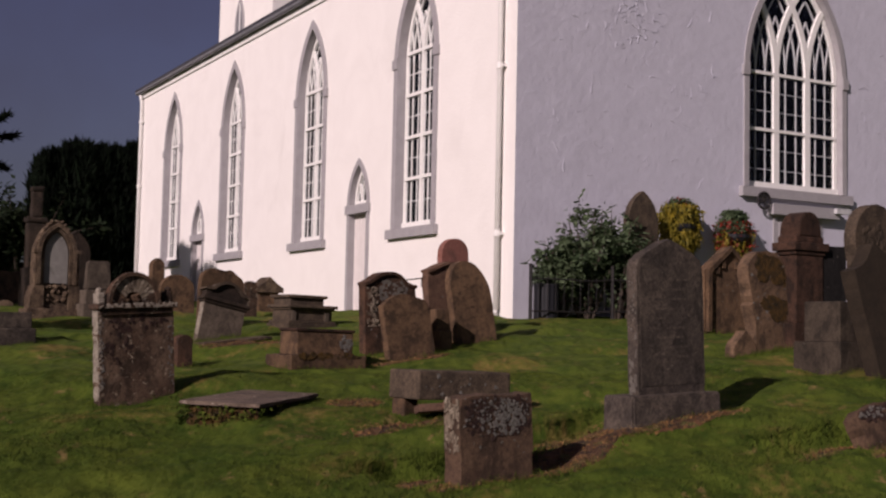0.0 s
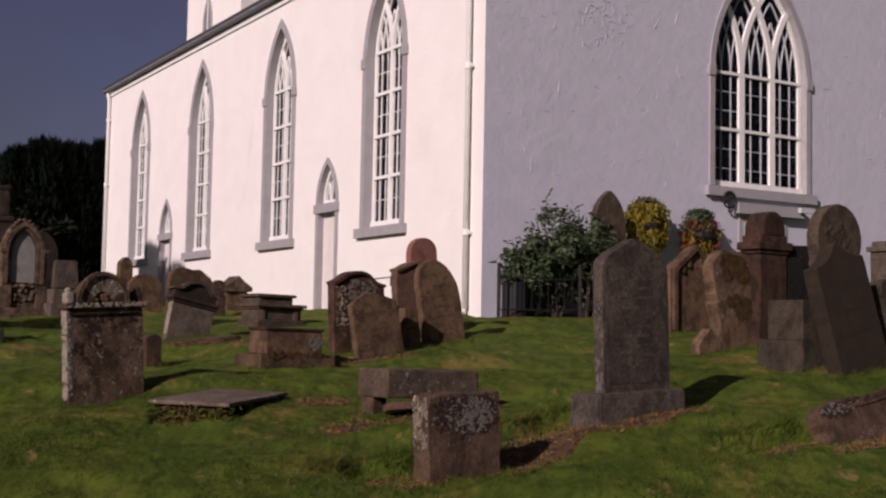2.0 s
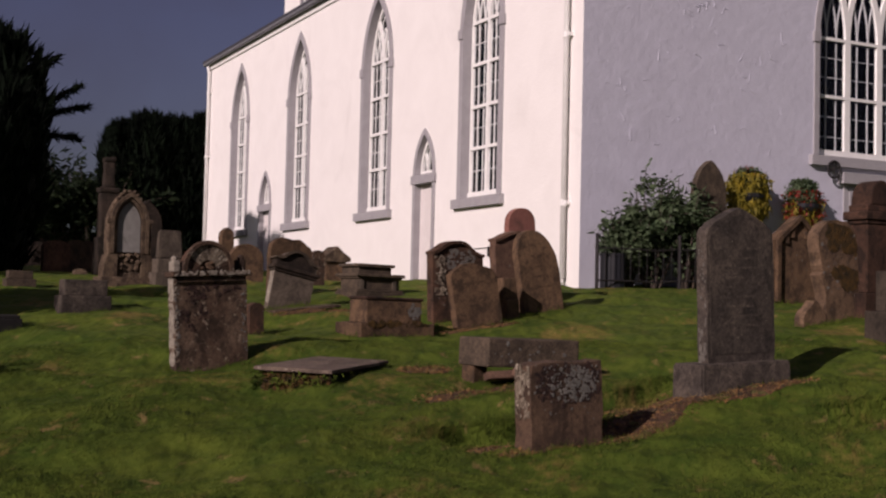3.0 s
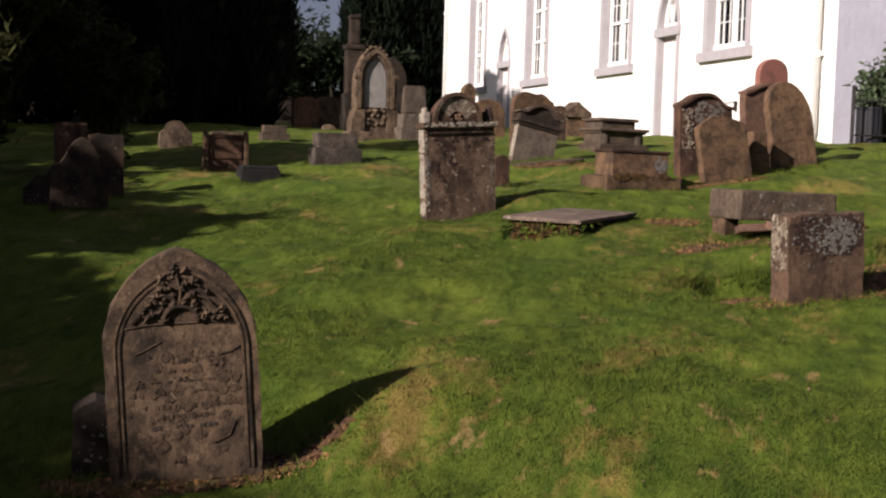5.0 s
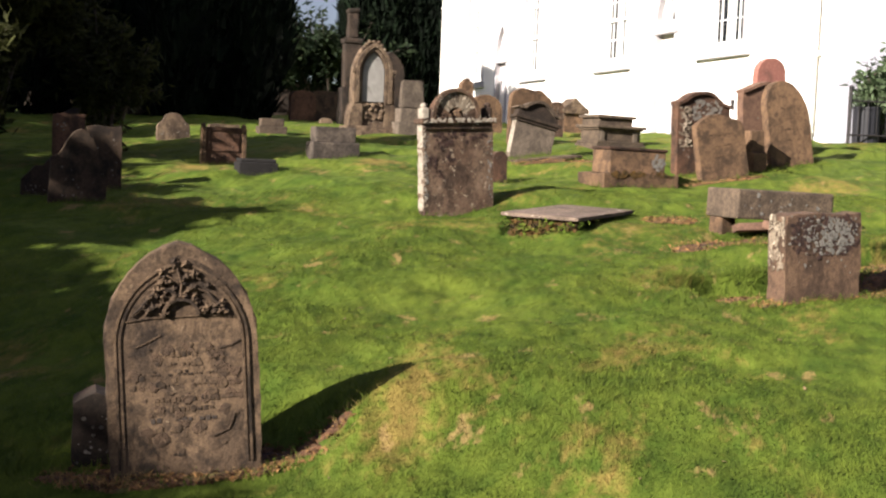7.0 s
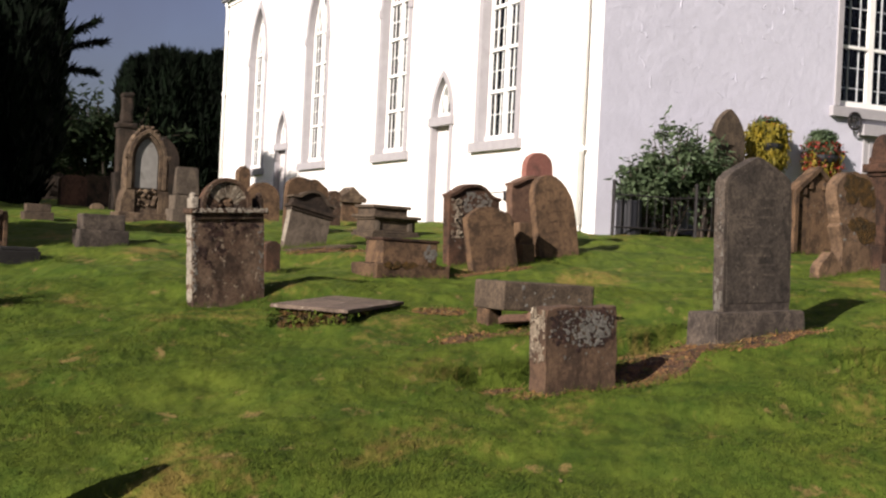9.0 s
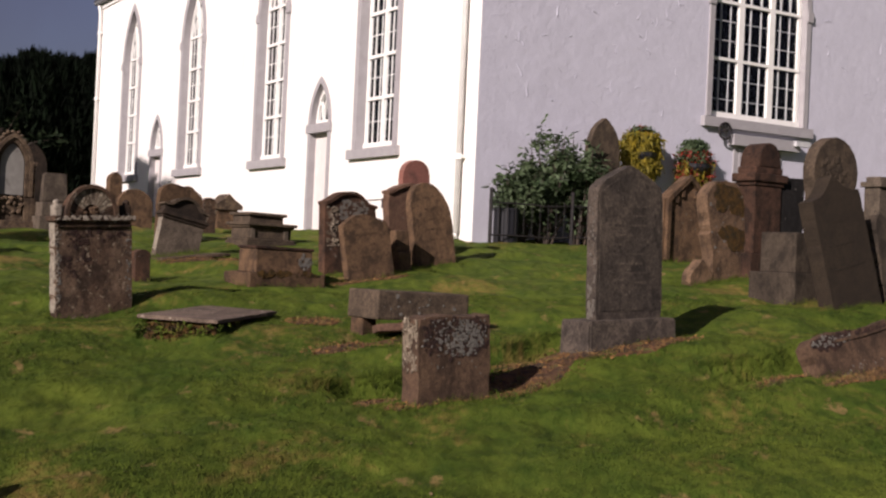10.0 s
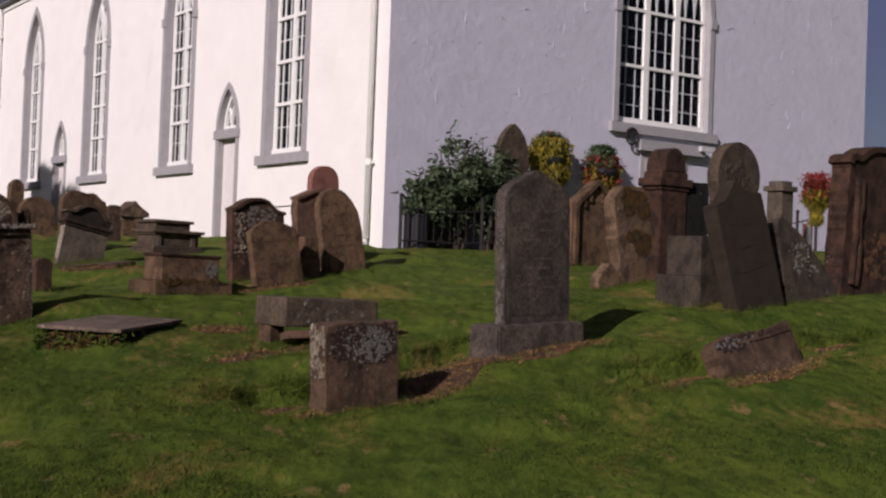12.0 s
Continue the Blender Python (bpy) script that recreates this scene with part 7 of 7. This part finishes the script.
def build_grass():
    rng = np.random.default_rng(77)
    n = 460000
    d = 4.2 * (13.0 / 4.2) ** rng.random(n)
    a = np.radians(rng.uniform(-8, 57, n))
    x, y = d * np.sin(a), d * np.cos(a)
    keep = ~in_earth(x, y)
    x, y, d = x[keep], y[keep], d[keep]
    n = len(x)
    h = rng.uniform(0.012, 0.032, n) * (0.85 + 0.3 * np.sin(2.1 * x + np.sin(1.7 * y)) * np.sin(1.9 * y))
    w = rng.uniform(0.0009, 0.0017, n) * (1 + d / 10)
    blades("grass", x, y, h, w * 1.2, rng, 0.6, "short mown grass blades on the churchyard slope")
    # longer tufts that the mower misses, at the feet of the stones
    feet = [(o.matrix_world.translation.x, o.matrix_world.translation.y) for o in scene.objects if o.parent is None and o.get("category") in ("gravestone", "tomb", "grave monument", "pedestal", "grave slab")]
    X, Y = [], []
    for fx, fy in feet:
        if math.hypot(fx, fy) < 17:
            k = 420
            X.append(fx + rng.uniform(-0.5, 0.5, k))
            Y.append(fy + rng.uniform(-0.14, 0.05, k) + 0.35 * (rng.random(k) < 0.3))
    for cx, cy, r, dep in HOLLOWS:
        k = 700
        X.append(cx + rng.normal(scale=r * 0.8, size=k))
        Y.append(cy + rng.normal(scale=r * 0.6, size=k))
    for x0, y0, x1, y1, dep, wide in SCOOPS:
        k = int(1500 * math.hypot(x1 - x0, y1 - y0))
        f, g = rng.random(k), rng.normal(scale=0.05, size=k) + 0.01
        X.append(x0 + f * (x1 - x0) + 0 * g)
        Y.append(y0 + f * (y1 - y0) + g - 0.05 * np.sin(5.0 * f * math.hypot(x1 - x0, y1 - y0) + x0))
    x, y = np.concatenate(X), np.concatenate(Y)
    keep = ~in_earth(x, y, 0.5)
    x, y = x[keep], y[keep]
    blades("long_grass", x, y, rng.uniform(0.03, 0.08, len(x)), rng.uniform(0.0018, 0.0035, len(x)), rng, 0.6, "longer uncut grass tufts round the gravestones")
    # dead straw round the bare earth
    X, Y = [], []
    for cx, cy, a, b, turn in EARTH:
        k = 260
        t, q = rng.uniform(0, math.tau, k), rng.uniform(0.5, 1.25, k)
        c, s = math.cos(radians(turn)), math.sin(radians(turn))
        X.append(cx + q * (a * np.cos(t) * c - b * np.sin(t) * s))
        Y.append(cy + q * (a * np.cos(t) * s + b * np.sin(t) * c))
    k = 500
    X.append(7.28 + rng.uniform(-0.5, 0.55, k))
    Y.append(5.97 + rng.normal(scale=0.05, size=k))
    x, y = np.concatenate(X), np.concatenate(Y)
    blades("dead_grass", x, y, rng.uniform(0.015, 0.06, len(x)), rng.uniform(0.0012, 0.0025, len(x)), rng, 0.9, "dry straw-coloured grass at the edge of bare earth", "straw")
    k = 700
    x, y = rng.normal(3.82, 0.09, k), rng.normal(7.72, 0.06, k)
    blades("long_grass", x, y, rng.uniform(0.05, 0.12, k), rng.uniform(0.002, 0.004, k), rng, 0.7, "dark tuft of long grass beside a low gravestone")
    # fallen leaves
    m = 110
    d = 4.4 * (14.0 / 4.4) ** rng.random(m)
    a = np.radians(rng.uniform(-6, 56, m))
    x, y = d * np.sin(a), d * np.cos(a)
    z = ground_z(x, y) + lumps(x, y) + 0.007
    t = rng.uniform(0, math.tau, m)
    L = rng.uniform(0.008, 0.02, m)
    p = np.stack([x, y, z], 1)
    u = np.stack([np.cos(t), np.sin(t), rng.normal(scale=0.3, size=m)], 1) * L[:, None]
    v = np.stack([-np.sin(t), np.cos(t), rng.normal(scale=0.3, size=m)], 1) * L[:, None] * 0.6
    q = np.concatenate([np.stack([p - u, p - v, p + u], 1), np.stack([p - u, p + u, p + v], 1)])
    tagged(tris("fallen_leaves", q, "fallen_leaf"), "scattered dry fallen leaves on the grass", "leaves", kind="stuff")


build_grass()


def leaf_litter():
    rng = np.random.default_rng(91)
    T = []
    for cx, cy, a, b, turn in EARTH:
        k = int(240 + 900 * a * b)
        c, s = math.cos(radians(turn)), math.sin(radians(turn))
        q, ang = np.sqrt(rng.random(k)) * 1.15, rng.uniform(0, math.tau, k)
        u, v = a * q * np.cos(ang), b * q * np.sin(ang)
        x, y = cx + u * c - v * s, cy + u * s + v * c
        p = np.stack([x, y, ground_z(x, y) + lumps(x, y) + 0.012], 1)
        d = rng.normal(size=(k, 3)) * np.array([1, 1, 0.35])
        d /= np.linalg.norm(d, axis=1, keepdims=True)
        T.append(leaf_tris(p, d, 0.030, 0.016, rng))
    tagged(tris("leaf_litter", np.concatenate(T), "litter"), "brown dead leaves and twigs lying on bare earth", "leaves", kind="stuff")


leaf_litter()


def notice_board(x, y):
    z = gz(x, y)
    n = thing("notice_board", Matrix.Translation((x, y, z)) @ pose(0, 0, 0, 0, 0, 20), "small white notice board with dark red posts", "sign")
    bm = bmesh.new()
    box(bm, -0.16, 0.16, 0.0, 0.02, 0.12, 0.48, 0.004)
    part("board", bm, "white_paint", n)
    for s in (-1, 1):
        bm = bmesh.new()
        box(bm, s * 0.19 - 0.028, s * 0.19 + 0.028, -0.01, 0.04, -0.15, 0.52, 0.006)
        part("post", bm, "red_paint", n, "dark red painted post")


notice_board(20.05, 15.75)
